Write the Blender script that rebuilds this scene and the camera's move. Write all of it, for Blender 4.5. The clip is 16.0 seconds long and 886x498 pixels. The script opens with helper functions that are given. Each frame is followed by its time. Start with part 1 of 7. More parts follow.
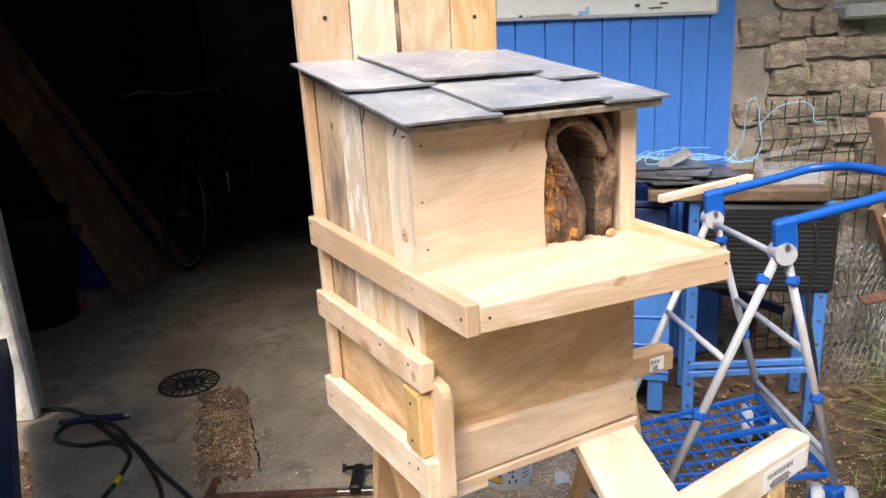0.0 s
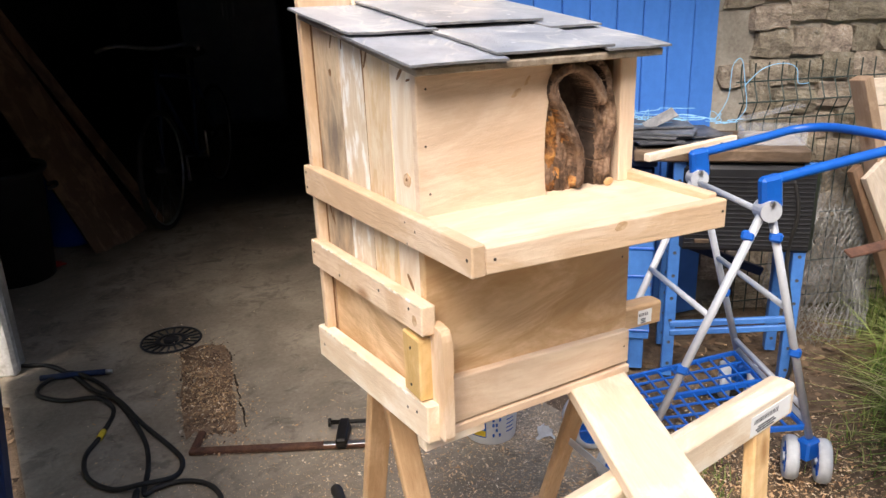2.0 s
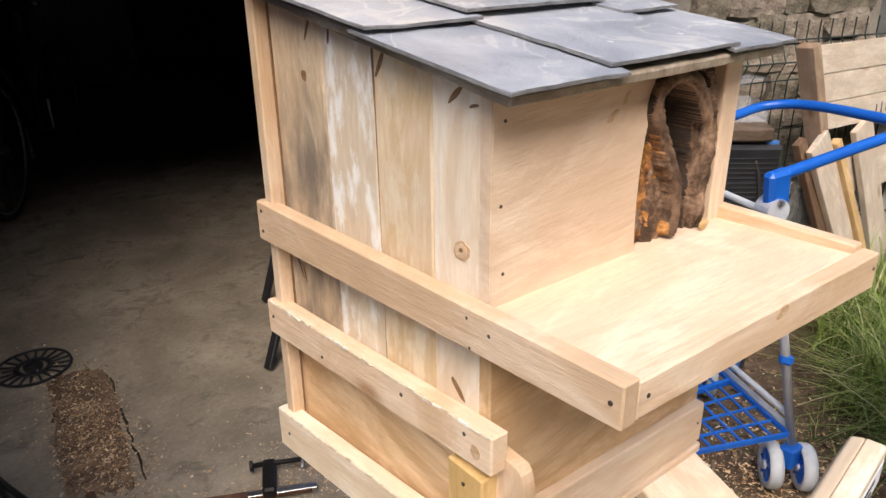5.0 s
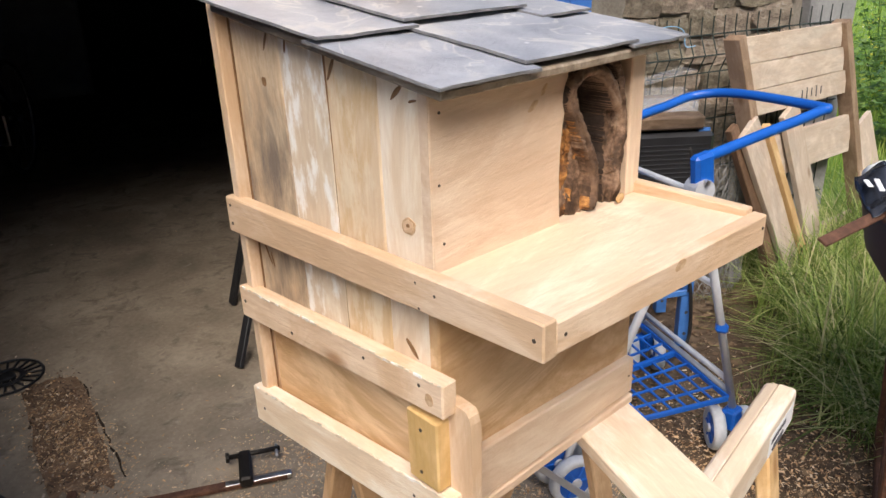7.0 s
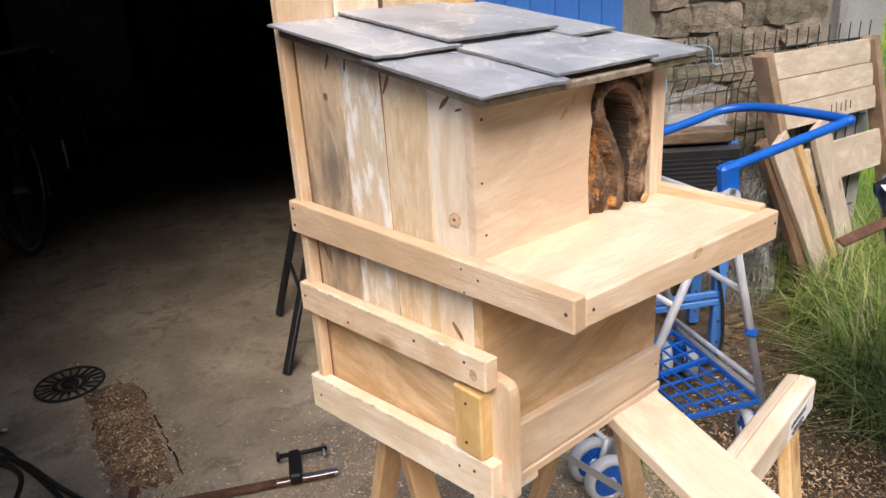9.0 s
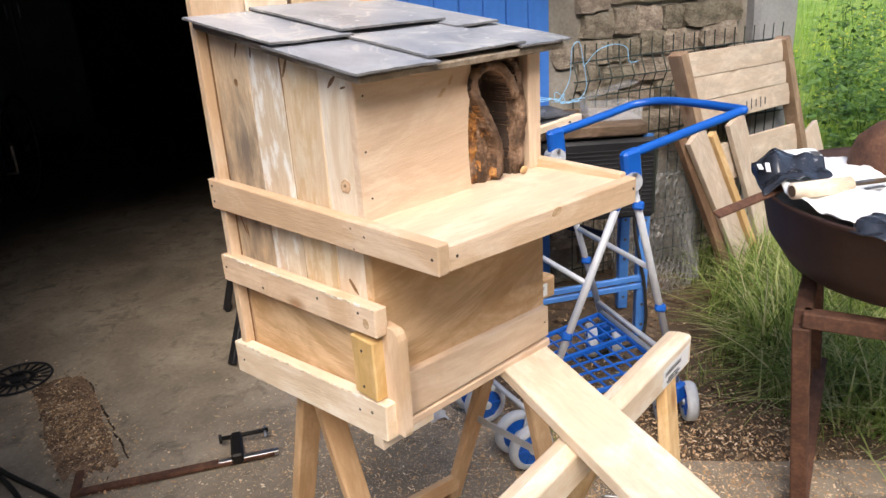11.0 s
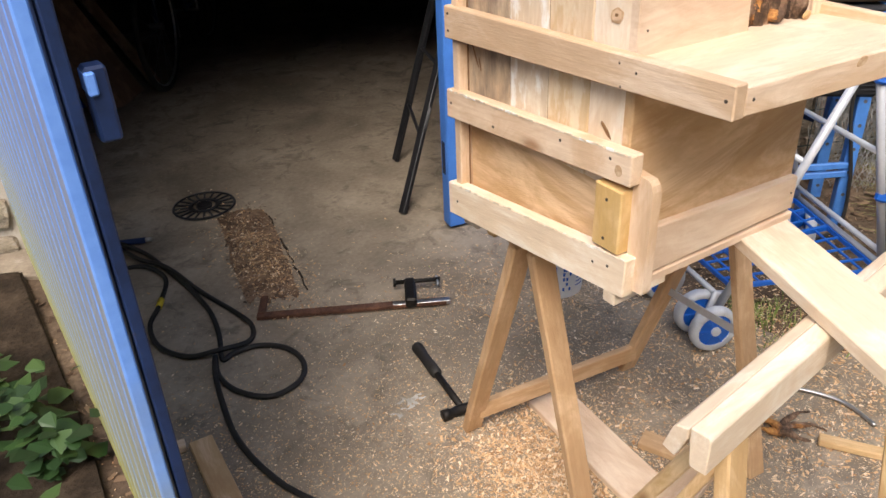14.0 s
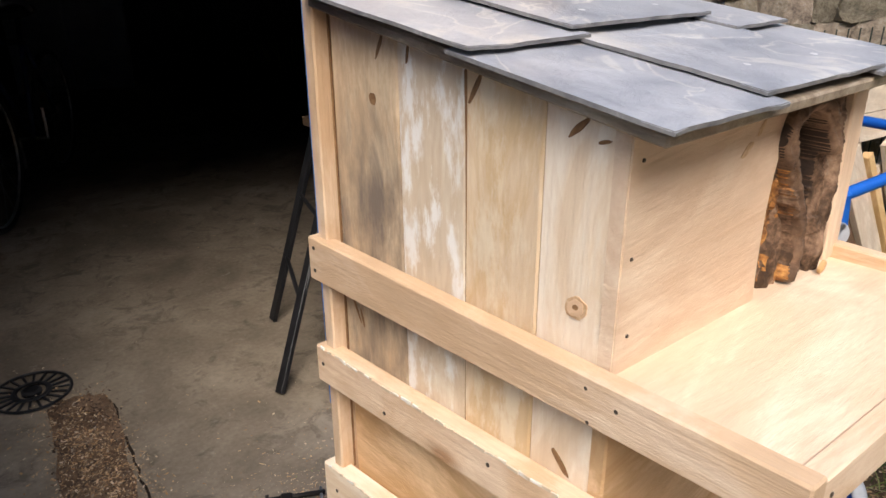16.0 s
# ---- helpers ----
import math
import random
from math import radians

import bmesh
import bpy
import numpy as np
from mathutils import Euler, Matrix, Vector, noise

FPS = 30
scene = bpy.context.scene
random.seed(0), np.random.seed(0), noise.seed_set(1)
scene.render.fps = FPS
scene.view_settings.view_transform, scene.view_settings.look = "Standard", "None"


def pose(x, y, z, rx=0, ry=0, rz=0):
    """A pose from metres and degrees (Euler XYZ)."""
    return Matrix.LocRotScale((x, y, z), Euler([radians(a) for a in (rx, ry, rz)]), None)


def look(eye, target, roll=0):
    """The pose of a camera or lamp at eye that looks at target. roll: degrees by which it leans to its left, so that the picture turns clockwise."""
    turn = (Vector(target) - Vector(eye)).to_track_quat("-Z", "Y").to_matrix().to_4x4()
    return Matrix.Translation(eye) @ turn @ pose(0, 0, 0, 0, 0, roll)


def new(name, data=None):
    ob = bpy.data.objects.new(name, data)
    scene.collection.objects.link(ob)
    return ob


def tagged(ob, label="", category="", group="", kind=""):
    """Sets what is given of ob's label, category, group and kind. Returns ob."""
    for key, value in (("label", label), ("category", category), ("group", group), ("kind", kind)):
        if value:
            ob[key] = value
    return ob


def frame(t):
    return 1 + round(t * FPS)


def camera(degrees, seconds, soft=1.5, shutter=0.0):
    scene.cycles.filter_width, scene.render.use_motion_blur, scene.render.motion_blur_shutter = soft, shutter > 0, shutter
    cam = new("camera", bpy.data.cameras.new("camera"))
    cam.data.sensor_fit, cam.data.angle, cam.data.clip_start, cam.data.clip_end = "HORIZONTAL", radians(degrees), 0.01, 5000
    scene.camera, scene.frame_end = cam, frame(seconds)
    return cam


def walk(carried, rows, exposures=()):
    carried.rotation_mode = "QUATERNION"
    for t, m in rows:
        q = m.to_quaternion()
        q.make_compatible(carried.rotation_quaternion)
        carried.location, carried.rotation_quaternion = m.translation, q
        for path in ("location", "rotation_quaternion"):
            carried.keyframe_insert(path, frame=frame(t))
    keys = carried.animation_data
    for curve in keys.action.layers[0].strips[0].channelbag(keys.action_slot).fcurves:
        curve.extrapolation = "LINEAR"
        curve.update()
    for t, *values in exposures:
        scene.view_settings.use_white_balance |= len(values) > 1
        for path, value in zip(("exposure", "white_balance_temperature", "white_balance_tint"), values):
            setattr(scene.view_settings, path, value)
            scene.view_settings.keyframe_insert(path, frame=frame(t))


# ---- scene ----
cam = camera(59.2, 16.0)
PATH = [
    (0, (-0.405, -0.876, 1.372), (0.439, 0.837, 0.777), -3.2),
    (0.5, (-0.407, -0.874, 1.36), (0.447, 0.824, 0.739), -2.9),
    (1, (-0.42, -0.869, 1.356), (0.439, 0.817, 0.708), -2.7),
    (1.5, (-0.424, -0.864, 1.355), (0.443, 0.812, 0.692), -2.4),
    (2, (-0.446, -0.872, 1.348), (0.44, 0.788, 0.669), -2.1),
    (2.5, (-0.459, -0.853, 1.344), (0.457, 0.776, 0.633), -1.7),
    (3, (-0.443, -0.809, 1.344), (0.483, 0.814, 0.631), -1.5),
    (3.5, (-0.403, -0.704, 1.337), (0.533, 0.915, 0.627), -1.5),
    (3.7, (-0.381, -0.646, 1.339), (0.562, 0.968, 0.626), -1.5),
    (5.8, (-0.494, -0.41, 1.373), (0.777, 0.889, 0.538), -1.1),
    (6, (-0.51, -0.412, 1.373), (0.776, 0.876, 0.544), -1.6),
    (6.5, (-0.488, -0.448, 1.36), (0.821, 0.816, 0.532), -2.0),
    (7, (-0.487, -0.535, 1.386), (0.738, 0.827, 0.583), -2.1),
    (7.5, (-0.508, -0.623, 1.389), (0.687, 0.767, 0.589), -2.6),
    (8, (-0.529, -0.651, 1.399), (0.627, 0.785, 0.625), -3.3),
    (8.5, (-0.549, -0.654, 1.395), (0.601, 0.796, 0.635), -3.5),
    (9, (-0.573, -0.616, 1.397), (0.601, 0.821, 0.651), -3.4),
    (9.5, (-0.58, -0.63, 1.395), (0.633, 0.778, 0.655), -2.7),
    (9.7, (-0.568, -0.662, 1.382), (0.667, 0.724, 0.64), -2.6),
    (11.8, (-0.606, -0.801, 1.378), (0.634, 0.587, 0.645), -4.2),
    (12, (-0.603, -0.783, 1.364), (0.621, 0.582, 0.565), -3.8),
    (12.5, (-0.666, -0.79, 1.358), (0.508, 0.541, 0.436), -2.2),
    (13, (-0.707, -0.742, 1.369), (0.332, 0.634, 0.355), -1.4),
    (13.5, (-0.699, -0.735, 1.343), (0.249, 0.709, 0.335), -1.5),
    (14, (-0.697, -0.656, 1.321), (0.195, 0.824, 0.315), -2.5),
    (14.5, (-0.672, -0.578, 1.358), (0.254, 0.945, 0.451), -1.7),
    (15, (-0.597, -0.514, 1.378), (0.513, 0.945, 0.578), -1.6),
    (15.5, (-0.466, -0.393, 1.376), (0.707, 1.023, 0.589), -1.2),
    (16, (-0.425, -0.287, 1.361), (0.754, 1.12, 0.566), -0.3),
]
STOPS = [(0, 0.92), (3.7, 0.84), (5.8, 0.58), (7, 0.60), (9, 0.68), (12.5, 0.72), (14.5, 0.76), (15.5, 0.60), (16, 0.60)]
walk(cam, [(t, look(eye, target, roll)) for t, eye, target, roll in PATH], STOPS)

# ---- light ----
world = bpy.data.worlds.new("sky_world")
scene.world = world
world.use_nodes = True
wn = world.node_tree.nodes
sky = wn.new("ShaderNodeTexSky")
sky.sky_type, sky.sun_disc = "NISHITA", False
sky.sun_elevation, sky.sun_rotation = radians(49), radians(221)
sky.air_density, sky.dust_density, sky.ozone_density = 1.0, 3.0, 1.0
wn["Background"].inputs["Strength"].default_value = 0.205
world.node_tree.links.new(sky.outputs[0], wn["Background"].inputs[0])
sun = new("sun", bpy.data.lights.new("sun", "SUN"))
sun.data.energy, sun.data.angle, sun.data.color = 2.3, radians(34), (1.0, 0.92, 0.868)
sun.matrix_world = look((-2.7, -3.1, 4.75), (0, 0, 0))


# ---- materials ----
def shader(name, rough=0.7, metal=0.0, spec=0.4):
    m = bpy.data.materials.new(name)
    m.use_nodes = True
    b = m.node_tree.nodes["Principled BSDF"]
    b.inputs["Roughness"].default_value = rough
    b.inputs["Metallic"].default_value = metal
    b.inputs["Specular IOR Level"].default_value = spec
    return m, m.node_tree.nodes, m.node_tree.links, b


def ramp(nodes, stops):
    r = nodes.new("ShaderNodeValToRGB")
    e = r.color_ramp.elements
    while len(e) < len(stops):
        e.new(0.5)
    for k, (p, c) in zip(e, stops):
        k.position, k.color = p, (*c, 1)
    return r


def coords(nodes, links, scale, source="Object"):
    tc = nodes.new("ShaderNodeTexCoord")
    mp = nodes.new("ShaderNodeMapping")
    mp.inputs["Scale"].default_value = scale
    links.new(tc.outputs[source], mp.inputs[0])
    return tc, mp


def noise_node(nodes, links, vec, scale, detail=4, rough=0.55, dist=0.0):
    n = nodes.new("ShaderNodeTexNoise")
    n.inputs["Scale"].default_value = scale
    n.inputs["Detail"].default_value = detail
    n.inputs["Roughness"].default_value = rough
    n.inputs["Distortion"].default_value = dist
    links.new(vec, n.inputs["Vector"])
    return n


def mixc(nodes, links, fac, a, b, mode="MIX"):
    m = nodes.new("ShaderNodeMix")
    m.data_type, m.blend_type = "RGBA", mode
    for sock, v in ((m.inputs[0], fac), (m.inputs[6], a), (m.inputs[7], b)):
        if isinstance(v, bpy.types.NodeSocket):
            links.new(v, sock)
        elif isinstance(v, (int, float)):
            sock.default_value = v
        else:
            sock.default_value = (*v, 1)
    return m.outputs[2]


def mathn(nodes, links, op, a, b):
    m = nodes.new("ShaderNodeMath")
    m.operation = op
    for sock, v in ((m.inputs[0], a), (m.inputs[1], b)):
        if isinstance(v, bpy.types.NodeSocket):
            links.new(v, sock)
        else:
            sock.default_value = v
    return m.outputs[0]


def bump(nodes, links, height, b, strength, dist):
    n = nodes.new("ShaderNodeBump")
    n.inputs["Strength"].default_value = strength
    n.inputs["Distance"].default_value = dist
    links.new(height, n.inputs["Height"])
    links.new(n.outputs[0], b.inputs["Normal"])


def wood(name, light, dark, stain=None, amount=0.0, grain=1.0, rough=0.62, knots=True, rings=0.26, pale=None, foot=None, speck=0.6):
    """Boards with their grain along the local x axis."""
    m, n, l, b = shader(name, rough, 0, 0.3)
    info = n.new("ShaderNodeObjectInfo")
    rnd = n.new("ShaderNodeVectorMath")
    rnd.operation = "SCALE"
    rnd.inputs[0].default_value = (31.1, 17.3, 25.7)
    l.new(info.outputs["Random"], rnd.inputs["Scale"])

    def moved(scale):
        tc, mp = coords(n, l, scale)
        s = n.new("ShaderNodeVectorMath")
        s.operation = "ADD"
        l.new(mp.outputs[0], s.inputs[0])
        l.new(rnd.outputs[0], s.inputs[1])
        return s.outputs[0]
    broad = noise_node(n, l, moved((1.3, 8.0, 8.0)), 2.0 * grain, 5, 0.62, 1.6)
    wave = n.new("ShaderNodeMath")
    wave.operation = "SINE"
    l.new(mathn(n, l, "MULTIPLY", broad.outputs[0], 34.0), wave.inputs[0])
    line = mathn(n, l, "POWER", mathn(n, l, "MULTIPLY", mathn(n, l, "ADD", wave.outputs[0], 1.0), 0.5), 1.6)
    fine = noise_node(n, l, moved((9.0, 120.0, 120.0)), 1.4, 6, 0.7)
    blotch = noise_node(n, l, moved((4.0, 9.0, 9.0)), 1.2, 6, 0.68, 0.8)
    veil = noise_node(n, l, moved((2.0, 30.0, 30.0)), 1.0, 3, 0.6)
    r1 = ramp(n, [(0.33, tuple(x * 0.92 for x in dark)), (0.47, dark), (0.60, light)])
    l.new(blotch.outputs[0], r1.inputs[0])
    amount_l = mathn(n, l, "MULTIPLY", mathn(n, l, "MULTIPLY", line, rings), mathn(n, l, "MULTIPLY", veil.outputs[0], 1.7))
    c = mixc(n, l, amount_l, r1.outputs[0], tuple(x * f for x, f in zip(dark, (0.80, 0.70, 0.60))))
    fr = ramp(n, [(0.45, (0, 0, 0)), (0.75, (1, 1, 1))])
    l.new(fine.outputs[0], fr.inputs[0])
    c = mixc(n, l, mathn(n, l, "MULTIPLY", fr.outputs[0], 0.22), c, tuple(x * f for x, f in zip(dark, (0.68, 0.58, 0.48))))
    if pale:
        pn = noise_node(n, l, moved((9.0, 26.0, 26.0)), 1.3, 5, 0.7)
        pr = ramp(n, [(0.50, (0, 0, 0)), (0.60, (1, 1, 1))])
        l.new(pn.outputs[0], pr.inputs[0])
        c = mixc(n, l, mathn(n, l, "MULTIPLY", pr.outputs[0], speck), c, pale)
    if knots:
        vor = n.new("ShaderNodeTexVoronoi")
        vor.inputs["Scale"].default_value = 0.8
        l.new(moved((5.0, 12.0, 12.0)), vor.inputs["Vector"])
        kr = ramp(n, [(0.05, (1, 1, 1)), (0.14, (0, 0, 0))])
        l.new(vor.outputs["Distance"], kr.inputs[0])
        c = mixc(n, l, mathn(n, l, "MULTIPLY", kr.outputs[0], 0.8), c, tuple(x * f for x, f in zip(dark, (0.50, 0.36, 0.26))))
    if stain:
        sn = noise_node(n, l, moved((4.0, 13.0, 13.0)), 1.2, 6, 0.7)
        sr = ramp(n, [((0.46, 0.34)[foot is not None], (0, 0, 0)), (0.60, (1, 1, 1))])
        l.new(sn.outputs[0], sr.inputs[0])
        mask = mathn(n, l, "MULTIPLY", sr.outputs[0], amount)
        if foot is not None:
            sx = n.new("ShaderNodeSeparateXYZ")
            tco = n.new("ShaderNodeTexCoord")
            l.new(tco.outputs["Object"], sx.inputs[0])
            mr = n.new("ShaderNodeMapRange")
            mr.inputs[1].default_value, mr.inputs[2].default_value = foot + 0.07, foot - 0.05
            l.new(mathn(n, l, "ADD", sx.outputs[0], mathn(n, l, "MULTIPLY", mathn(n, l, "SUBTRACT", blotch.outputs[0], 0.5), 0.5)), mr.inputs[0])
            mask = mathn(n, l, "MULTIPLY", mask, mr.outputs[0])
        c = mixc(n, l, mask, c, stain)
    hsv = n.new("ShaderNodeHueSaturation")
    l.new(mathn(n, l, "ADD", mathn(n, l, "MULTIPLY", info.outputs["Random"], 0.14), 0.93), hsv.inputs["Value"])
    l.new(c, hsv.inputs["Color"])
    l.new(hsv.outputs[0], b.inputs["Base Color"])
    hgt = mathn(n, l, "ADD", fine.outputs[0], mathn(n, l, "MULTIPLY", blotch.outputs[0], 0.8))
    bump(n, l, hgt, b, 0.8, 0.002)
    return m


def mottled(name, stops, scale, rough=0.8, metal=0.0, fine=60.0, relief=0.003, strength=0.5, spec=0.35, per_object=0.0, source="Object"):
    """Uneven surface: colour at two scales, with relief."""
    m, n, l, b = shader(name, rough, metal, spec)
    tc, mp = coords(n, l, (1, 1, 1), source)
    v = mp.outputs[0]
    big = noise_node(n, l, v, scale, 5, 0.6)
    small = noise_node(n, l, v, fine, 4, 0.65)
    f = mathn(n, l, "ADD", mathn(n, l, "MULTIPLY", big.outputs[0], 0.68), mathn(n, l, "MULTIPLY", small.outputs[0], 0.32))
    r = ramp(n, stops)
    l.new(f, r.inputs[0])
    c = r.outputs[0]
    if per_object:
        info = n.new("ShaderNodeObjectInfo")
        hsv = n.new("ShaderNodeHueSaturation")
        l.new(mathn(n, l, "ADD", mathn(n, l, "MULTIPLY", info.outputs["Random"], per_object), 1.0 - per_object / 2), hsv.inputs["Value"])
        l.new(mathn(n, l, "ADD", mathn(n, l, "MULTIPLY", info.outputs["Random"], -0.03), 0.515), hsv.inputs["Hue"])
        l.new(c, hsv.inputs["Color"])
        c = hsv.outputs[0]
    l.new(c, b.inputs["Base Color"])
    bump(n, l, f, b, strength, relief)
    return m


def islands(name, stops, rough=0.8, spec=0.3, translucent=0.0):
    """One colour for each loose piece, for chips, blades and leaves."""
    m, n, l, b = shader(name, rough, 0, spec)
    g = n.new("ShaderNodeNewGeometry")
    r = ramp(n, stops)
    l.new(g.outputs["Random Per Island"], r.inputs[0])
    l.new(r.outputs[0], b.inputs["Base Color"])
    if translucent:
        b.inputs["Transmission Weight"].default_value = 0.0
        t = n.new("ShaderNodeBsdfTranslucent")
        l.new(r.outputs[0], t.inputs[0])
        mx = n.new("ShaderNodeMixShader")
        mx.inputs[0].default_value = translucent
        l.new(b.outputs[0], mx.inputs[1])
        l.new(t.outputs[0], mx.inputs[2])
        l.new(mx.outputs[0], n["Material Output"].inputs[0])
    return m


PINE = wood("pale_pine", (0.78, 0.61, 0.435), (0.67, 0.475, 0.30))
PINE_YELLOW = wood("yellow_pallet_pine", (0.81, 0.67, 0.48), (0.71, 0.53, 0.31), (0.42, 0.25, 0.11), 0.2, pale=(0.84, 0.75, 0.58))
PINE_WHITE = wood("planed_pine", (0.87, 0.77, 0.62), (0.77, 0.62, 0.44), knots=False, rings=0.22)
PINE_CHALK = wood("whitish_pallet_pine", (0.84, 0.75, 0.59), (0.74, 0.61, 0.44), (0.46, 0.34, 0.20), 0.30, knots=False, pale=(0.94, 0.91, 0.84), speck=0.95)
PINE_GREY = wood("weathered_pine", (0.74, 0.58, 0.39), (0.62, 0.46, 0.29), (0.20, 0.16, 0.125), 0.98, pale=(0.76, 0.62, 0.42), foot=0.07)
PLY = wood("pinkish_plywood", (0.79, 0.565, 0.34), (0.62, 0.405, 0.21), grain=0.6, knots=False, rings=0.5)
PLY_PALE = wood("pale_plywood", (0.80, 0.645, 0.475), (0.72, 0.54, 0.375), grain=0.45, knots=False, rings=0.26)
PALLET = wood("pallet_wood", (0.70, 0.60, 0.49), (0.58, 0.47, 0.365), (0.38, 0.32, 0.26), 0.35)
HORSE = wood("sawhorse_pine", (0.74, 0.53, 0.29), (0.60, 0.39, 0.18))
HORSE_DARK = wood("brown_sawhorse_pine", (0.68, 0.47, 0.275), (0.55, 0.355, 0.19))
YELLOW = wood("varnished_pine", (0.70, 0.49, 0.23), (0.59, 0.385, 0.15), rough=0.4, rings=0.2)
OLDWOOD = wood("old_bench_wood", (0.24, 0.165, 0.11), (0.13, 0.085, 0.05), (0.06, 0.045, 0.03), 0.5)
DECK = wood("weathered_deck_edge", (0.36, 0.29, 0.21), (0.20, 0.155, 0.11), (0.55, 0.47, 0.36), 0.5)
DARKBOARD = wood("old_brown_board", (0.27, 0.165, 0.10), (0.15, 0.09, 0.055))
KNOT = mottled("knot_wood", [(0.30, (0.36, 0.20, 0.10)), (0.5, (0.55, 0.36, 0.20)), (0.66, (0.68, 0.50, 0.32))], 90, 0.6, fine=300, relief=0.001)
GOUGE = mottled("torn_grain", [(0.3, (0.14, 0.07, 0.03)), (0.7, (0.34, 0.19, 0.085))], 60, 0.8, fine=300)
def slate_material():
    """Split slate: blue-grey with darker cleavage patches, cream mineral veins and rubbed spots."""
    m, n, l, b = shader("slate", 0.30, 0, 0.8)
    info = n.new("ShaderNodeObjectInfo")
    off = n.new("ShaderNodeVectorMath")
    off.operation = "SCALE"
    off.inputs[0].default_value = (13.7, 21.1, 7.9)
    l.new(info.outputs["Random"], off.inputs["Scale"])
    tc, mp = coords(n, l, (1, 1, 1))
    add = n.new("ShaderNodeVectorMath")
    l.new(mp.outputs[0], add.inputs[0])
    l.new(off.outputs[0], add.inputs[1])
    v = add.outputs[0]
    big, mid, fine = noise_node(n, l, v, 7.0, 5, 0.6, 0.6), noise_node(n, l, v, 26.0, 6, 0.7, 0.5), noise_node(n, l, v, 210, 4, 0.7)
    base = ramp(n, [(0.32, (0.16, 0.176, 0.205)), (0.46, (0.29, 0.305, 0.335)), (0.58, (0.42, 0.43, 0.45)), (0.72, (0.56, 0.555, 0.54))])
    l.new(mathn(n, l, "ADD", mathn(n, l, "MULTIPLY", big.outputs[0], 0.55), mathn(n, l, "ADD", mathn(n, l, "MULTIPLY", mid.outputs[0], 0.3), mathn(n, l, "MULTIPLY", fine.outputs[0], 0.15))), base.inputs[0])
    vein = noise_node(n, l, v, 5.0, 4, 0.55, 1.4)
    line = ramp(n, [(0.488, (0, 0, 0)), (0.498, (1, 1, 1)), (0.504, (1, 1, 1)), (0.520, (0, 0, 0))])
    l.new(vein.outputs[0], line.inputs[0])
    c = mixc(n, l, mathn(n, l, "MULTIPLY", mathn(n, l, "MULTIPLY", line.outputs[0], mid.outputs[0]), 0.85), base.outputs[0], (0.72, 0.68, 0.60))
    rub = ramp(n, [(0.60, (0, 0, 0)), (0.68, (1, 1, 1))])
    l.new(big.outputs[0], rub.inputs[0])
    c = mixc(n, l, mathn(n, l, "MULTIPLY", rub.outputs[0], 0.6), c, (0.60, 0.555, 0.48))
    speck = ramp(n, [(0.66, (0, 0, 0)), (0.74, (1, 1, 1))])
    l.new(mid.outputs[0], speck.inputs[0])
    c = mixc(n, l, mathn(n, l, "MULTIPLY", speck.outputs[0], 0.6), c, (0.62, 0.62, 0.61))
    l.new(c, b.inputs["Base Color"])
    l.new(mathn(n, l, "ADD", mathn(n, l, "MULTIPLY", mid.outputs[0], 0.35), 0.20), b.inputs["Roughness"])
    bump(n, l, mathn(n, l, "ADD", mid.outputs[0], mathn(n, l, "MULTIPLY", big.outputs[0], 1.5)), b, 0.6, 0.004)
    return m


SLATE = slate_material()
SLATE_EDGE = mottled("slate_edge", [(0.3, (0.08, 0.08, 0.085)), (0.6, (0.22, 0.215, 0.21)), (0.72, (0.5, 0.49, 0.47))], 40, 0.7, fine=150)
BARK = mottled("bark", [(0.34, (0.030, 0.018, 0.012)), (0.45, (0.085, 0.050, 0.029)), (0.53, (0.19, 0.115, 0.07)), (0.61, (0.32, 0.21, 0.135)), (0.72, (0.44, 0.34, 0.25))], 24, 0.7, 0, 170, 0.004, 0.9)
RIM = mottled("smooth_brown_rim", [(0.32, (0.06, 0.034, 0.021)), (0.46, (0.13, 0.078, 0.048)), (0.56, (0.22, 0.138, 0.086)), (0.70, (0.36, 0.25, 0.165))], 20, 0.6, 0, 120, 0.003, 0.7)
# Brown wood inside the hollow, darkened with the shade of the recess.
INNER = mottled("shaded_hollow_brown_wood", [(0.34, (0.018, 0.011, 0.008)), (0.5, (0.045, 0.029, 0.020)), (0.66, (0.085, 0.056, 0.038))], 18, 0.85, 0, 110, 0.003, 0.7)
BARK_ORANGE = mottled("torn_orange_bark", [(0.34, (0.05, 0.024, 0.012)), (0.44, (0.16, 0.075, 0.03)), (0.52, (0.38, 0.17, 0.05)), (0.62, (0.60, 0.31, 0.085)), (0.74, (0.34, 0.21, 0.12))], 30, 0.65, 0, 150, 0.006, 1.0)
BLUE_DOOR = mottled("blue_painted_boards", [(0.3, (0.055, 0.19, 0.62)), (0.7, (0.085, 0.27, 0.78))], 3.0, 0.5, fine=40, relief=0.001, strength=0.3)
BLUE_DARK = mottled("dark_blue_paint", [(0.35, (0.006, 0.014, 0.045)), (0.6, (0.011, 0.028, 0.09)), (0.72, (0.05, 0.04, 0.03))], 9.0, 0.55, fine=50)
BLUE_METAL = mottled("blue_painted_metal", [(0.3, (0.05, 0.16, 0.46)), (0.62, (0.08, 0.24, 0.62)), (0.75, (0.16, 0.10, 0.07))], 12, 0.4, fine=60, relief=0.001)
BLUE_PLASTIC = mottled("blue_plastic", [(0.3, (0.006, 0.082, 0.40)), (0.7, (0.010, 0.12, 0.52))], 8, 0.34, fine=90, relief=0.0004, strength=0.2, spec=0.5)
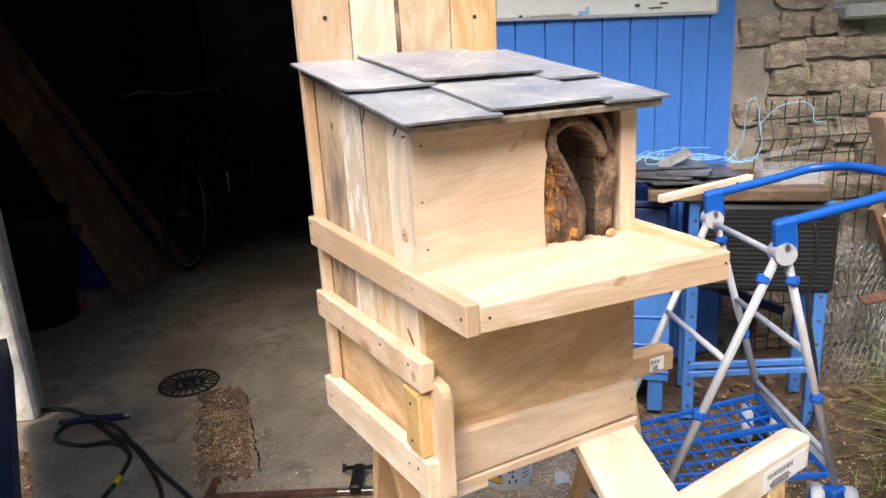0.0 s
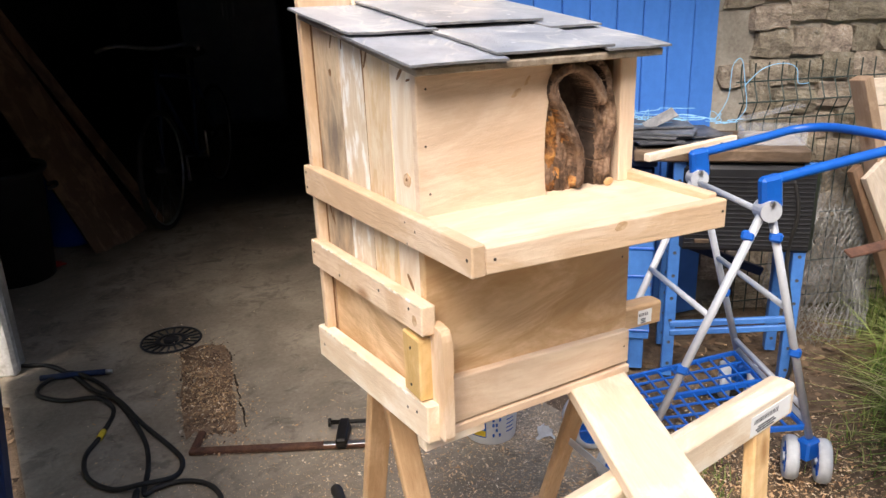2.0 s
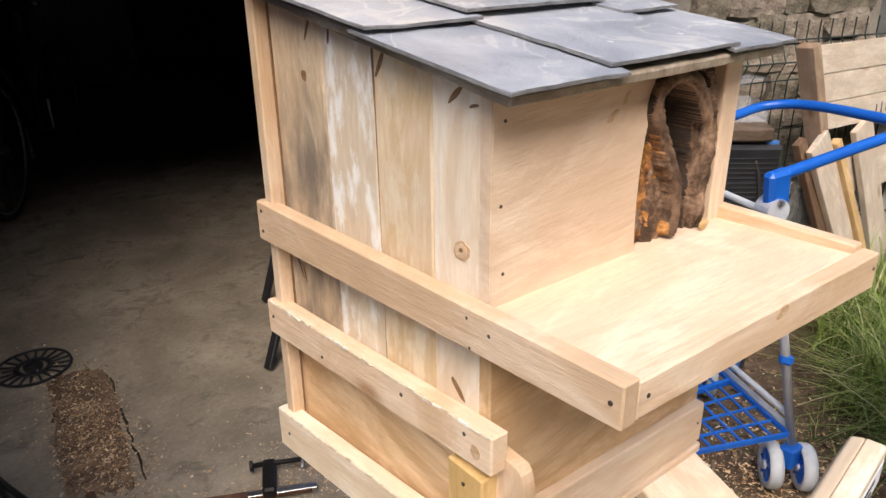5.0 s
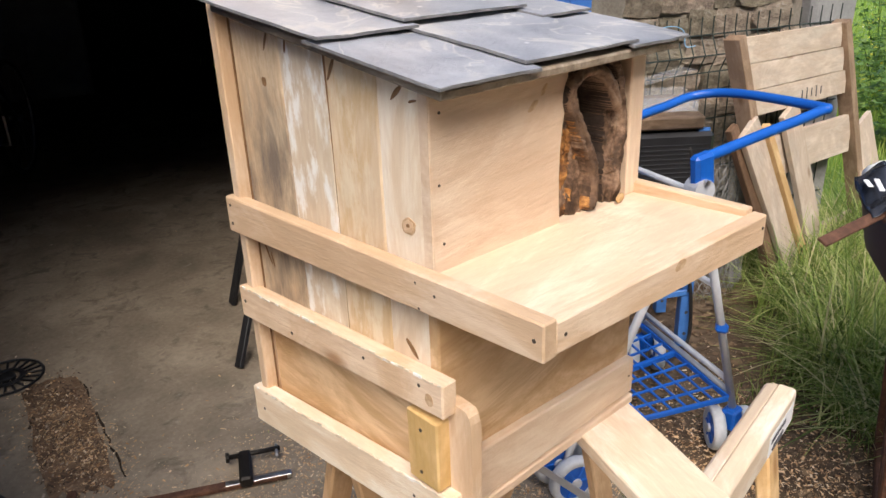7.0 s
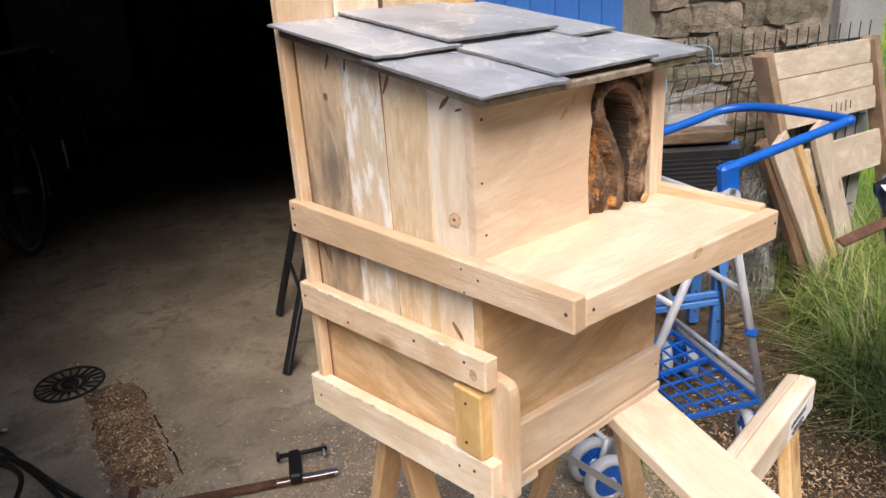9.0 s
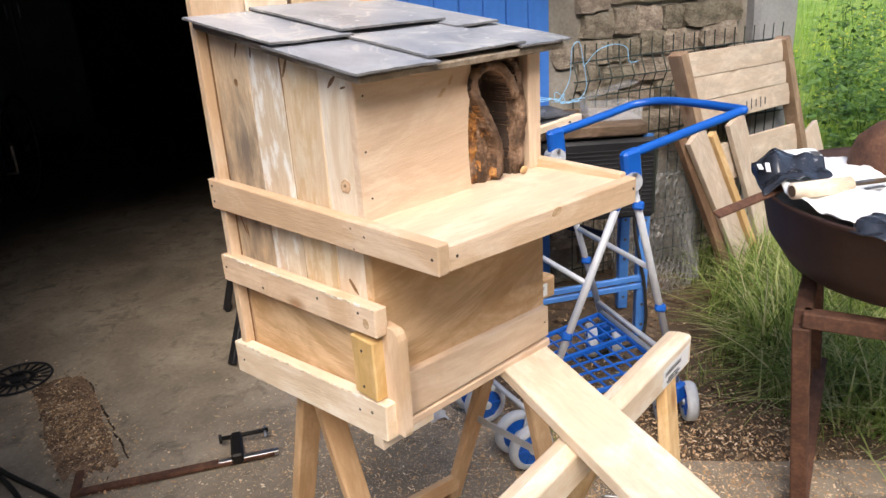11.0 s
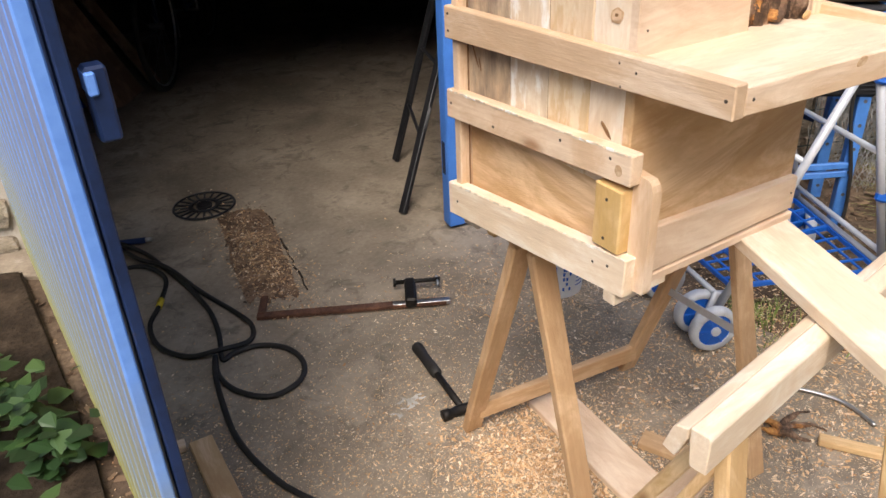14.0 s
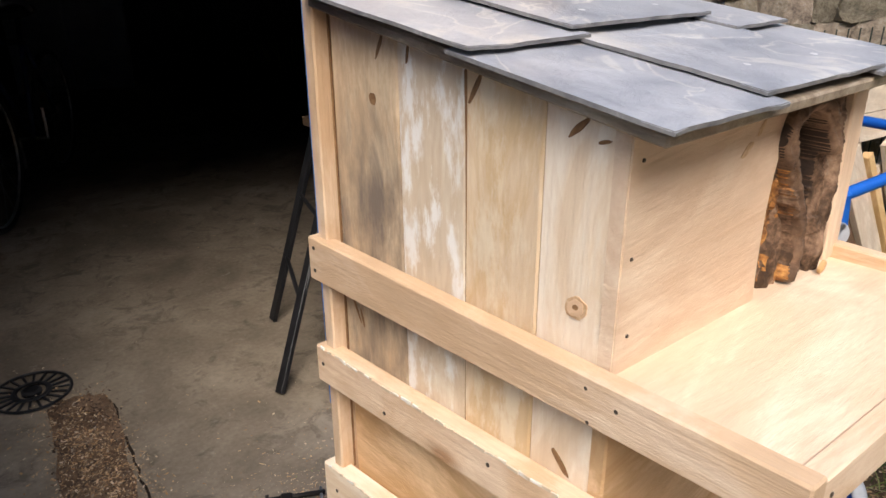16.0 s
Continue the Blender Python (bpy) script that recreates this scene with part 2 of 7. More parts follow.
ALU = mottled("grey_tube", [(0.3, (0.42, 0.435, 0.46)), (0.7, (0.55, 0.57, 0.60))], 18, 0.42, 0.15, 90, 0.0004, 0.2)
WHEEL_GREY = mottled("grey_tyre", [(0.3, (0.42, 0.44, 0.46)), (0.7, (0.60, 0.62, 0.64))], 25, 0.6, fine=120, relief=0.0005)
STONE = mottled("wall_stone", [(0.32, (0.17, 0.145, 0.115)), (0.46, (0.30, 0.25, 0.19)), (0.56, (0.40, 0.335, 0.25)), (0.68, (0.47, 0.43, 0.37))], 2.2, 0.9, 0, 9, 0.03, 0.8, 0.2, 0.55)
MORTAR = mottled("lime_mortar", [(0.3, (0.22, 0.195, 0.16)), (0.5, (0.36, 0.325, 0.27)), (0.7, (0.48, 0.445, 0.39))], 6, 0.95, 0, 70, 0.012, 0.9, 0.15)
RENDER_GREY = mottled("grey_cement", [(0.3, (0.27, 0.27, 0.26)), (0.7, (0.45, 0.45, 0.44))], 5, 0.9, fine=80, relief=0.004)
PLASTER = mottled("white_plaster", [(0.35, (0.34, 0.31, 0.26)), (0.55, (0.62, 0.60, 0.55)), (0.7, (0.74, 0.72, 0.68))], 12, 0.9, fine=90, relief=0.006)


def concrete():
    """Worn concrete: grey-brown field, dark damp stains, pale scuffs and fine grit."""
    m, n, l, b = shader("stained_concrete", 0.88, 0, 0.25)
    tc, mp = coords(n, l, (1, 1, 1))
    v = mp.outputs[0]
    big, mid, small = noise_node(n, l, v, 2.4, 5, 0.6, 0.4), noise_node(n, l, v, 9.0, 6, 0.7, 0.6), noise_node(n, l, v, 60, 4, 0.65)
    base = ramp(n, [(0.34, (0.175, 0.142, 0.104)), (0.48, (0.27, 0.222, 0.163)), (0.58, (0.36, 0.298, 0.222)), (0.72, (0.46, 0.385, 0.295))])
    l.new(mathn(n, l, "ADD", mathn(n, l, "MULTIPLY", big.outputs[0], 0.78), mathn(n, l, "MULTIPLY", small.outputs[0], 0.22)), base.inputs[0])
    dark = ramp(n, [(0.53, (0, 0, 0)), (0.62, (1, 1, 1))])
    l.new(mathn(n, l, "ADD", mathn(n, l, "MULTIPLY", mid.outputs[0], 0.7), mathn(n, l, "MULTIPLY", big.outputs[0], 0.32)), dark.inputs[0])
    c = mixc(n, l, mathn(n, l, "MULTIPLY", dark.outputs[0], 0.55), base.outputs[0], (0.085, 0.070, 0.054))
    scuff = noise_node(n, l, v, 14.0, 7, 0.75, 0.3)
    sr = ramp(n, [(0.60, (0, 0, 0)), (0.68, (1, 1, 1))])
    l.new(scuff.outputs[0], sr.inputs[0])
    c = mixc(n, l, mathn(n, l, "MULTIPLY", sr.outputs[0], 0.5), c, (0.42, 0.37, 0.30))
    l.new(c, b.inputs["Base Color"])
    bump(n, l, mathn(n, l, "ADD", mid.outputs[0], small.outputs[0]), b, 0.6, 0.004)
    return m


CONCRETE = concrete()
RUST = mottled("rusty_steel", [(0.3, (0.05, 0.028, 0.02)), (0.5, (0.12, 0.058, 0.036)), (0.66, (0.20, 0.10, 0.06))], 22, 0.85, 0.2, 120, 0.002, 0.6)
DRUM = mottled("brown_drum_paint", [(0.3, (0.024, 0.012, 0.009)), (0.6, (0.05, 0.025, 0.018)), (0.72, (0.09, 0.045, 0.028))], 5, 0.5, 0.1, 60, 0.001, 0.4)
IRON = mottled("dark_iron", [(0.3, (0.012, 0.011, 0.010)), (0.6, (0.03, 0.026, 0.022)), (0.75, (0.08, 0.045, 0.03))], 20, 0.55, 0.5, 100, 0.001, 0.4)
STEEL = mottled("bright_steel", [(0.3, (0.35, 0.34, 0.33)), (0.7, (0.60, 0.59, 0.57))], 30, 0.35, 0.9, 120, 0.0005, 0.3)
RUBBER = mottled("black_rubber", [(0.3, (0.012, 0.011, 0.010)), (0.7, (0.035, 0.032, 0.028))], 20, 0.6, fine=120, relief=0.0006)
BLACK = mottled("black_plastic", [(0.3, (0.010, 0.010, 0.011)), (0.7, (0.025, 0.025, 0.027))], 14, 0.45, fine=120, relief=0.0005)
WHITE = mottled("white_plastic", [(0.3, (0.66, 0.67, 0.67)), (0.7, (0.80, 0.81, 0.81))], 10, 0.4, fine=70, relief=0.0005)
PAPER = mottled("white_paper", [(0.3, (0.78, 0.78, 0.76)), (0.7, (0.88, 0.88, 0.86))], 18, 0.7, fine=120, relief=0.001)
INK = mottled("printed_ink", [(0.3, (0.05, 0.05, 0.055)), (0.7, (0.12, 0.12, 0.13))], 40, 0.7)
INK_BLUE = mottled("blue_print", [(0.3, (0.02, 0.10, 0.42)), (0.7, (0.03, 0.15, 0.52))], 30, 0.5)
INK_YELLOW = mottled("yellow_print", [(0.3, (0.72, 0.50, 0.03)), (0.7, (0.82, 0.60, 0.05))], 30, 0.5)
RED = mottled("red_plastic", [(0.3, (0.42, 0.025, 0.02)), (0.7, (0.55, 0.05, 0.03))], 30, 0.5)
TWINE = mottled("light_blue_twine", [(0.3, (0.22, 0.48, 0.72)), (0.7, (0.34, 0.62, 0.85))], 60, 0.7)
FENCE_GREEN = mottled("dark_green_wire", [(0.3, (0.02, 0.035, 0.03)), (0.7, (0.05, 0.07, 0.06))], 30, 0.5, 0.2)
WIRE = mottled("galvanised_wire", [(0.3, (0.16, 0.16, 0.155)), (0.7, (0.33, 0.33, 0.32))], 40, 0.5, 0.5)
NAIL = mottled("screw_head", [(0.3, (0.06, 0.045, 0.035)), (0.7, (0.15, 0.12, 0.09))], 80, 0.4, 0.6)
GALV_NAIL = mottled("galvanised_nail", [(0.3, (0.55, 0.55, 0.55)), (0.7, (0.75, 0.75, 0.74))], 80, 0.4, 0.4)
CHIPS = islands("wood_chips", [(0.0, (0.36, 0.19, 0.085)), (0.3, (0.60, 0.37, 0.185)), (0.7, (0.75, 0.52, 0.29)), (1.0, (0.88, 0.73, 0.52))])
DUST = islands("fine_sawdust", [(0.0, (0.50, 0.37, 0.24)), (0.5, (0.68, 0.52, 0.35)), (1.0, (0.82, 0.68, 0.50))])
LITTER = islands("dead_leaves", [(0.0, (0.05, 0.032, 0.02)), (0.5, (0.13, 0.08, 0.045)), (1.0, (0.25, 0.17, 0.10))])
GRASS = islands("grass_blades", [(0.0, (0.07, 0.12, 0.022)), (0.3, (0.18, 0.27, 0.05)), (0.65, (0.36, 0.45, 0.12)), (0.85, (0.52, 0.54, 0.22)), (1.0, (0.68, 0.60, 0.36))], 0.5, 0.4, 0.4)
FIELD = islands("field_grass", [(0.0, (0.20, 0.33, 0.04)), (0.6, (0.32, 0.47, 0.08)), (1.0, (0.52, 0.56, 0.14))], 0.6, 0.3, 0.4)
LEAF = islands("green_leaves", [(0.0, (0.05, 0.11, 0.022)), (0.6, (0.12, 0.23, 0.04)), (1.0, (0.26, 0.38, 0.09))], 0.45, 0.45, 0.35)


# ---- building helpers ----
WORLD = {}


def thing(name, at, label, category, group="", kind=""):
    e = new(name)
    e.empty_display_size = 0.05
    m = Matrix.Translation(at)
    e.matrix_basis = m
    WORLD[e] = m
    return tagged(e, label, category, group, kind)


def mesh_of(bm, name, smooth=False):
    me = bpy.data.meshes.new(name)
    bmesh.ops.recalc_face_normals(bm, faces=bm.faces)
    bm.to_mesh(me)
    bm.free()
    if smooth:
        for p in me.polygons:
            p.use_smooth = True
    return me


def place(ob, parent, m):
    WORLD[ob] = m
    if parent is None:
        ob.matrix_basis = m
    else:
        ob.parent = parent
        ob.matrix_basis = WORLD[parent].inverted() @ m
    return ob


def part(name, bm, material, parent, label="", m=None, smooth=False):
    me = mesh_of(bm, name, smooth) if isinstance(bm, bmesh.types.BMesh) else bm
    if not me.materials:
        me.materials.append(material)
    ob = place(new(name, me), parent, m or Matrix())
    if label:
        tagged(ob, label)
    return ob


def solid(name, bm, material, label, category, kind="", group="", m=None, smooth=False):
    me = mesh_of(bm, name, smooth)
    me.materials.append(material)
    ob = place(new(name, me), None, m or Matrix())
    return tagged(ob, label, category, group, kind)


def cuboid(lx, ly, lz, bevel=0.002, cuts=0, wobble=0.0, seed=0):
    bm = bmesh.new()
    bmesh.ops.create_cube(bm, size=1.0)
    bmesh.ops.scale(bm, vec=(lx, ly, lz), verts=bm.verts)
    if cuts:
        es = [e for e in bm.edges if abs((e.verts[0].co - e.verts[1].co).x) > lx * 0.5]
        bmesh.ops.subdivide_edges(bm, edges=es, cuts=cuts)
    if bevel:
        sharp = [e for e in bm.edges if len(e.link_faces) == 2 and e.calc_face_angle(0) > 0.5]
        bmesh.ops.bevel(bm, geom=sharp, offset=min(bevel, 0.45 * min(lx, ly, lz)), segments=1, affect="EDGES")
    if wobble:
        for v in bm.verts:
            d = noise.noise_vector(Vector((v.co.x * 6 + seed * 3.7, seed * 1.3, 0.5)))
            v.co.y += d.y * wobble
            v.co.z += d.z * wobble
    return bm


def axis_frame(p0, p1, up):
    p0, p1, up = Vector(p0), Vector(p1), Vector(up)
    x = (p1 - p0).normalized()
    y = up.cross(x).normalized()
    z = x.cross(y)
    m = Matrix((x, y, z)).transposed().to_4x4()
    m.translation = (p0 + p1) / 2
    return m


SEED = [1]


def board(name, p0, p1, width, thick, material, parent, up=(0, 0, 1), label="", bevel=0.002, wobble=0.001):
    """A board along p0-p1, its width along up."""
    SEED[0] += 1
    length = (Vector(p1) - Vector(p0)).length
    return part(name, cuboid(length, thick, width, bevel, 5 if wobble else 0, wobble, SEED[0]), material, parent, label, axis_frame(p0, p1, up))


def tube_bm(points, radius, sides=8, closed=False, bm=None, taper=None):
    """A round bar through points."""
    own = bm is None
    bm = bm or bmesh.new()
    pts = [Vector(p) for p in points]
    rings, ref = [], None
    for i, p in enumerate(pts):
        a = pts[i - 1] if (i or closed) else p
        c = pts[(i + 1) % len(pts)] if (i < len(pts) - 1 or closed) else p
        t = (c - a).normalized()
        if ref is None:
            ref = t.orthogonal().normalized()
        ref = (ref - t * ref.dot(t)).normalized()
        q = t.cross(ref)
        r = radius * (taper[i] if taper else 1)
        rings.append([bm.verts.new(p + r * (math.cos(k) * ref + math.sin(k) * q)) for k in (2 * math.pi * j / sides for j in range(sides))])
    n = len(rings)
    for i in range(n if closed else n - 1):
        a, c = rings[i], rings[(i + 1) % n]
        for j in range(sides):
            bm.faces.new((a[j], a[(j + 1) % sides], c[(j + 1) % sides], c[j]))
    if not closed:
        bm.faces.new(rings[0][::-1])
        bm.faces.new(rings[-1])
    return bm


def smooth_path(points, steps=8, closed=False):
    """Catmull-Rom through points."""
    p = [Vector(q) for q in points]
    n = len(p)
    out = []
    for i in range(n if closed else n - 1):
        a = p[(i - 1) % n] if (closed or i) else p[i]
        b, c = p[i], p[(i + 1) % n]
        d = p[(i + 2) % n] if (closed or i + 2 < n) else c
        for k in range(steps):
            t = k / steps
            out.append(0.5 * ((2 * b) + (c - a) * t + (2 * a - 5 * b + 4 * c - d) * t * t + (3 * b - a - 3 * c + d) * t ** 3))
    if not closed:
        out.append(p[-1])
    return out


def lathe(profile, sides=24, bm=None, centre=(0, 0, 0), caps=True):
    """A turned form about z from (radius, height) pairs."""
    bm = bm or bmesh.new()
    c = Vector(centre)
    rings = [[bm.verts.new(c + Vector((r * math.cos(2 * math.pi * j / sides), r * math.sin(2 * math.pi * j / sides), z))) for j in range(sides)] for r, z in profile]
    for a, b in zip(rings, rings[1:]):
        for j in range(sides):
            bm.faces.new((a[j], a[(j + 1) % sides], b[(j + 1) % sides], b[j]))
    if caps and profile[0][0] > 1e-4:
        bm.faces.new(rings[0][::-1])
    if caps and profile[-1][0] > 1e-4:
        bm.faces.new(rings[-1])
    return bm




def prism(outline, z0, z1, bevel=0.0):
    bm = bmesh.new()
    lo = [bm.verts.new((x, y, z0)) for x, y in outline]
    hi = [bm.verts.new((x, y, z1)) for x, y in outline]
    n = len(outline)
    bm.faces.new(lo[::-1])
    top = bm.faces.new(hi)
    for i in range(n):
        bm.faces.new((lo[i], lo[(i + 1) % n], hi[(i + 1) % n], hi[i]))
    if bevel:
        bmesh.ops.bevel(bm, geom=list(top.edges), offset=bevel, segments=2, affect="EDGES")
    return bm


def soup(polys):
    """A mesh from many small loose polygons."""
    vs, fs = [], []
    for p in polys:
        fs.append(tuple(range(len(vs), len(vs) + len(p))))
        vs.extend(tuple(q) for q in p)
    me = bpy.data.meshes.new("pieces")
    me.from_pydata(vs, [], fs)
    me.update()
    return me


def stuff(name, polys, material, label, category):
    me = soup(polys)
    me.materials.append(material)
    ob = new(name, me)
    WORLD[ob] = Matrix()
    return tagged(ob, label, category, "", "stuff")


def screws(points, normal, radius, material, parent, name="screw"):
    q = Vector(normal).to_track_quat("Z", "Y").to_matrix().to_4x4()
    for p in points:
        bm = lathe([(radius, -0.002), (radius, 0.0004), (radius * 0.7, 0.0009), (0.0, 0.0009)], 8)
        part(name, bm, material, parent, "", Matrix.Translation(p) @ q)


# Directions of the garage front: along the wall, and into the garage.
WALL_O = Vector((-0.65, 2.1, 0))
WALL_U = Vector((0.937, -0.349, 0)).normalized()
WALL_IN = Vector((0.349, 0.937, 0)).normalized()
WALL_M = Matrix((WALL_U, WALL_IN, Vector((0, 0, 1)))).transposed().to_4x4()
WALL_M.translation = WALL_O


def wl(s, d, z):
    return WALL_O + WALL_U * s + WALL_IN * d + Vector((0, 0, z))

LEAF_DARK = islands("dark_green_leaves", [(0.0, (0.015, 0.036, 0.012)), (0.6, (0.032, 0.075, 0.020)), (1.0, (0.075, 0.13, 0.036))], 0.45, 0.45, 0.2)


# ---- ground, garage shell ----


def soil_height(x, y):
    far = max(0.0, math.hypot(x, y) - 4.0)
    return -0.02 + 0.018 * noise.noise(Vector((x * 2.3, y * 2.3, 0))) + 0.006 * noise.noise(Vector((x * 9, y * 9, 3))) + 0.02 * far * (1 if x > 2 else 0.2)


def ground_material():
    m, n, l, b = shader("soil_and_meadow", 0.95, 0, 0.15)
    tc, mp = coords(n, l, (1, 1, 1))
    v = mp.outputs[0]
    big, small = noise_node(n, l, v, 2.5, 5, 0.6), noise_node(n, l, v, 45, 4, 0.65)
    f = mathn(n, l, "ADD", mathn(n, l, "MULTIPLY", big.outputs[0], 0.6), mathn(n, l, "MULTIPLY", small.outputs[0], 0.4))
    earth = ramp(n, [(0.32, (0.055, 0.038, 0.026)), (0.5, (0.125, 0.088, 0.058)), (0.62, (0.20, 0.145, 0.095)), (0.72, (0.29, 0.22, 0.15))])
    green = ramp(n, [(0.32, (0.06, 0.11, 0.022)), (0.5, (0.15, 0.24, 0.04)), (0.7, (0.28, 0.34, 0.09))])
    l.new(f, earth.inputs[0])
    l.new(f, green.inputs[0])
    sep = n.new("ShaderNodeSeparateXYZ")
    l.new(v, sep.inputs[0])
    edge = mathn(n, l, "ADD", sep.outputs[0], mathn(n, l, "MULTIPLY", big.outputs[0], 0.8))
    mask = n.new("ShaderNodeMapRange")
    mask.inputs[1].default_value, mask.inputs[2].default_value = 2.6, 3.3
    l.new(edge, mask.inputs[0])
    l.new(mixc(n, l, mask.outputs[0], earth.outputs[0], green.outputs[0]), b.inputs["Base Color"])
    bump(n, l, f, b, 0.9, 0.02)
    return m


def axis_steps(lo, hi, fine_lo, fine_hi, step):
    xs = [lo]
    while xs[-1] < hi:
        x = xs[-1]
        d = max(fine_lo - x, x - fine_hi, 0)
        xs.append(x + max(step, d * 0.25))
    return xs


def ground_sheet():
    bm = bmesh.new()
    xs, ys = axis_steps(-70, 90, -1.5, 4.0, 0.1), axis_steps(-70, 90, -1.5, 3.0, 0.1)
    g = [[bm.verts.new((x, y, soil_height(x, y))) for x in xs] for y in ys]
    for a, c in zip(g, g[1:]):
        for i in range(len(xs) - 1):
            bm.faces.new((a[i], a[i + 1], c[i + 1], c[i]))
    return solid("ground", bm, ground_material(), "bare brown soil turning into green meadow", "ground", "structure", smooth=True)


ground_sheet()

slab = [wl(-0.78, 5.6, 0), wl(-0.78, 0.02, 0), (-0.66, 1.9), (-0.60, 0.75), (-0.80, -0.6), (-1.6, -4.0), (2.6, -4.0), (1.9, -1.0), (1.42, -0.23), (1.24, -0.06), (1.10, 0.10), (0.96, 0.32), (0.92, 0.72),
        (0.86, 1.02), (0.80, 1.34), wl(1.55, 0.0, 0), wl(3.3, 0.02, 0), wl(3.3, 5.6, 0)]
solid("floor", prism([(p[0], p[1]) for p in slab], -0.12, 0.0, 0.006), CONCRETE, "worn grey concrete slab scattered with sawdust", "floor", "structure")


def wall_box(name, s0, s1, d0, d1, z0, z1, material, label):
    bm = cuboid(s1 - s0, d1 - d0, z1 - z0, 0.0)
    m = WALL_M @ Matrix.Translation(((s0 + s1) / 2, (d0 + d1) / 2, (z0 + z1) / 2))
    return solid(name, bm, material, label, "wall", "structure", m=m)


# Inner garage surfaces: the gloom is put into this near-black colour.
SHADE_WALL = mottled("shade_dark_plaster", [(0.3, (0.022, 0.022, 0.024)), (0.6, (0.055, 0.055, 0.056)), (0.75, (0.095, 0.095, 0.094))], 2.5, 0.95, fine=40, relief=0.006)
wall_front = wall_box("wall_front", 2.62, 3.86, 0.028, 0.48, -0.1, 3.0, MORTAR, "rubble stone garage wall with lime mortar")
wall_pier = wall_box("wall_pier", -2.6, 0.0, 0.028, 0.13, -0.1, 3.0, MORTAR, "rubble stone pier beside the garage opening")
# Lintel height is unseen; set low to keep sky light out.
wall_lintel = wall_box("wall_lintel", 0.0, 2.62, 0.06, 0.48, 1.80, 3.0, MORTAR, "unseen masonry above the garage opening, set low against sky light")
wall_box("wall_left", -0.95, -0.78, 0.13, 5.6, -0.1, 2.6, SHADE_WALL, "inner garage wall with the unlit gloom in its colour")
wall_box("wall_right", 3.3, 3.48, 0.48, 5.6, -0.1, 2.6, SHADE_WALL, "inner garage wall with the unlit gloom in its colour")
wall_box("wall_back", -0.95, 3.48, 5.6, 5.78, -0.1, 2.6, SHADE_WALL, "back garage wall with the unlit gloom in its colour")
ob = wall_box("ceiling", -1.0, 3.55, 0.3, 5.8, 2.6, 2.72, SHADE_WALL, "boarded garage ceiling with the unlit gloom in its colour")
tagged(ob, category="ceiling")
# Added overhang, out of view, that blocks sun and sky from the garage.
ob = wall_box("roof", -2.6, 3.9, -0.84, 0.5, 2.06, 2.16, SHADE_WALL, "unseen overhang added to shade the garage inside")
tagged(ob, category="roof")
# Added wall behind the camera: hides the low sky, dark to bounce little.
LIGHT_BLOCK = mottled("dark_light_block", [(0.3, (0.05, 0.048, 0.045)), (0.7, (0.13, 0.125, 0.115))], 1.5, 0.95, fine=20, relief=0.01)
bm = cuboid(24.0, 0.4, 6.8, 0.0)
solid("wall_yard", bm, LIGHT_BLOCK, "unseen dark wall added behind the camera to block low sky light", "wall", "structure", m=Matrix.Translation((-1.5, -6.4, 3.3)) @ Euler((0, 0, radians(-8))).to_matrix().to_4x4())
# white plastered edge of the pier
bm = cuboid(2.15, 0.05, 0.09, 0.012, 14, 0.006, 3)
solid("trim", bm, PLASTER, "flaking whitewashed edge of the stone pier", "trim", "structure", m=WALL_M @ Matrix.Translation((-0.028, 0.03, 1.07)) @ Euler((0, radians(-90), 0)).to_matrix().to_4x4())
# cement post that ends the wall
bm = cuboid(1.9, 0.16, 0.24, 0.02, 8, 0.008, 5)
solid("gate_pillar", bm, RENDER_GREY, "rough grey cement pillar ending the stone wall", "pillar", "structure", m=WALL_M @ Matrix.Translation((3.72, 0.05, 0.9)) @ Euler((0, radians(-90), 0)).to_matrix().to_4x4())
bm = cuboid(0.62, 0.14, 0.05, 0.01, 6, 0.004, 9)
solid("window_sill", bm, RENDER_GREY, "grey cement sill set in the stone wall", "sill", "structure", m=WALL_M @ Matrix.Translation((3.30, 0.01, 1.275)))
bm = cuboid(0.62, 0.03, 0.5, 0.006)
solid("cement_patch", bm, RENDER_GREY, "smooth grey cement patch over the sill", "wall", "structure", m=WALL_M @ Matrix.Translation((3.30, 0.04, 1.553)))


# ---- owl nest box ----
BOX = thing("nest_box", (0.18, 0.2, 0.70), "new pale wooden owl nest box with slate roof and tray", "nest box")
W = 0.366


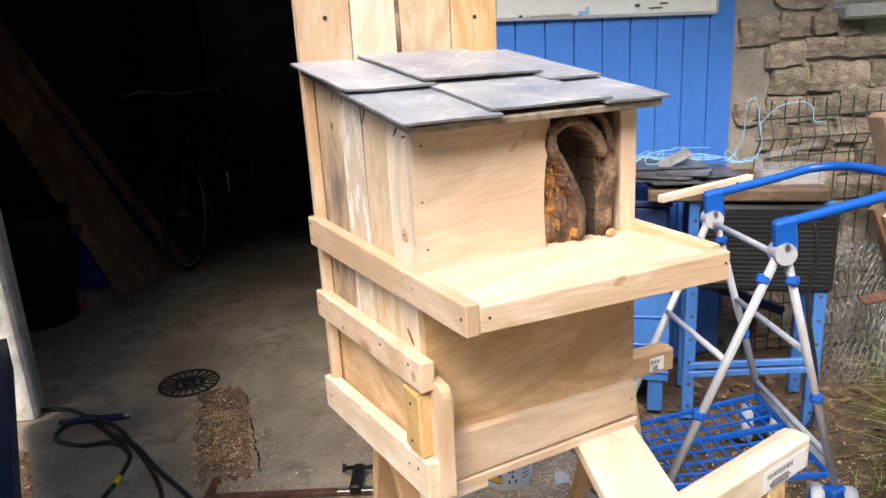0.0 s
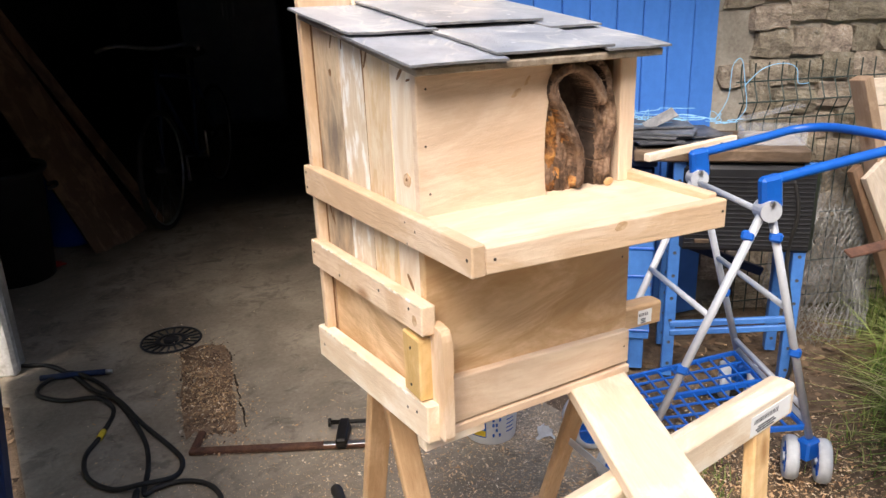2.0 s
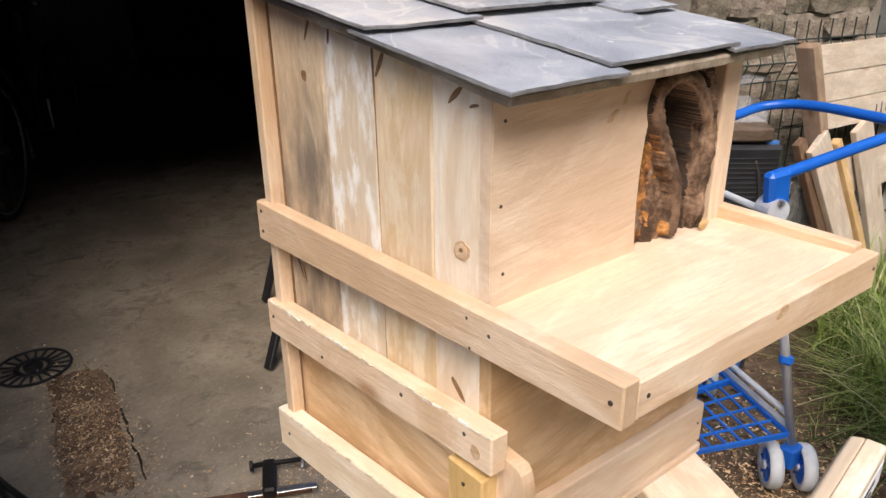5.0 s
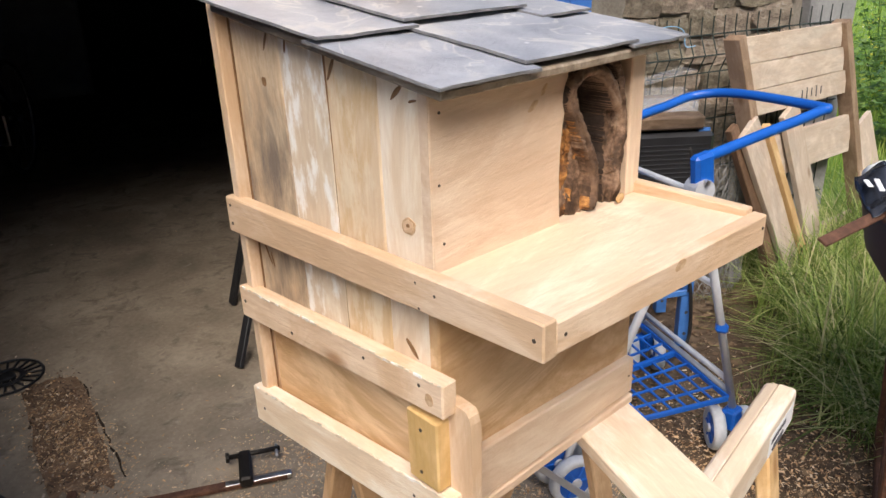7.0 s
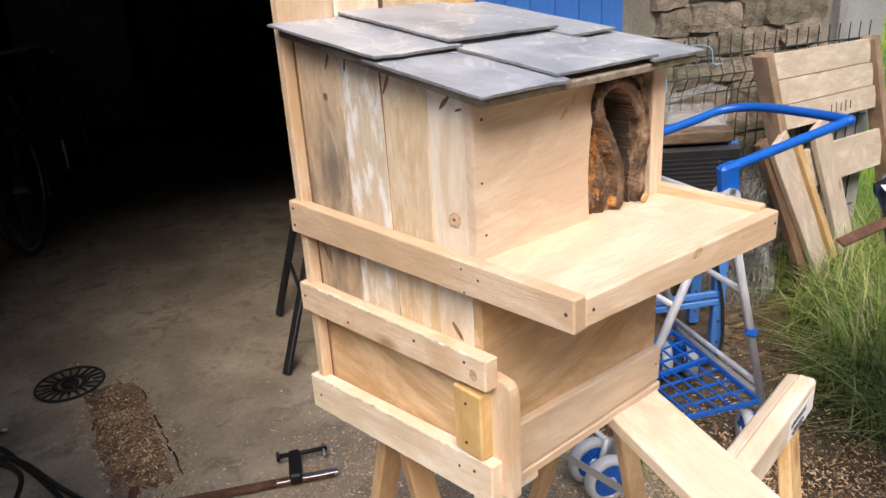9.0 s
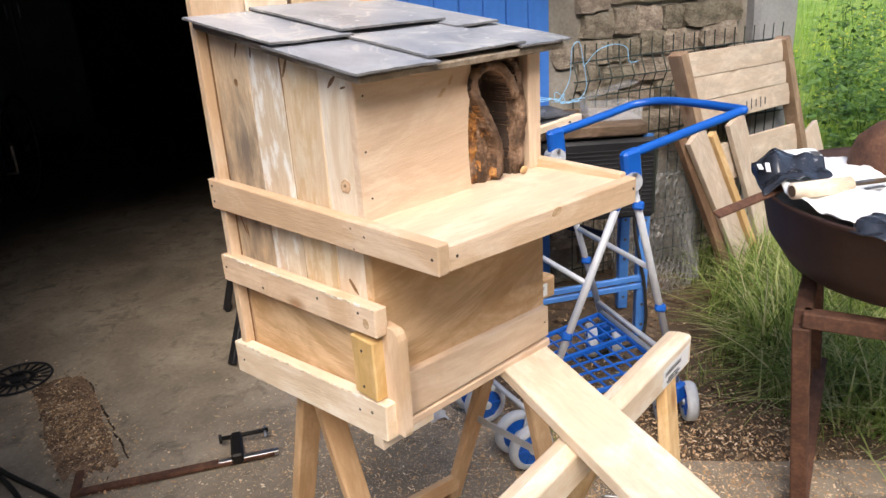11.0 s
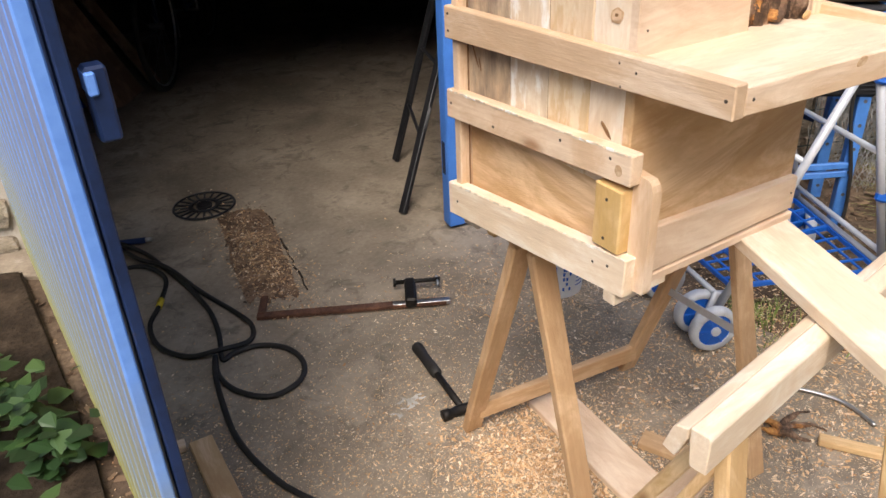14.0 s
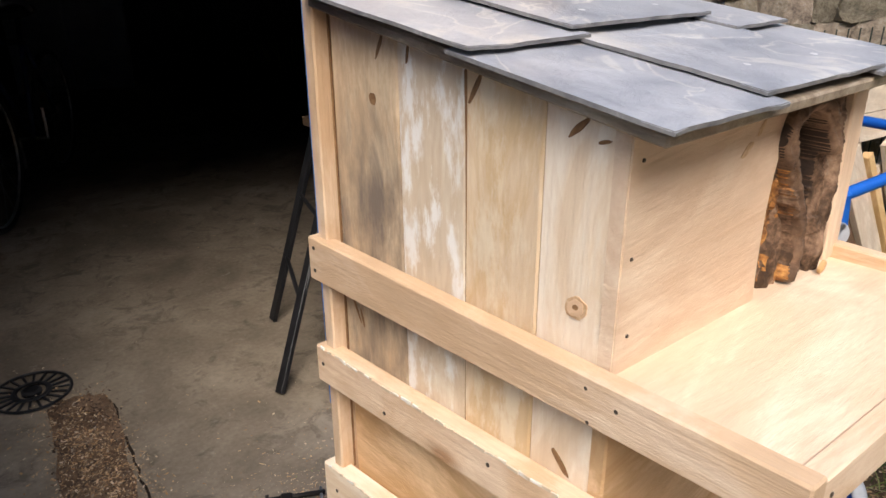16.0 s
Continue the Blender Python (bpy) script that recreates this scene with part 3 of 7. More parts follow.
def quad_board(name, a0, a1, b0, b1, thick, normal, material, parent, label="", along=None):
    """A board with its own four corners on one face (bottom a0-a1, top b0-b1), thick along -normal."""
    c = [Vector(p) for p in (a0, a1, b1, b0)]
    n = Vector(normal).normalized()
    mid = sum(c, Vector()) / 4 - n * thick / 2
    x = (((c[1] - c[0]) + (c[2] - c[3])) / 2).normalized()
    up = (((c[3] - c[0]) + (c[2] - c[1])) / 2)
    if up.length > ((c[1] - c[0]) + (c[2] - c[3])).length / 2:
        x = up.normalized()
    if along:
        x = Vector(along)
        x = (x - n * x.dot(n)).normalized()
    y = n.cross(x).normalized()
    z = x.cross(y)
    m = Matrix((x, y, z)).transposed().to_4x4()
    m.translation = mid
    inv = m.inverted()
    bm = bmesh.new()
    f = [bm.verts.new(inv @ p) for p in c]
    k = [bm.verts.new(inv @ (p - n * thick)) for p in c]
    bm.faces.new(f)
    bm.faces.new(k[::-1])
    for i in range(4):
        bm.faces.new((f[i], k[i], k[(i + 1) % 4], f[(i + 1) % 4]))
    bmesh.ops.recalc_face_normals(bm, faces=bm.faces)
    bmesh.ops.bevel(bm, geom=list(bm.edges), offset=min(0.0018, thick * 0.3), segments=1, affect="EDGES")
    return part(name, bm, material, parent, label, m)


def roof_z(y):
    return 1.228 + 0.127 * y


FRONT = 0.020
# side planks, each with its own colour and slightly skewed joints
cols = [(0.393, 0.393, 0.2795, 0.2855, PINE_GREY), (0.279, 0.285, 0.1895, 0.1915, PINE_CHALK), (0.189, 0.191, 0.1025, 0.1015, PINE_YELLOW), (0.102, 0.101, 0.035, 0.033, PINE_WHITE)]
for i, (lb, tb, lf, tf, mat) in enumerate(cols):
    quad_board("side_plank", (0.0005 * (i % 2), lb, 0.845), (0.0005 * (i % 2), lf, 0.845), (0.0005 * (i % 2), tb, roof_z(tb)), (0.0005 * (i % 2), tf, roof_z(tf)), 0.018, (-1, 0, 0), mat, BOX,
               ("grey weathered pallet plank", "whitish rough pallet plank", "yellowish pallet plank", "pale planed plank with a knot")[i])
quad_board("lower_side_panel", (0.004, 0.395, 0.70), (0.004, 0.036, 0.72), (0.004, 0.395, 0.845), (0.004, 0.036, 0.845), 0.018, (-1, 0, 0), PLY, BOX, "pinkish-brown plywood panel")
quad_board("far_side_panel", (W - 0.002, 0.04, 0.72), (W - 0.002, 0.39, 0.70), (W - 0.002, 0.04, roof_z(0.02) - 0.004), (W - 0.002, 0.39, roof_z(0.39) - 0.004), 0.018, (1, 0, 0), PLY, BOX)
# back boards, standing above the roof
for x0, x1, mat in ((-0.018, 0.074, PINE), (0.076, 0.156, PINE_WHITE), (0.164, 0.262, PINE_GREY), (0.264, 0.356, HORSE)):
    quad_board("back_plank", (x0, 0.396, 0.69), (x1, 0.396, 0.69), (x0, 0.396, 1.66), (x1, 0.396, 1.66), 0.018, (0, -1, 0), mat if x0 > 0 else PINE, BOX)
bm = tube_bm([(0.160, 0.400, 0.7 + 0.048 * k) for k in range(21)], 0.005, 6)
for v in bm.verts:
    v.co += 0.0025 * noise.noise_vector(v.co * 40)
part("bark_edge", bm, BARK, BOX, "dark waney bark edge between two boards")
screws([(0.03, 0.395, 1.363), (0.31, 0.395, 1.350)], (0, -1, 0), 0.0040, NAIL, BOX)


def cut_board(name, outline, thick, at, tilt, material, label=""):
    """An upright board facing the tray, sawn to an outline of (x, z); tilt: the slope of its grain."""
    cx, cz = sum(p[0] for p in outline) / len(outline), sum(p[1] for p in outline) / len(outline)
    m = Matrix.Translation((cx, at, cz)) @ Euler((radians(90), 0, 0)).to_matrix().to_4x4() @ Euler((0, 0, tilt)).to_matrix().to_4x4()
    inv = m.inverted()
    pts = [inv @ Vector((x, at, z)) for x, z in outline]
    return part(name, prism([(p.x, p.y) for p in pts], -thick, 0.0, 0.0012), material, BOX, label, m)


# front, sawn with a wavy edge along the branch
cut_board("front_panel", [(-0.001, 1.030), (0.2045, 1.030), (0.2005, 1.058), (0.1995, 1.090), (0.2005, 1.125), (0.2035, 1.152), (0.2095, 1.182), (0.2135, 1.226), (-0.001, 1.229)], 0.0145, FRONT, 0.10, PLY_PALE, "pale plywood front panel with a dark knot")
quad_board("front_stile", (0.339, FRONT, 1.030), (W, FRONT, 1.030), (0.336, FRONT, 1.224), (W, FRONT, 1.224), 0.02, (0, -1, 0), PLY_PALE, BOX)
quad_board("lower_front_panel", (-0.001, 0.018, 0.775), (W + 0.001, 0.018, 0.765), (-0.001, 0.018, 1.016), (W + 0.001, 0.018, 1.016), 0.0165, (0, -1, 0), PLY, BOX, "streaky brown plywood lower front panel", (1, 0, 0.20))
quad_board("lower_front_rail", (0.016, 0.004, 0.712), (W - 0.003, 0.004, 0.722), (0.016, 0.004, 0.789), (W - 0.003, 0.004, 0.779), 0.0138, (0, -1, 0), PLY_PALE, BOX)
board("floor_board", (0.0, 0.203, 0.702), (W, 0.203, 0.708), 0.40, 0.015, PLY_PALE, BOX, (0, 1, 0))
board("foot_strip", (-0.020, 0.016, 0.690), (0.083, 0.016, 0.694), 0.024, 0.020, PINE_WHITE, BOX, (0, 1, 0))
# short batten standing on edge at the corner, its upper front corner rounded off
bm = prism([(0.003, 0.712), (0.003, 0.887), (-0.024, 0.884), (-0.0295, 0.878), (-0.032, 0.869), (-0.0325, 0.862), (-0.0325, 0.718), (-0.030, 0.712)], -0.004, 0.0125, 0.0015)
M_B = Matrix(((0, 0, 1, 0), (1, 0, 0, 0), (0, 1, 0, 0), (0, 0, 0, 1)))
for v in bm.verts:
    v.co = M_B @ v.co
SPIN = Euler((0, radians(90), 0)).to_matrix().to_4x4()
for v in bm.verts:
    v.co = SPIN.inverted() @ (v.co - Vector((0.005, -0.015, 0.80)))
part("front_batten", bm, PINE, BOX, "short pine batten with a rounded top", Matrix.Translation((0.005, -0.015, 0.80)) @ SPIN)
board("corner_block", (-0.013, 0.029, 0.766), (-0.013, 0.029, 0.862), 0.052, 0.021, YELLOW, BOX, (0, 1, 0), "glossy yellow varnished block")
# inside of the box behind the hole
board("inner_back", (0.24, 0.125, 1.02), (0.24, 0.125, 1.21), 0.22, 0.012, HORSE_DARK, BOX, (1, 0, 0))
# rails round the side
quad_board("upper_rail", (-0.026, 0.424, 0.979), (-0.022, -0.147, 1.005), (-0.026, 0.424, 1.031), (-0.022, -0.147, 1.046), 0.019, (-1, 0, 0), PINE, BOX, "pine rail that runs on as the tray edge")
quad_board("middle_rail", (-0.026, 0.424, 0.844), (-0.022, -0.008, 0.873), (-0.026, 0.424, 0.893), (-0.022, -0.008, 0.917), 0.022, (-1, 0, 0), PINE, BOX)
quad_board("lower_rail", (-0.026, 0.428, 0.657), (-0.022, -0.012, 0.704), (-0.026, 0.428, 0.720), (-0.022, -0.014, 0.766), 0.022, (-1, 0, 0), PINE_WHITE, BOX, "splintered pine rail at the foot of the box")
board("foot_tab", (0.004, 0.420, 0.643), (0.004, 0.375, 0.646), 0.028, 0.014, PINE_WHITE, BOX, (0, 0, 1), "pale board end under the lower rail", bevel=0.005)
board("foot_tab", (0.010, 0.352, 0.648), (0.010, 0.330, 0.650), 0.026, 0.012, HORSE, BOX, (0, 0, 1))
screws([(-0.0224, -0.003, 1.024), (-0.0224, 0.026, 1.030), (-0.0224, 0.022, 1.001), (-0.0224, -0.136, 1.026), (-0.0262, 0.412, 1.02), (-0.0262, 0.412, 0.993), (-0.0262, 0.41, 0.872), (-0.0250, 0.29, 0.866),
        (-0.0236, 0.13, 0.895), (-0.0224, 0.03, 0.902), (-0.0260, 0.40, 0.69), (-0.0226, 0.05, 0.735), (-0.0226, 0.02, 0.742)], (-1, 0, 0), 0.0024, NAIL, BOX)
screws([(-0.0236, 0.03, 0.842), (-0.0236, 0.032, 0.782)], (-1, 0, 0), 0.0024, NAIL, BOX)
screws([(0.013, FRONT - 0.0002, 1.203), (0.010, FRONT - 0.0002, 1.129), (0.014, FRONT - 0.0002, 1.064), (0.352, 0.0178, 0.905), (0.352, 0.0038, 0.752)], (0, -1, 0), 0.0017, NAIL, BOX)
# tray, flush with its front edge; a strip stands on its far side
quad_board("tray", (-0.002, -0.128, 1.036), (W + 0.014, -0.132, 1.030), (-0.002, FRONT + 0.02, 1.033), (W + 0.002, FRONT + 0.02, 1.030), 0.016, (0, 0, 1), PLY_PALE, BOX, "plywood landing tray")
quad_board("tray_front", (-0.003, -0.146, 1.006), (0.388, -0.149, 0.993), (-0.003, -0.146, 1.041), (0.388, -0.149, 1.034), 0.018, (0, -1, 0), PINE, BOX)
quad_board("tray_side", (0.387, -0.131, 1.000), (0.371, 0.034, 1.002), (0.387, -0.131, 1.040), (0.371, 0.034, 1.046), 0.016, (1, 0, 0), PINE, BOX)
screws([(0.010, -0.1462, 1.024), (0.380, -0.1490, 1.018)], (0, -1, 0), 0.0022, NAIL, BOX)
# roof: plywood deck and six overlapping slates
nrm = Vector((0.018, -0.127, 1)).normalized()
roof_at = lambda x, y: roof_z(y) + 0.009 - 0.018 * x
quad_board("roof_deck", (-0.020, -0.020, roof_at(-0.02, -0.02)), (0.384, -0.014, roof_at(0.384, -0.014)), (-0.022, 0.394, roof_at(-0.022, 0.394)), (0.380, 0.394, roof_at(0.38, 0.394)), 0.010, nrm, DECK, BOX, "plywood roof deck with a dark weathered edge")


def slate(x0, x1, y0, y1, lift, skew, seed):
    """One split slate: ragged edges, a little lifted at its lower end."""
    r = random.Random(seed)
    pts, n = [], 9
    for k in range(n):
        pts.append((x0 + (x1 - x0) * k / n, y0 + r.uniform(-0.0015, 0.0015)))
    for k in range(n):
        pts.append((x1 + r.uniform(-0.0015, 0.0015), y0 + (y1 - y0) * k / n))
    for k in range(n):
        pts.append((x1 - (x1 - x0) * k / n, y1 + r.uniform(-0.0015, 0.0015)))
    for k in range(n):
        pts.append((x0 + r.uniform(-0.0015, 0.0015), y1 - (y1 - y0) * k / n))
    bm = prism([(x - (x0 + x1) / 2 + skew * (y - y0), y - (y0 + y1) / 2) for x, y in pts], 0, 0.0034, 0.0008)
    for v in bm.verts:
        v.co.z += 0.0012 * noise.noise(Vector((v.co.x * 12 + seed, v.co.y * 12, 0)))
    bm.normal_update()
    me = mesh_of(bm, "slate")
    me.materials.append(SLATE)
    me.materials.append(SLATE_EDGE)
    for p in me.polygons:
        p.material_index = 1 if abs(p.normal.z) < 0.6 else 0
    yc = (y0 + y1) / 2
    m = Matrix.Translation(((x0 + x1) / 2, yc, roof_z(yc) + 0.010 - 0.009 * (x0 + x1) + lift)) @ Euler((math.atan(0.127) - 0.016, 0.018, 0)).to_matrix().to_4x4()
    return part("slate", me, SLATE, BOX, "", m)


slate(-0.030, 0.110, -0.030, 0.180, 0.001, -0.01, 1)
slate(-0.034, 0.104, 0.148, 0.398, 0.006, -0.01, 2)
slate(0.276, 0.392, -0.022, 0.180, 0.001, -0.01, 3)
slate(0.280, 0.380, 0.118, 0.396, 0.006, -0.02, 4)
slate(0.098, 0.290, -0.018, 0.182, 0.0055, -0.01, 5)
slate(0.088, 0.292, 0.154, 0.398, 0.0125, -0.03, 6)
for x, y, up in ((0.157, 0.034, 0.0195), (0.258, 0.030, 0.0195), (0.151, 0.20, 0.0265), (0.255, 0.195, 0.0265), (0.06, 0.375, 0.0190)):
    screws([(x, y, roof_z(y) - 0.018 * x + up)], nrm, 0.0036, GALV_NAIL, BOX, "nail")


def hollow_branch():
    """The split hollow branch round the entrance: ropes of bark fused into one skin."""
    ropes = (  # centre line (x, z, radius), depth, torn orange wood or not
        (((0.249, 1.030, 0.0080), (0.251, 1.049, 0.0074), (0.250, 1.072, 0.0084), (0.240, 1.101, 0.0084), (0.229, 1.126, 0.0074), (0.215, 1.152, 0.0080), (0.203, 1.171, 0.0087), (0.201, 1.187, 0.0080), (0.208, 1.202, 0.0080), (0.225, 1.211, 0.0087), (0.244, 1.211, 0.0090), (0.263, 1.200, 0.0090), (0.278, 1.181, 0.0094), (0.287, 1.159, 0.0100)), -0.011, False),
        (((0.289, 1.154, 0.0107), (0.296, 1.123, 0.0127), (0.297, 1.096, 0.0120), (0.294, 1.074, 0.0107), (0.295, 1.048, 0.0114), (0.296, 1.019, 0.0114)), 0.002, False),
        (((0.280, 1.217, 0.0053), (0.293, 1.207, 0.0060), (0.303, 1.187, 0.0067), (0.307, 1.160, 0.0067), (0.313, 1.129, 0.0070), (0.310, 1.096, 0.0077), (0.303, 1.064, 0.0077), (0.301, 1.038, 0.0094), (0.301, 1.018, 0.0094)), -0.005, False),
        (((0.194, 1.162, 0.0047), (0.204, 1.135, 0.0107), (0.210, 1.110, 0.0147), (0.209, 1.083, 0.0184), (0.207, 1.056, 0.0184), (0.208, 1.031, 0.0167)), 0.012, True),
        (((0.222, 1.119, 0.0060), (0.230, 1.091, 0.0140), (0.233, 1.069, 0.0194), (0.231, 1.041, 0.0184), (0.232, 1.027, 0.0167)), 0.007, False),
        (((0.191, 1.149, 0.0033), (0.188, 1.124, 0.0060), (0.186, 1.097, 0.0067), (0.189, 1.070, 0.0087), (0.188, 1.034, 0.0087)), 0.022, False),
        (((0.198, 1.157, 0.0020), (0.206, 1.142, 0.0030), (0.211, 1.126, 0.0033), (0.213, 1.110, 0.0020)), -0.003, True),
        (((0.194, 1.154, 0.0017), (0.199, 1.135, 0.0027), (0.203, 1.116, 0.0030), (0.200, 1.101, 0.0023)), -0.001, True),
        (((0.218, 1.130, 0.0020), (0.224, 1.116, 0.0033), (0.232, 1.099, 0.0027)), -0.016, False),
        (((0.300, 1.161, 0.0080), (0.305, 1.122, 0.0087), (0.304, 1.086, 0.0080), (0.298, 1.059, 0.0074)), 0.004, False),
        (((0.244, 1.223, 0.0067), (0.273, 1.218, 0.0080), (0.297, 1.217, 0.0067)), 0.006, False),
        (((0.202, 1.221, 0.0053), (0.201, 1.204, 0.0047), (0.197, 1.179, 0.0040)), 0.008, False))
    lines = []
    for rope, depth, torn in ropes:
        path = smooth_path([(x, rad, z) for x, z, rad in rope], 9)
        lines.append(([(p.x, p.z, p.y) for p in path], depth, torn))
    x0, x1, z0, z1, nx, nz = 0.176, 0.327, 1.010, 1.232, 122, 160
    bm = bmesh.new()
    grid, orange = [], {}
    for j in range(nz + 1):
        row = []
        for i in range(nx + 1):
            x, z = x0 + (x1 - x0) * i / nx, z0 + (z1 - z0) * j / nz
            x += 0.0035 * noise.noise(Vector((x * 60, z * 60, 2.0)))
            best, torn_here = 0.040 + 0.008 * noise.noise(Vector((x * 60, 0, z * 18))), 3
            for k, (path, depth, torn) in enumerate(lines):
                q, s = min((((x - p[0]) ** 2 + (z - p[1]) ** 2), n) for n, p in enumerate(path))
                rad = path[s][2]
                for e in (s - 1, s + 1):
                    if q < 2 * rad * rad and 0 <= e < len(path):
                        ax, az, bx, bz = path[s][0], path[s][1], path[e][0] - path[s][0], path[e][1] - path[s][1]
                        f = max(0.0, min(1.0, ((x - ax) * bx + (z - az) * bz) / max(bx * bx + bz * bz, 1e-9)))
                        q = min(q, (x - ax - f * bx) ** 2 + (z - az - f * bz) ** 2)
                if q < rad * rad:
                    side = (x - path[s][0]) / rad
                    y = depth + 0.006 - math.sqrt(rad * rad - q) * (0.95 if rad < 0.011 else 0.6)
                    y -= 0.0036 * (1 - 2.4 * abs(noise.noise(Vector((side * 3.2 + k * 7, z * 24, k)))))
                    y -= 0.0030 * noise.noise(Vector((x * 130, z * 60, k)))
                    if y < best:
                        speckle = noise.noise(Vector((x * 60, z * 30, 9)))
                        best = y
                        torn_here = 1 if (torn and speckle < 0.05) or (k in (4, 5) and speckle > 0.34) else 2 if k == 0 else 0
            best += 0.0009 * noise.noise(Vector((x * 420, z * 330, 0)))
            v = bm.verts.new((x, best, z))
            orange[v] = torn_here
            row.append(v)
        grid.append(row)
    for a, c in zip(grid, grid[1:]):
        for i in range(nx):
            f = bm.faces.new((a[i], a[i + 1], c[i + 1], c[i]))
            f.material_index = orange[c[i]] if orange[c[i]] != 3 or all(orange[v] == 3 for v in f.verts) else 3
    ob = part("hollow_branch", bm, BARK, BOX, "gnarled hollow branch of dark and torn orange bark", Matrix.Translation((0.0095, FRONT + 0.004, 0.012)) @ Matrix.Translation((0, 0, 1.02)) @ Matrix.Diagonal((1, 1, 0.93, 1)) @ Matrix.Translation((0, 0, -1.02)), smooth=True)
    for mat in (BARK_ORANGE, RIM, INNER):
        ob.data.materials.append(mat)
    cut_end = lathe([(0.012, -0.003), (0.0125, 0.002), (0.009, 0.004), (0.0, 0.0045)], 14)
    part("sawn_end", cut_end, HORSE, ob, "pale sawn end of the branch", Matrix.Translation((0.309, 0.008, 1.038)) @ Matrix.Diagonal((0.75, 0.6, 0.5, 1)) @ Vector((0.15, -0.9, -0.1)).to_track_quat("Z", "Y").to_matrix().to_4x4())


hollow_branch()


def blot(name, p, normal, rx, ry, turn, material, label=""):
    """A knot or torn spot, flush on a board."""
    q = Vector(normal).to_track_quat("Z", "Y").to_matrix().to_4x4()
    pts = []
    for k in range(22):
        a = 2 * math.pi * k / 22
        s = 1 + 0.22 * noise.noise(Vector((math.cos(a) * 1.6 + p[2] * 90, math.sin(a) * 1.6 + p[1] * 70, p[0] * 50)))
        pts.append((rx * s * math.cos(a), ry * s * math.sin(a)))
    return part(name, prism(pts, -0.002, 0.0004, 0.0002), material, BOX, label, Matrix.Translation(p) @ q @ Euler((0, 0, turn)).to_matrix().to_4x4())


blot("knot", (0.0, 0.060, 1.077), (-1, 0, 0), 0.0115, 0.0095, 0.3, KNOT, "round knot with a dark ring")
blot("knot_heart", (-0.0005, 0.060, 1.077), (-1, 0, 0), 0.0088, 0.0070, 0.5, PINE, "pale heart of the knot")
blot("knot_heart", (-0.0010, 0.0595, 1.078), (-1, 0, 0), 0.0030, 0.0022, 0.2, GOUGE)
blot("knot", (0.0, 0.324, 1.197), (-1, 0, 0), 0.0055, 0.006, 0.0, GOUGE)
blot("knot", (0.152, FRONT, 1.184), (0, -1, 0), 0.010, 0.0035, 0.6, KNOT, "elongated dark knot")
blot("knot", (0.170, FRONT, 1.199), (0, -1, 0), 0.008, 0.0028, 0.9, KNOT)
blot("knot", (-0.0222, 0.014, 0.890), (-1, 0, 0), 0.007, 0.008, 0.0, KNOT)
blot("knot", (0.200, -0.1476, 1.030), (0, -1, 0), 0.010, 0.006, 0.2, KNOT)
for y, z, ln, wd, turn in ((0.178, 1.230, 0.016, 0.0025, 1.05), (0.068, 1.219, 0.012, 0.0026, 0.75), (0.310, 1.248, 0.014, 0.002, 1.1), (0.044, 1.213, 0.006, 0.0015, 0.3), (0.268, 1.247, 0.010, 0.0014, 1.4), (0.065, 0.925, 0.014, 0.003, -0.8), (0.372, 0.955, 0.02, 0.0018, -1.1), (0.36, 0.945, 0.012, 0.0015, -1.3)):
    blot("gouge", (-0.0002, y, z), (-1, 0, 0), ln, wd, turn, GOUGE)
# brown waney edge of one side plank
board("waney_edge", (0.0008, 0.187, 0.85), (0.0008, 0.189, 1.244), 0.0035, 0.004, GOUGE, BOX, (0, 1, 0), "brown bark edge of a plank", wobble=0.0025)
board("back_edge_gap", (-0.0004, 0.394, 0.72), (-0.0004, 0.394, 1.27), 0.002, 0.003, GOUGE, BOX, (0, 1, 0), wobble=0.001)


# torn pale fibres along the rails' upper edges
rt = random.Random(41)
for name, y0, z0, y1, z1, n_t in (("splinter", 0.418, 0.8935, -0.004, 0.9165, 34), ("splinter", 0.42, 0.7205, -0.008, 0.7655, 26)):
    for k in range(n_t):
        f = (k + rt.uniform(0.1, 0.9)) / n_t
        y, z, ln = y0 + (y1 - y0) * f, z0 + (z1 - z0) * f, rt.uniform(0.006, 0.017)
        x = -0.0258 + 0.004 * f
        board(name, (x, y, z - rt.uniform(0.0, 0.0025)), (x - rt.uniform(0, 0.0012), y - ln, z + (z1 - z0) / (y1 - y0) * -ln + rt.uniform(-0.0015, 0.0012)), rt.uniform(0.0015, 0.0045), 0.0016, PINE_CHALK, BOX, (0, 0, 1), bevel=0.0004, wobble=0.0)


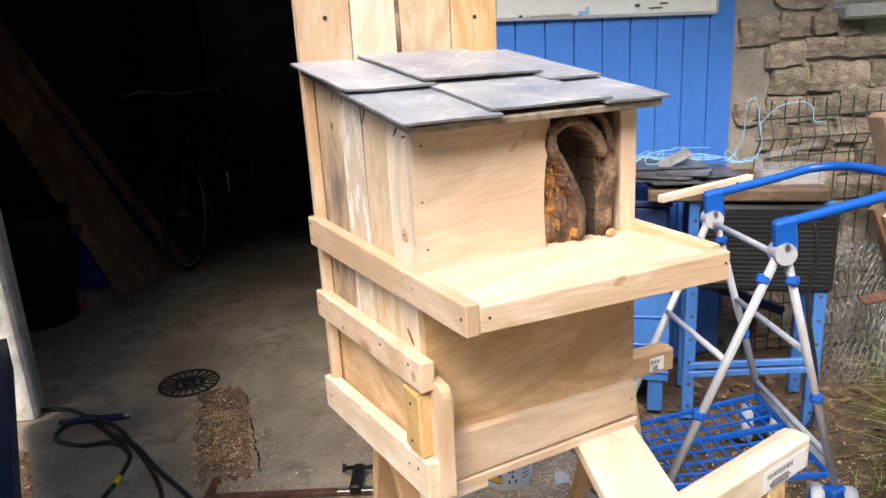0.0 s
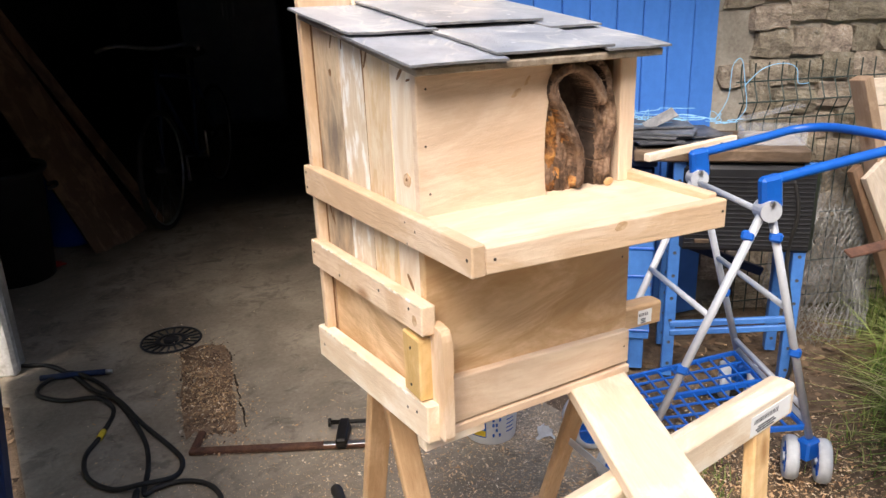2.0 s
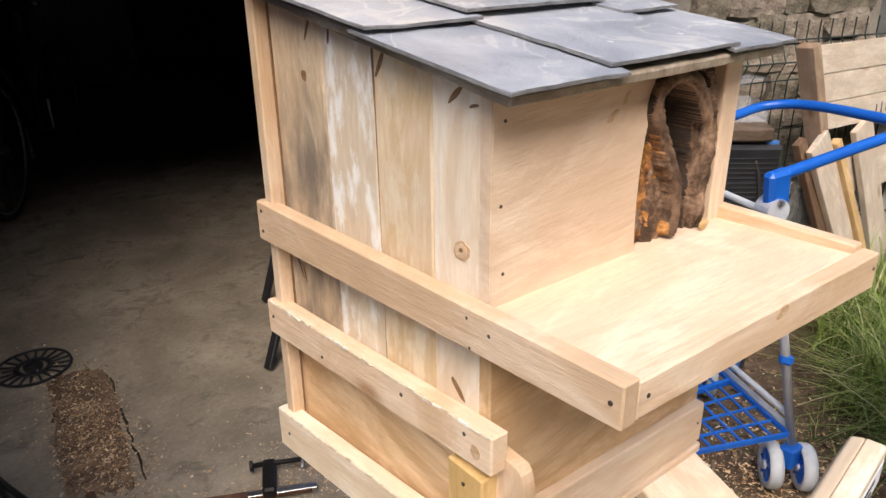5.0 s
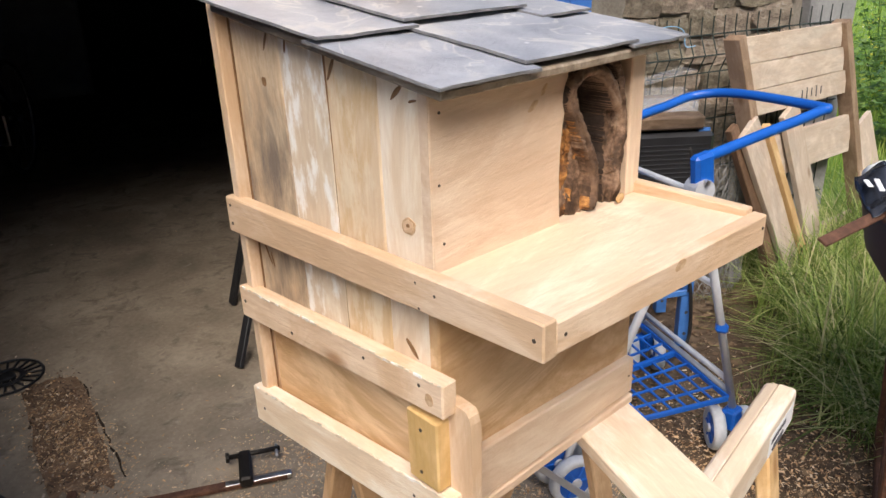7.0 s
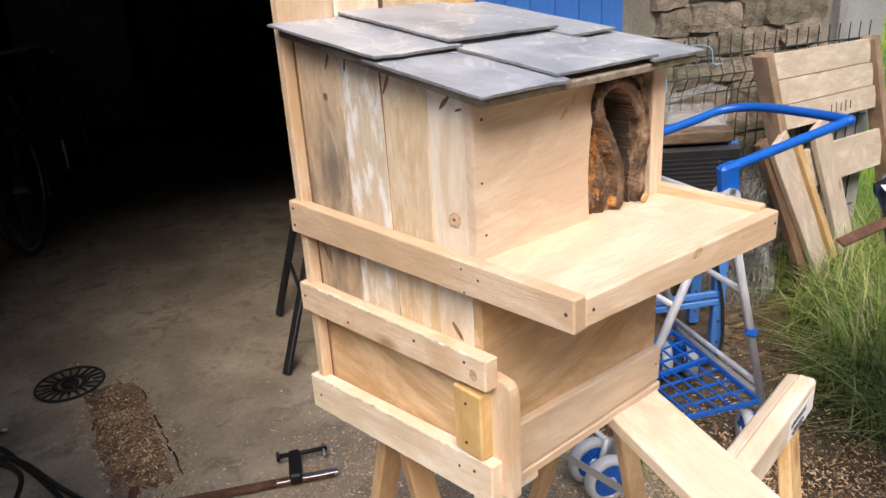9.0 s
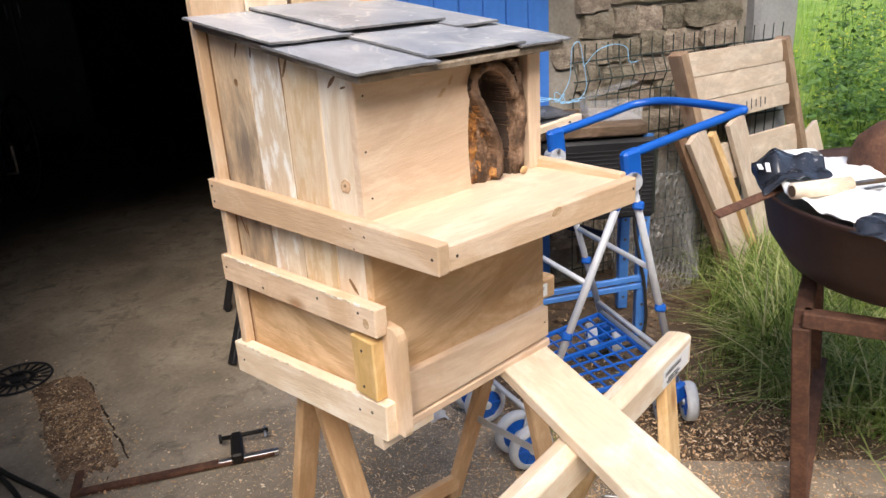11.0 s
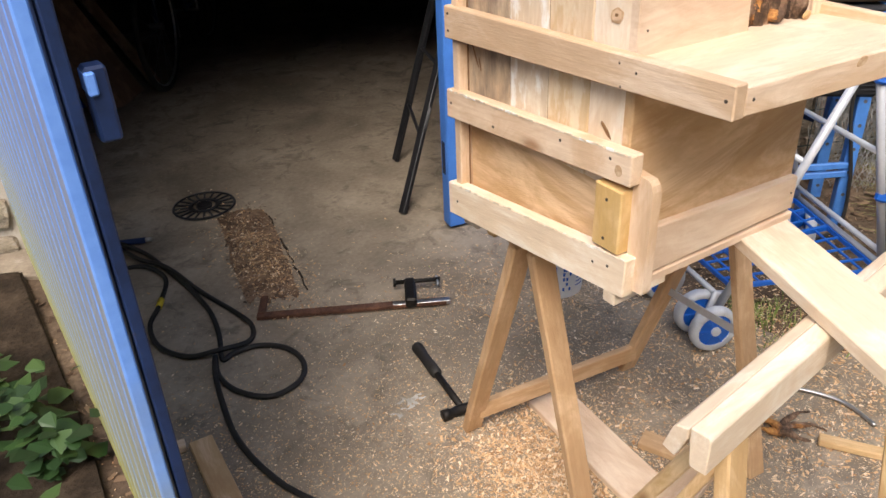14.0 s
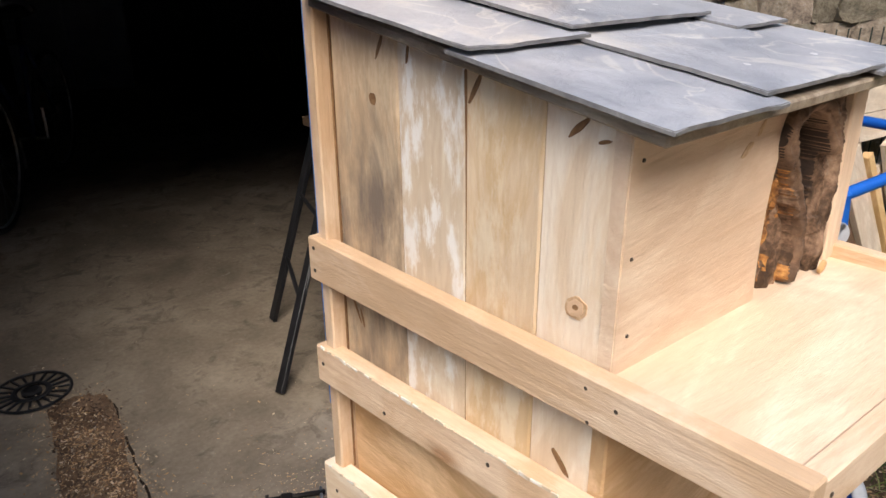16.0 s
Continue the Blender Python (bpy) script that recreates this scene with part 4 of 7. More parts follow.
# ---- sawhorses and plank ----
def sawhorse(name, ends, z, feet, material, label, stretch, height=0.058, sag=0.0):
    """An upright and a leaning board that meet along the top, on four splayed legs."""
    a, b = Vector((*ends[0], z)), Vector((*ends[1], z - sag))
    d = (b - a).normalized()
    side = Vector((-d.y, d.x, 0))
    t = thing(name, (*((a + b) / 2).to_2d(), 0), label, "sawhorse", "sawhorses")
    m = axis_frame(a, b, (0, 0, 1))
    near = -1.0 if (m.to_3x3() @ Vector((0, 1, 0))).dot(side) > 0 else 1.0
    ln = (b - a).length
    for k, prof in ((0, ((0.000, -height), (0.0225, -height), (0.0225, -0.004), (0.0185, 0.0), (-0.0045, 0.0), (-0.0045, -0.020))),
                    (1, ((-0.0055, -0.0005), (-0.022, -0.005), (-0.026, -0.010), (-0.037, -0.047), (-0.019, -0.053), (-0.0055, -0.018)))):
        bm = bmesh.new()
        ends_v = [[bm.verts.new((x, near * u, w)) for u, w in prof] for x in (-ln / 2 - 0.003 * k, ln / 2)]
        for e in ends_v:
            bm.faces.new(e)
        for i in range(len(prof)):
            j = (i + 1) % len(prof)
            bm.faces.new((ends_v[0][i], ends_v[0][j], ends_v[1][j], ends_v[1][i]))
        bmesh.ops.recalc_face_normals(bm, faces=bm.faces)
        bmesh.ops.bevel(bm, geom=list(bm.edges), offset=0.0015, segments=1, affect="EDGES")
        part("beam", bm, PINE_WHITE if material is HORSE else material, t, "", m)
    for top, foot in feet:
        board("leg", (*top, z - 0.054), (*foot, 0.012), 0.045, 0.022, material, t, d, bevel=0.003)
    for f0, f1, h in stretch:
        board("stretcher", f0, f1, 0.045, 0.018, material, t, (0, 0, 1))
    return t


horse = sawhorse("sawhorse", ((0.014, 0.275), (0.650, 0.246)), 0.692, (((0.034, 0.287), (0.068, 0.516)), ((0.042, 0.250), (0.105, 0.150)), ((0.535, 0.268), (0.524, 0.471)), ((0.53, 0.240), (0.490, 0.042))), HORSE_DARK, "brown pine sawhorse under the nest box",
                 (((0.07, 0.487, 0.085), (0.52, 0.442, 0.085), 0.1),), 0.048, 0.010)
board("stay", (0.530, 0.375, 0.302), (0.512, 0.148, 0.316), 0.02, 0.003, ALU, horse, wobble=0, bevel=0.0005, label="flat grey steel stay")
horse2 = sawhorse("sawhorse", ((-0.115, -0.232), (0.594, -0.120)), 0.680, (((-0.045, -0.214), (0.02, 0.09)), ((-0.035, -0.228), (-0.12, -0.39)), ((0.40, -0.142), (0.205, 0.055)), ((0.52, -0.138), (0.335, -0.33))), HORSE, "new pale pine sawhorse carrying the loose plank", ())


def label_plate(parent, centre, along, up, w, h, seed):
    """A paper label with print that cannot be read."""
    a, u = Vector(along).normalized(), Vector(up).normalized()
    m = axis_frame(Vector(centre) - a * w / 2, Vector(centre) + a * w / 2, u)
    lab = part("paper_label", cuboid(w, 0.0008, h, 0), PAPER, parent, "white printed paper label", m)
    r = random.Random(seed)
    bm = bmesh.new()
    x = -w * 0.42
    while x < w * 0.2:
        t = r.uniform(0.0012, 0.003)
        q = bmesh.ops.create_cube(bm, size=1.0)["verts"]
        bmesh.ops.scale(bm, vec=(t * 0.7, 0.002, h * 0.24), verts=q)
        bmesh.ops.translate(bm, vec=(x, 0, h * 0.18), verts=q)
        x += t + r.uniform(0.0015, 0.003)
    for k in range(3):
        q = bmesh.ops.create_cube(bm, size=1.0)["verts"]
        bmesh.ops.scale(bm, vec=(w * r.uniform(0.3, 0.55), 0.002, h * 0.07), verts=q)
        bmesh.ops.translate(bm, vec=(-w * 0.12, 0, -h * (0.15 + 0.13 * k)), verts=q)
    part("print", bm, INK, lab, "", m)


d2 = (Vector((0.594, -0.120, 0)) - Vector((-0.115, -0.232, 0))).normalized()
n2 = Vector((d2.y, -d2.x, 0))
label_plate(horse2, Vector((0.525, -0.1305, 0.646)) + n2 * 0.0240, d2, (0, 0, 1), 0.115, 0.036, 3)
d1 = Vector((0.708, -0.030, 0)).normalized()
label_plate(horse, Vector((0.606, 0.2480, 0.657)) + Vector((d1.y, -d1.x, 0)) * 0.0240, d1, (0, 0, 1), 0.035, 0.03, 4)

plank = thing("plank", (0.17, -0.28, 0.68), "long planed pine plank lying over the sawhorses", "plank")
quad_board("board", (0.034, -0.555, 0.7035), (0.121, -0.607, 0.7035), (0.308, 0.170, 0.7035), (0.410, 0.140, 0.7035), 0.022, (0, 0, 1), PINE_WHITE, plank)


# ---- things on the concrete ----
def cable(points, radius, name, material, label, category, closed=False):
    bm = tube_bm(smooth_path(points, 10, closed), radius, 8, closed)
    return solid(name, bm, material, label, category, smooth=True)


hose = thing("hose", (-0.4, 1.2, 0.0), "black rubber air hose lying in loose loops on the concrete", "hose")
run = [(-0.616, 2.164, 0.010), (-0.52, 2.10, 0.010), (-0.44, 1.93, 0.010), (-0.40, 1.80, 0.018), (-0.34, 1.68, 0.024), (-0.29, 1.50, 0.010), (-0.232, 1.30, 0.010), (-0.222, 1.22, 0.010), (-0.255, 1.16, 0.010), (-0.345, 1.15, 0.024), (-0.42, 1.19, 0.010),
       (-0.473, 1.28, 0.010), (-0.47, 1.40, 0.010), (-0.415, 1.50, 0.010), (-0.36, 1.64, 0.010), (-0.40, 1.76, 0.010), (-0.50, 1.80, 0.010), (-0.575, 1.89, 0.010), (-0.55, 1.97, 0.010), (-0.46, 1.98, 0.022), (-0.38, 1.86, 0.012), (-0.345, 1.72, 0.010), (-0.315, 1.55, 0.010),
       (-0.30, 1.38, 0.010), (-0.315, 1.24, 0.010), (-0.345, 1.12, 0.012), (-0.31, 1.13, 0.010), (-0.24, 1.125, 0.010), (-0.18, 1.07, 0.010), (-0.165, 0.985, 0.010), (-0.205, 0.915, 0.010), (-0.29, 0.90, 0.010), (-0.355, 0.97, 0.010), (-0.375, 1.06, 0.010),
       (-0.36, 1.13, 0.022), (-0.385, 1.05, 0.022), (-0.405, 0.93, 0.010), (-0.415, 0.80, 0.010), (-0.395, 0.66, 0.010), (-0.345, 0.53, 0.010), (-0.20, 0.30, 0.010), (-0.10, -0.2, 0.010)]
part("tube", tube_bm(smooth_path(run, 8), 0.0075, 8), RUBBER, hose, smooth=True)
part("coupling", tube_bm([(-0.422, 1.485, 0.010), (-0.404, 1.522, 0.010)], 0.0095, 10), INK_YELLOW, hose, "yellow coupling", smooth=True)
part("air_nozzle", tube_bm([(-0.56, 2.005, 0.016), (-0.45, 1.965, 0.018), (-0.35, 1.925, 0.018)], 0.011, 10), BLUE_DARK, hose, "dark blue nozzle", smooth=True)
part("nozzle_tip", tube_bm([(-0.352, 1.926, 0.018), (-0.33, 1.918, 0.018)], 0.008, 10), STEEL, hose, smooth=True)


def slotted_disc():
    """A dark slotted plastic disc, like a reel flange."""
    t = thing("reel_disc", (-0.092, 2.10, 0), "black slotted plastic reel flange on the concrete floor", "disc")
    for nm, r, w in (("rim", 0.113, 0.005), ("inner_ring", 0.050, 0.010)):
        bm = tube_bm([(r * math.cos(a), r * math.sin(a), 0) for a in (2 * math.pi * k / 48 for k in range(48))], w, 6, True)
        for v in bm.verts:
            v.co.z = 0.006 + v.co.z * (0.8 if w < 0.01 else 0.3)
        part(nm, bm, BLACK, t, m=Matrix.Translation((-0.092, 2.09, 0.002)))
    for k in range(20):
        a = 2 * math.pi * k / 20
        bm = cuboid(0.062, 0.008, 0.005, 0.001)
        part("spoke", bm, BLACK, t, m=Matrix.Translation((-0.092 + 0.081 * math.cos(a), 2.09 + 0.081 * math.sin(a), 0.006)) @ Euler((0, 0, a)).to_matrix().to_4x4())
    part("hub", lathe([(0.030, 0.0), (0.030, 0.010), (0.022, 0.014), (0, 0.014)], 20), BLACK, t, m=Matrix.Translation((-0.092, 2.09, 0.002)))


slotted_disc()


def clamp():
    t = thing("bar_clamp", (0.05, 1.1, 0), "rusty steel bar clamp lying on the concrete", "clamp")
    a, b = Vector((-0.192, 1.262, 0.010)), Vector((0.306, 1.002, 0.014))
    d = (b - a).normalized()
    s = Vector((-d.y, d.x, 0))
    board("bar", a, b, 0.012, 0.026, RUST, t, (0, 0, 1), bevel=0.001, wobble=0)
    board("bar_tip", b - d * 0.16, b + d * 0.012, 0.0135, 0.020, STEEL, t, (0, 0, 1), bevel=0.001, wobble=0)
    board("fixed_jaw", a + d * 0.012, a + d * 0.012 + s * 0.10, 0.02, 0.022, RUST, t, (0, 0, 1), bevel=0.004, wobble=0)
    j = b - d * 0.105
    board("sliding_jaw", j - s * 0.02 + Vector((0, 0, 0.012)), j + s * 0.105 + Vector((0, 0, 0.012)), 0.034, 0.034, IRON, t, (0, 0, 1), bevel=0.006, wobble=0)
    q = j + s * 0.092 + Vector((0, 0, 0.02))
    part("screw", tube_bm([q - d * 0.045, q + d * 0.095], 0.007, 10), IRON, t, smooth=True)
    part("tommy_bar", tube_bm([q + d * 0.085 - s * 0.035, q + d * 0.085 + s * 0.02], 0.004, 8), STEEL, t, smooth=True)
    part("pad", lathe([(0.014, 0), (0.014, 0.008), (0, 0.008)], 14), IRON, t, m=Matrix.Translation(q - d * 0.05) @ d.to_track_quat("Z", "Y").to_matrix().to_4x4())


clamp()


def hammer():
    t = thing("hammer", (0.1, 0.72, 0), "claw hammer with a black rubber grip on the concrete", "hammer")
    a, b = Vector((0.118, 0.862, 0.016)), Vector((0.082, 0.575, 0.016))
    d = (b - a).normalized()
    s = Vector((-d.y, d.x, 0))
    part("grip", tube_bm([a + d * 0.14 * k for k in (0, 0.03, 0.1, 0.4, 0.8, 0.97, 1)], 1.0, 12, taper=[0.009, 0.015, 0.0165, 0.014, 0.0155, 0.015, 0.010]), RUBBER, t, smooth=True)
    part("shaft", tube_bm([a + d * 0.135, b], 0.009, 10), IRON, t, smooth=True)
    part("head", tube_bm([b - s * 0.055, b - s * 0.035, b - s * 0.034, b - s * 0.012, b + s * 0.02, b + s * 0.05], 1.0, 10, taper=[0.015, 0.015, 0.011, 0.014, 0.013, 0.008]), IRON, t, smooth=True)
    for k in (-1, 1):
        part("claw", tube_bm([b + s * 0.04 + d * 0.004 * k, b + s * 0.075 + d * 0.008 * k - Vector((0, 0, 0.003)), b + s * 0.10 + d * 0.010 * k - Vector((0, 0, 0.010))], 1.0, 8, taper=[0.007, 0.006, 0.003]), IRON, t, smooth=True)


hammer()


def bucket(x, y):
    t = thing("bucket", (x, y, 0), "white plastic bucket with blue and yellow print", "bucket")
    m = Matrix.Translation((x, y, 0))
    part("pail", lathe([(0.070, 0.000), (0.0735, 0.0005), (0.0755, 0.002), (0.0765, 0.005), (0.0772, 0.010), (0.0797, 0.05), (0.0828, 0.10), (0.087, 0.163), (0.0872, 0.166), (0.0915, 0.167), (0.092, 0.169), (0.092, 0.178), (0.091, 0.18), (0.087, 0.18), (0.086, 0.178), (0.0745, 0.012), (0.072, 0.010), (0, 0.008)], 32), WHITE, t, m=m, smooth=True)
    prints = [(-2.95, -2.28, 0.028, 0.118, INK_BLUE), (-2.90, -2.30, 0.032, 0.052, INK_YELLOW), (-2.05, -1.72, 0.100, 0.140, INK_BLUE), (-1.55, -1.05, 0.112, 0.148, INK_YELLOW)]
    prints += [(-2.05 + 0.12 * (k % 3), -1.97 + 0.12 * (k % 3), 0.030 + 0.018 * (k // 3), 0.042 + 0.018 * (k // 3), INK_BLUE) for k in (0, 2, 4, 6, 7, 9, 11)]
    prints += [(-1.5, -1.12 - 0.05 * (k % 2), 0.040 + 0.014 * k, 0.044 + 0.014 * k, INK_BLUE) for k in range(5)]
    for a0, a1, z0, z1, mat in prints:
        bm = bmesh.new()
        off = 0.0012 if mat is INK_YELLOW else 0.0006
        rows = [[bm.verts.new(((0.0768 + 0.0602 * z + off) * math.cos(a), (0.0768 + 0.0602 * z + off) * math.sin(a), z)) for a in (a0 + (a1 - a0) * k / 8 for k in range(9))] for z in (z0, z1)]
        for k in range(8):
            bm.faces.new((rows[0][k], rows[0][k + 1], rows[1][k + 1], rows[1][k]))
        part("printed_panel", bm, mat, t, m=m)


bucket(0.638, 0.892)


def scrap(name, p0, p1, w, th, mat, label, z=None):
    t = thing(name, ((p0[0] + p1[0]) / 2, (p0[1] + p1[1]) / 2, 0), label, "offcut", "wood offcuts")
    q0, q1 = Vector(p0), Vector(p1)
    board("piece", q0, q1, w, th, mat, t, Vector((0, 0, 1)).cross(q1 - q0), wobble=0.002)
    return t


scrap("board_offcut", (0.285, 0.50, 0.011), (0.26, 0.10, 0.011), 0.11, 0.018, PLY_PALE, "pale board lying under the sawhorses")
scrap("board_offcut", (0.02, 0.0, 0.012), (0.48, 0.14, 0.012), 0.07, 0.02, PINE, "pine board lying on the concrete")
scrap("board_offcut", (0.37, 0.26, 0.011), (0.43, 0.13, 0.011), 0.05, 0.018, HORSE_DARK, "short brown offcut on the sawdust")
scrap("board_offcut", (0.70, 0.03, 0.012), (0.83, -0.16, 0.012), 0.028, 0.018, HORSE, "thin batten offcut on the concrete")
scrap("board_offcut", (-0.49, 0.84, 0.012), (-0.50, 0.50, 0.012), 0.055, 0.02, PLY, "reddish board end beside the open door")
scrap("board_offcut", (-0.555, 0.855, 0.012), (-0.525, 0.85, 0.012), 0.03, 0.02, PINE, "small pine block beside the open door")


def root_piece():
    t = thing("bark_piece", (0.64, 0.09, 0), "broken brown piece of branch bark on the concrete", "bark")
    base = Vector((0.64, 0.09, 0.018))
    r = random.Random(5)
    for k in range(7):
        a = r.uniform(-0.9, 2.4)
        ln = r.uniform(0.05, 0.11)
        pts = [base + Vector((0, 0, r.uniform(-0.004, 0.012)))]
        for j in range(3):
            a += r.uniform(-0.5, 0.5)
            pts.append(pts[-1] + Vector((math.cos(a), math.sin(a), r.uniform(-0.12, 0.2))) * ln / 3)
        for p in pts:
            p.z = max(p.z, 0.008)
        bm = tube_bm(smooth_path(pts, 4), 0.011, 7, False, None, [1.0 - 0.8 * i / 12 for i in range(13)])
        for v in bm.verts:
            v.co += 0.004 * noise.noise_vector(v.co * 60)
            v.co.z = max(v.co.z, 0.001)
        part("bark_strip", bm, BARK if k % 3 else BARK_ORANGE, t, smooth=True)


root_piece()


def crumpled(name, at, size, label, mat, seed):
    bm = bmesh.new()
    bmesh.ops.create_icosphere(bm, subdivisions=3, radius=1.0)
    for v in bm.verts:
        k = 1 + 0.55 * noise.noise(v.co * 1.7 + Vector((seed, 0, 0))) + 0.3 * noise.noise(v.co * 4.1 + Vector((0, seed, 0)))
        v.co = Vector((v.co.x * size[0], v.co.y * size[1], v.co.z * size[2])) * k
    lo = min(v.co.z for v in bm.verts)
    return solid(name, bm, mat, label, "litter", m=Matrix.Translation((at[0], at[1], at[2] - lo)))


def torn_sheet(name, x, y, turn, label):
    """A torn scrap of folded sheet, standing a little off the floor."""
    bm = bmesh.new()
    rp = random.Random(12)
    n = 7
    g = []
    for j in range(n):
        row = []
        for i in range(n):
            u, v = (i / (n - 1) - 0.5), (j / (n - 1) - 0.5)
            edge = max(abs(u), abs(v)) > 0.45
            jag = rp.uniform(-0.006, 0.004) if edge else rp.uniform(-0.002, 0.002)
            z = 0.020 - 0.55 * abs(0.050 * u + 0.012 * v) + 0.012 * v + rp.uniform(-0.0025, 0.0025)
            row.append(bm.verts.new((0.050 * u * (1 - 0.3 * v) + jag, 0.048 * v + jag * 0.7, z)))
        g.append(row)
    for j in range(n - 1):
        for i in range(n - 1):
            bm.faces.new((g[j][i], g[j][i + 1], g[j + 1][i + 1], g[j + 1][i]))
    bmesh.ops.solidify(bm, geom=list(bm.faces), thickness=0.0008)
    lo = min(v.co.z for v in bm.verts)
    return solid(name, bm, PAPER, label, "litter", m=Matrix.Translation((x, y, -lo)) @ Euler((0, 0, turn)).to_matrix().to_4x4())


torn_sheet("paper_scrap", 0.768, 0.782, -0.6, "torn folded white paper scrap on the sawdust")
# spilt white filler
rs = random.Random(77)
for cx, cy, ex, ey, n_s in ((0.0, 0.70, 0.030, 0.012, 4), (-0.012, 0.675, 0.014, 0.026, 4), (-0.050, 0.668, 0.022, 0.010, 3), (0.028, 0.70, 0.012, 0.020, 2)):
    for _ in range(n_s):
        x, y, s_w, turn = rs.gauss(cx, ex * 0.5), rs.gauss(cy, ey * 0.5), rs.uniform(0.006, 0.015), rs.uniform(0, 3.1)
        pts = []
        for k in range(26):
            a = 2 * math.pi * k / 26
            rr = s_w * (0.35 + 1.5 * abs(noise.noise(Vector((math.cos(a) * 1.9 + x * 90, math.sin(a) * 1.9 + y * 90, 0)))))
            px, py = rr * math.cos(a) * 1.9, rr * math.sin(a) * 0.6
            pts.append((x + px * math.cos(turn) - py * math.sin(turn), y + px * math.sin(turn) + py * math.cos(turn)))
        solid("paint_splash", prism(pts, 0.0004, 0.0014 + 0.0003 * rs.random(), 0.0004), PLASTER, "dried white splash on the concrete", "splash", group="dried splashes")
bm = tube_bm(smooth_path([(0.80, 0.19, 0.008), (0.845, 0.12, 0.008), (0.862, 0.06, 0.008), (0.848, -0.015, 0.008)], 6), 0.005, 8)
solid("steel_rod", bm, STEEL, "bright bent steel rod on the concrete", "rod", smooth=True)


# ---- folding shopping trolley ----
def trolley():
    b1, b2 = Vector((1.04, 0.30, 0.83)), Vector((1.21, 0.68, 0.80))
    arm = Vector((0.385, -0.098, 0.055))
    fl1, fr1 = Vector((0.80, 0.43, 0.10)), Vector((1.245, 0.25, 0.13))
    fl2, fr2 = Vector((0.88, 0.72, 0.10)), Vector((1.42, 0.64, 0.13))
    t = thing("shopping_trolley", (1.1, 0.5, 0), "folding trolley of grey tube with blue handle, joints and basket", "trolley")
    h1, h2 = b1 + Vector((0, 0, 0.03)), b2 + Vector((0, 0, 0.03))
    pts = [h1 - arm * 0.04, h1 + arm * 0.5, h1 + arm * 0.93, h1 + arm * 1.0 + (h2 - h1) * 0.06, h2 + arm * 0.97 - (h2 - h1) * 0.25, h2 + arm * 0.80, h2 + arm * 0.5, h2 - arm * 0.04]
    part("handle", tube_bm(smooth_path(pts, 8), 0.0125, 10), BLUE_PLASTIC, t, "bright blue tubular handle", smooth=True)
    side = (b2 - b1).normalized()
    for b, fl, fr in ((b1, fl1, fr1), (b2, fl2, fr2)):
        part("front_leg", tube_bm([b - Vector((0.012, 0, 0.04)), fl], 0.0105, 10), ALU, t, smooth=True)
        part("rear_leg", tube_bm([b + Vector((0.012, 0, -0.04)), fr], 0.0105, 10), ALU, t, smooth=True)
        bm = cuboid(0.055, 0.03, 0.085, 0.008)
        br = part("hinge_bracket", bm, BLUE_PLASTIC, t, "", axis_frame(b - arm * 0.06, b + arm * 0.08, (0, 0, 1)))
        part("hinge_disc", lathe([(0.026, -0.022), (0.026, 0.022), (0, 0.022)], 18), ALU, t, m=Matrix.Translation(b - Vector((0, 0, 0.04))) @ side.to_track_quat("Z", "Y").to_matrix().to_4x4())
        part("bolt", lathe([(0.006, -0.030), (0.006, 0.030), (0, 0.030)], 10), STEEL, t, m=Matrix.Translation(b - Vector((0, 0, 0.02))) @ side.to_track_quat("Z", "Y").to_matrix().to_4x4())
        for leg_end, k in ((fl, 0.14), (fl, 0.62), (fr, 0.16), (fr, 0.62)):
            c = b + (leg_end - b) * k
            part("clip", cuboid(0.03, 0.03, 0.024, 0.005), BLUE_PLASTIC, t, "", Matrix.Translation(c) @ Euler((0.1, 0.3, 0.6)).to_matrix().to_4x4())
    for p, q in ((b1.lerp(fl1, 0.42), b2.lerp(fl2, 0.42)), (b1.lerp(fr1, 0.44), b2.lerp(fr2, 0.44)), (b1 - Vector((0, 0, 0.05)), b2 - Vector((0, 0, 0.05))), (fl1 + Vector((0.02, 0, 0.03)), fl2 + Vector((0.02, 0, 0.03))), (b1.lerp(fr1, 0.87), b2.lerp(fr2, 0.87)), (b1.lerp(fr1, 0.93), b2.lerp(fr2, 0.93))):
        part("cross_bar", tube_bm([p, q], 0.008, 8), ALU, t, smooth=True)
    # basket floor
    bas = part("basket_frame", bmesh.new(), BLUE_PLASTIC, t, "blue plastic grid shelf")
    c00, c10, c01, c11 = fl1 + Vector((0.05, 0.0, 0.06)), fr1 + Vector((-0.03, 0, 0.04)), fl2 + Vector((0.05, 0, 0.06)), fr2 + Vector((-0.03, 0, 0.04))
    at = lambda u, v: (c00.lerp(c10, u)).lerp(c01.lerp(c11, u), v)
    for u0, v0, u1, v1 in ((0, 0, 1, 0), (1, 0, 1, 1), (1, 1, 0, 1), (0, 1, 0, 0)):
        board("edge_bar", at(u0, v0), at(u1, v1), 0.016, 0.008, BLUE_PLASTIC, bas, wobble=0)
    for k in range(1, 10):
        board("slat", at(k / 10, 0), at(k / 10, 1), 0.0065, 0.006, BLUE_PLASTIC, bas, wobble=0, bevel=0.001)
    for k in range(1, 7):
        board("slat", at(0, k / 7), at(1, k / 7), 0.007 if k != 4 else 0.016, 0.006 if k != 4 else 0.012, BLUE_PLASTIC, bas, wobble=0, bevel=0.001)

    def wheel(c, axis, r):
        q = Matrix.Translation(c) @ Vector(axis).to_track_quat("Z", "Y").to_matrix().to_4x4()
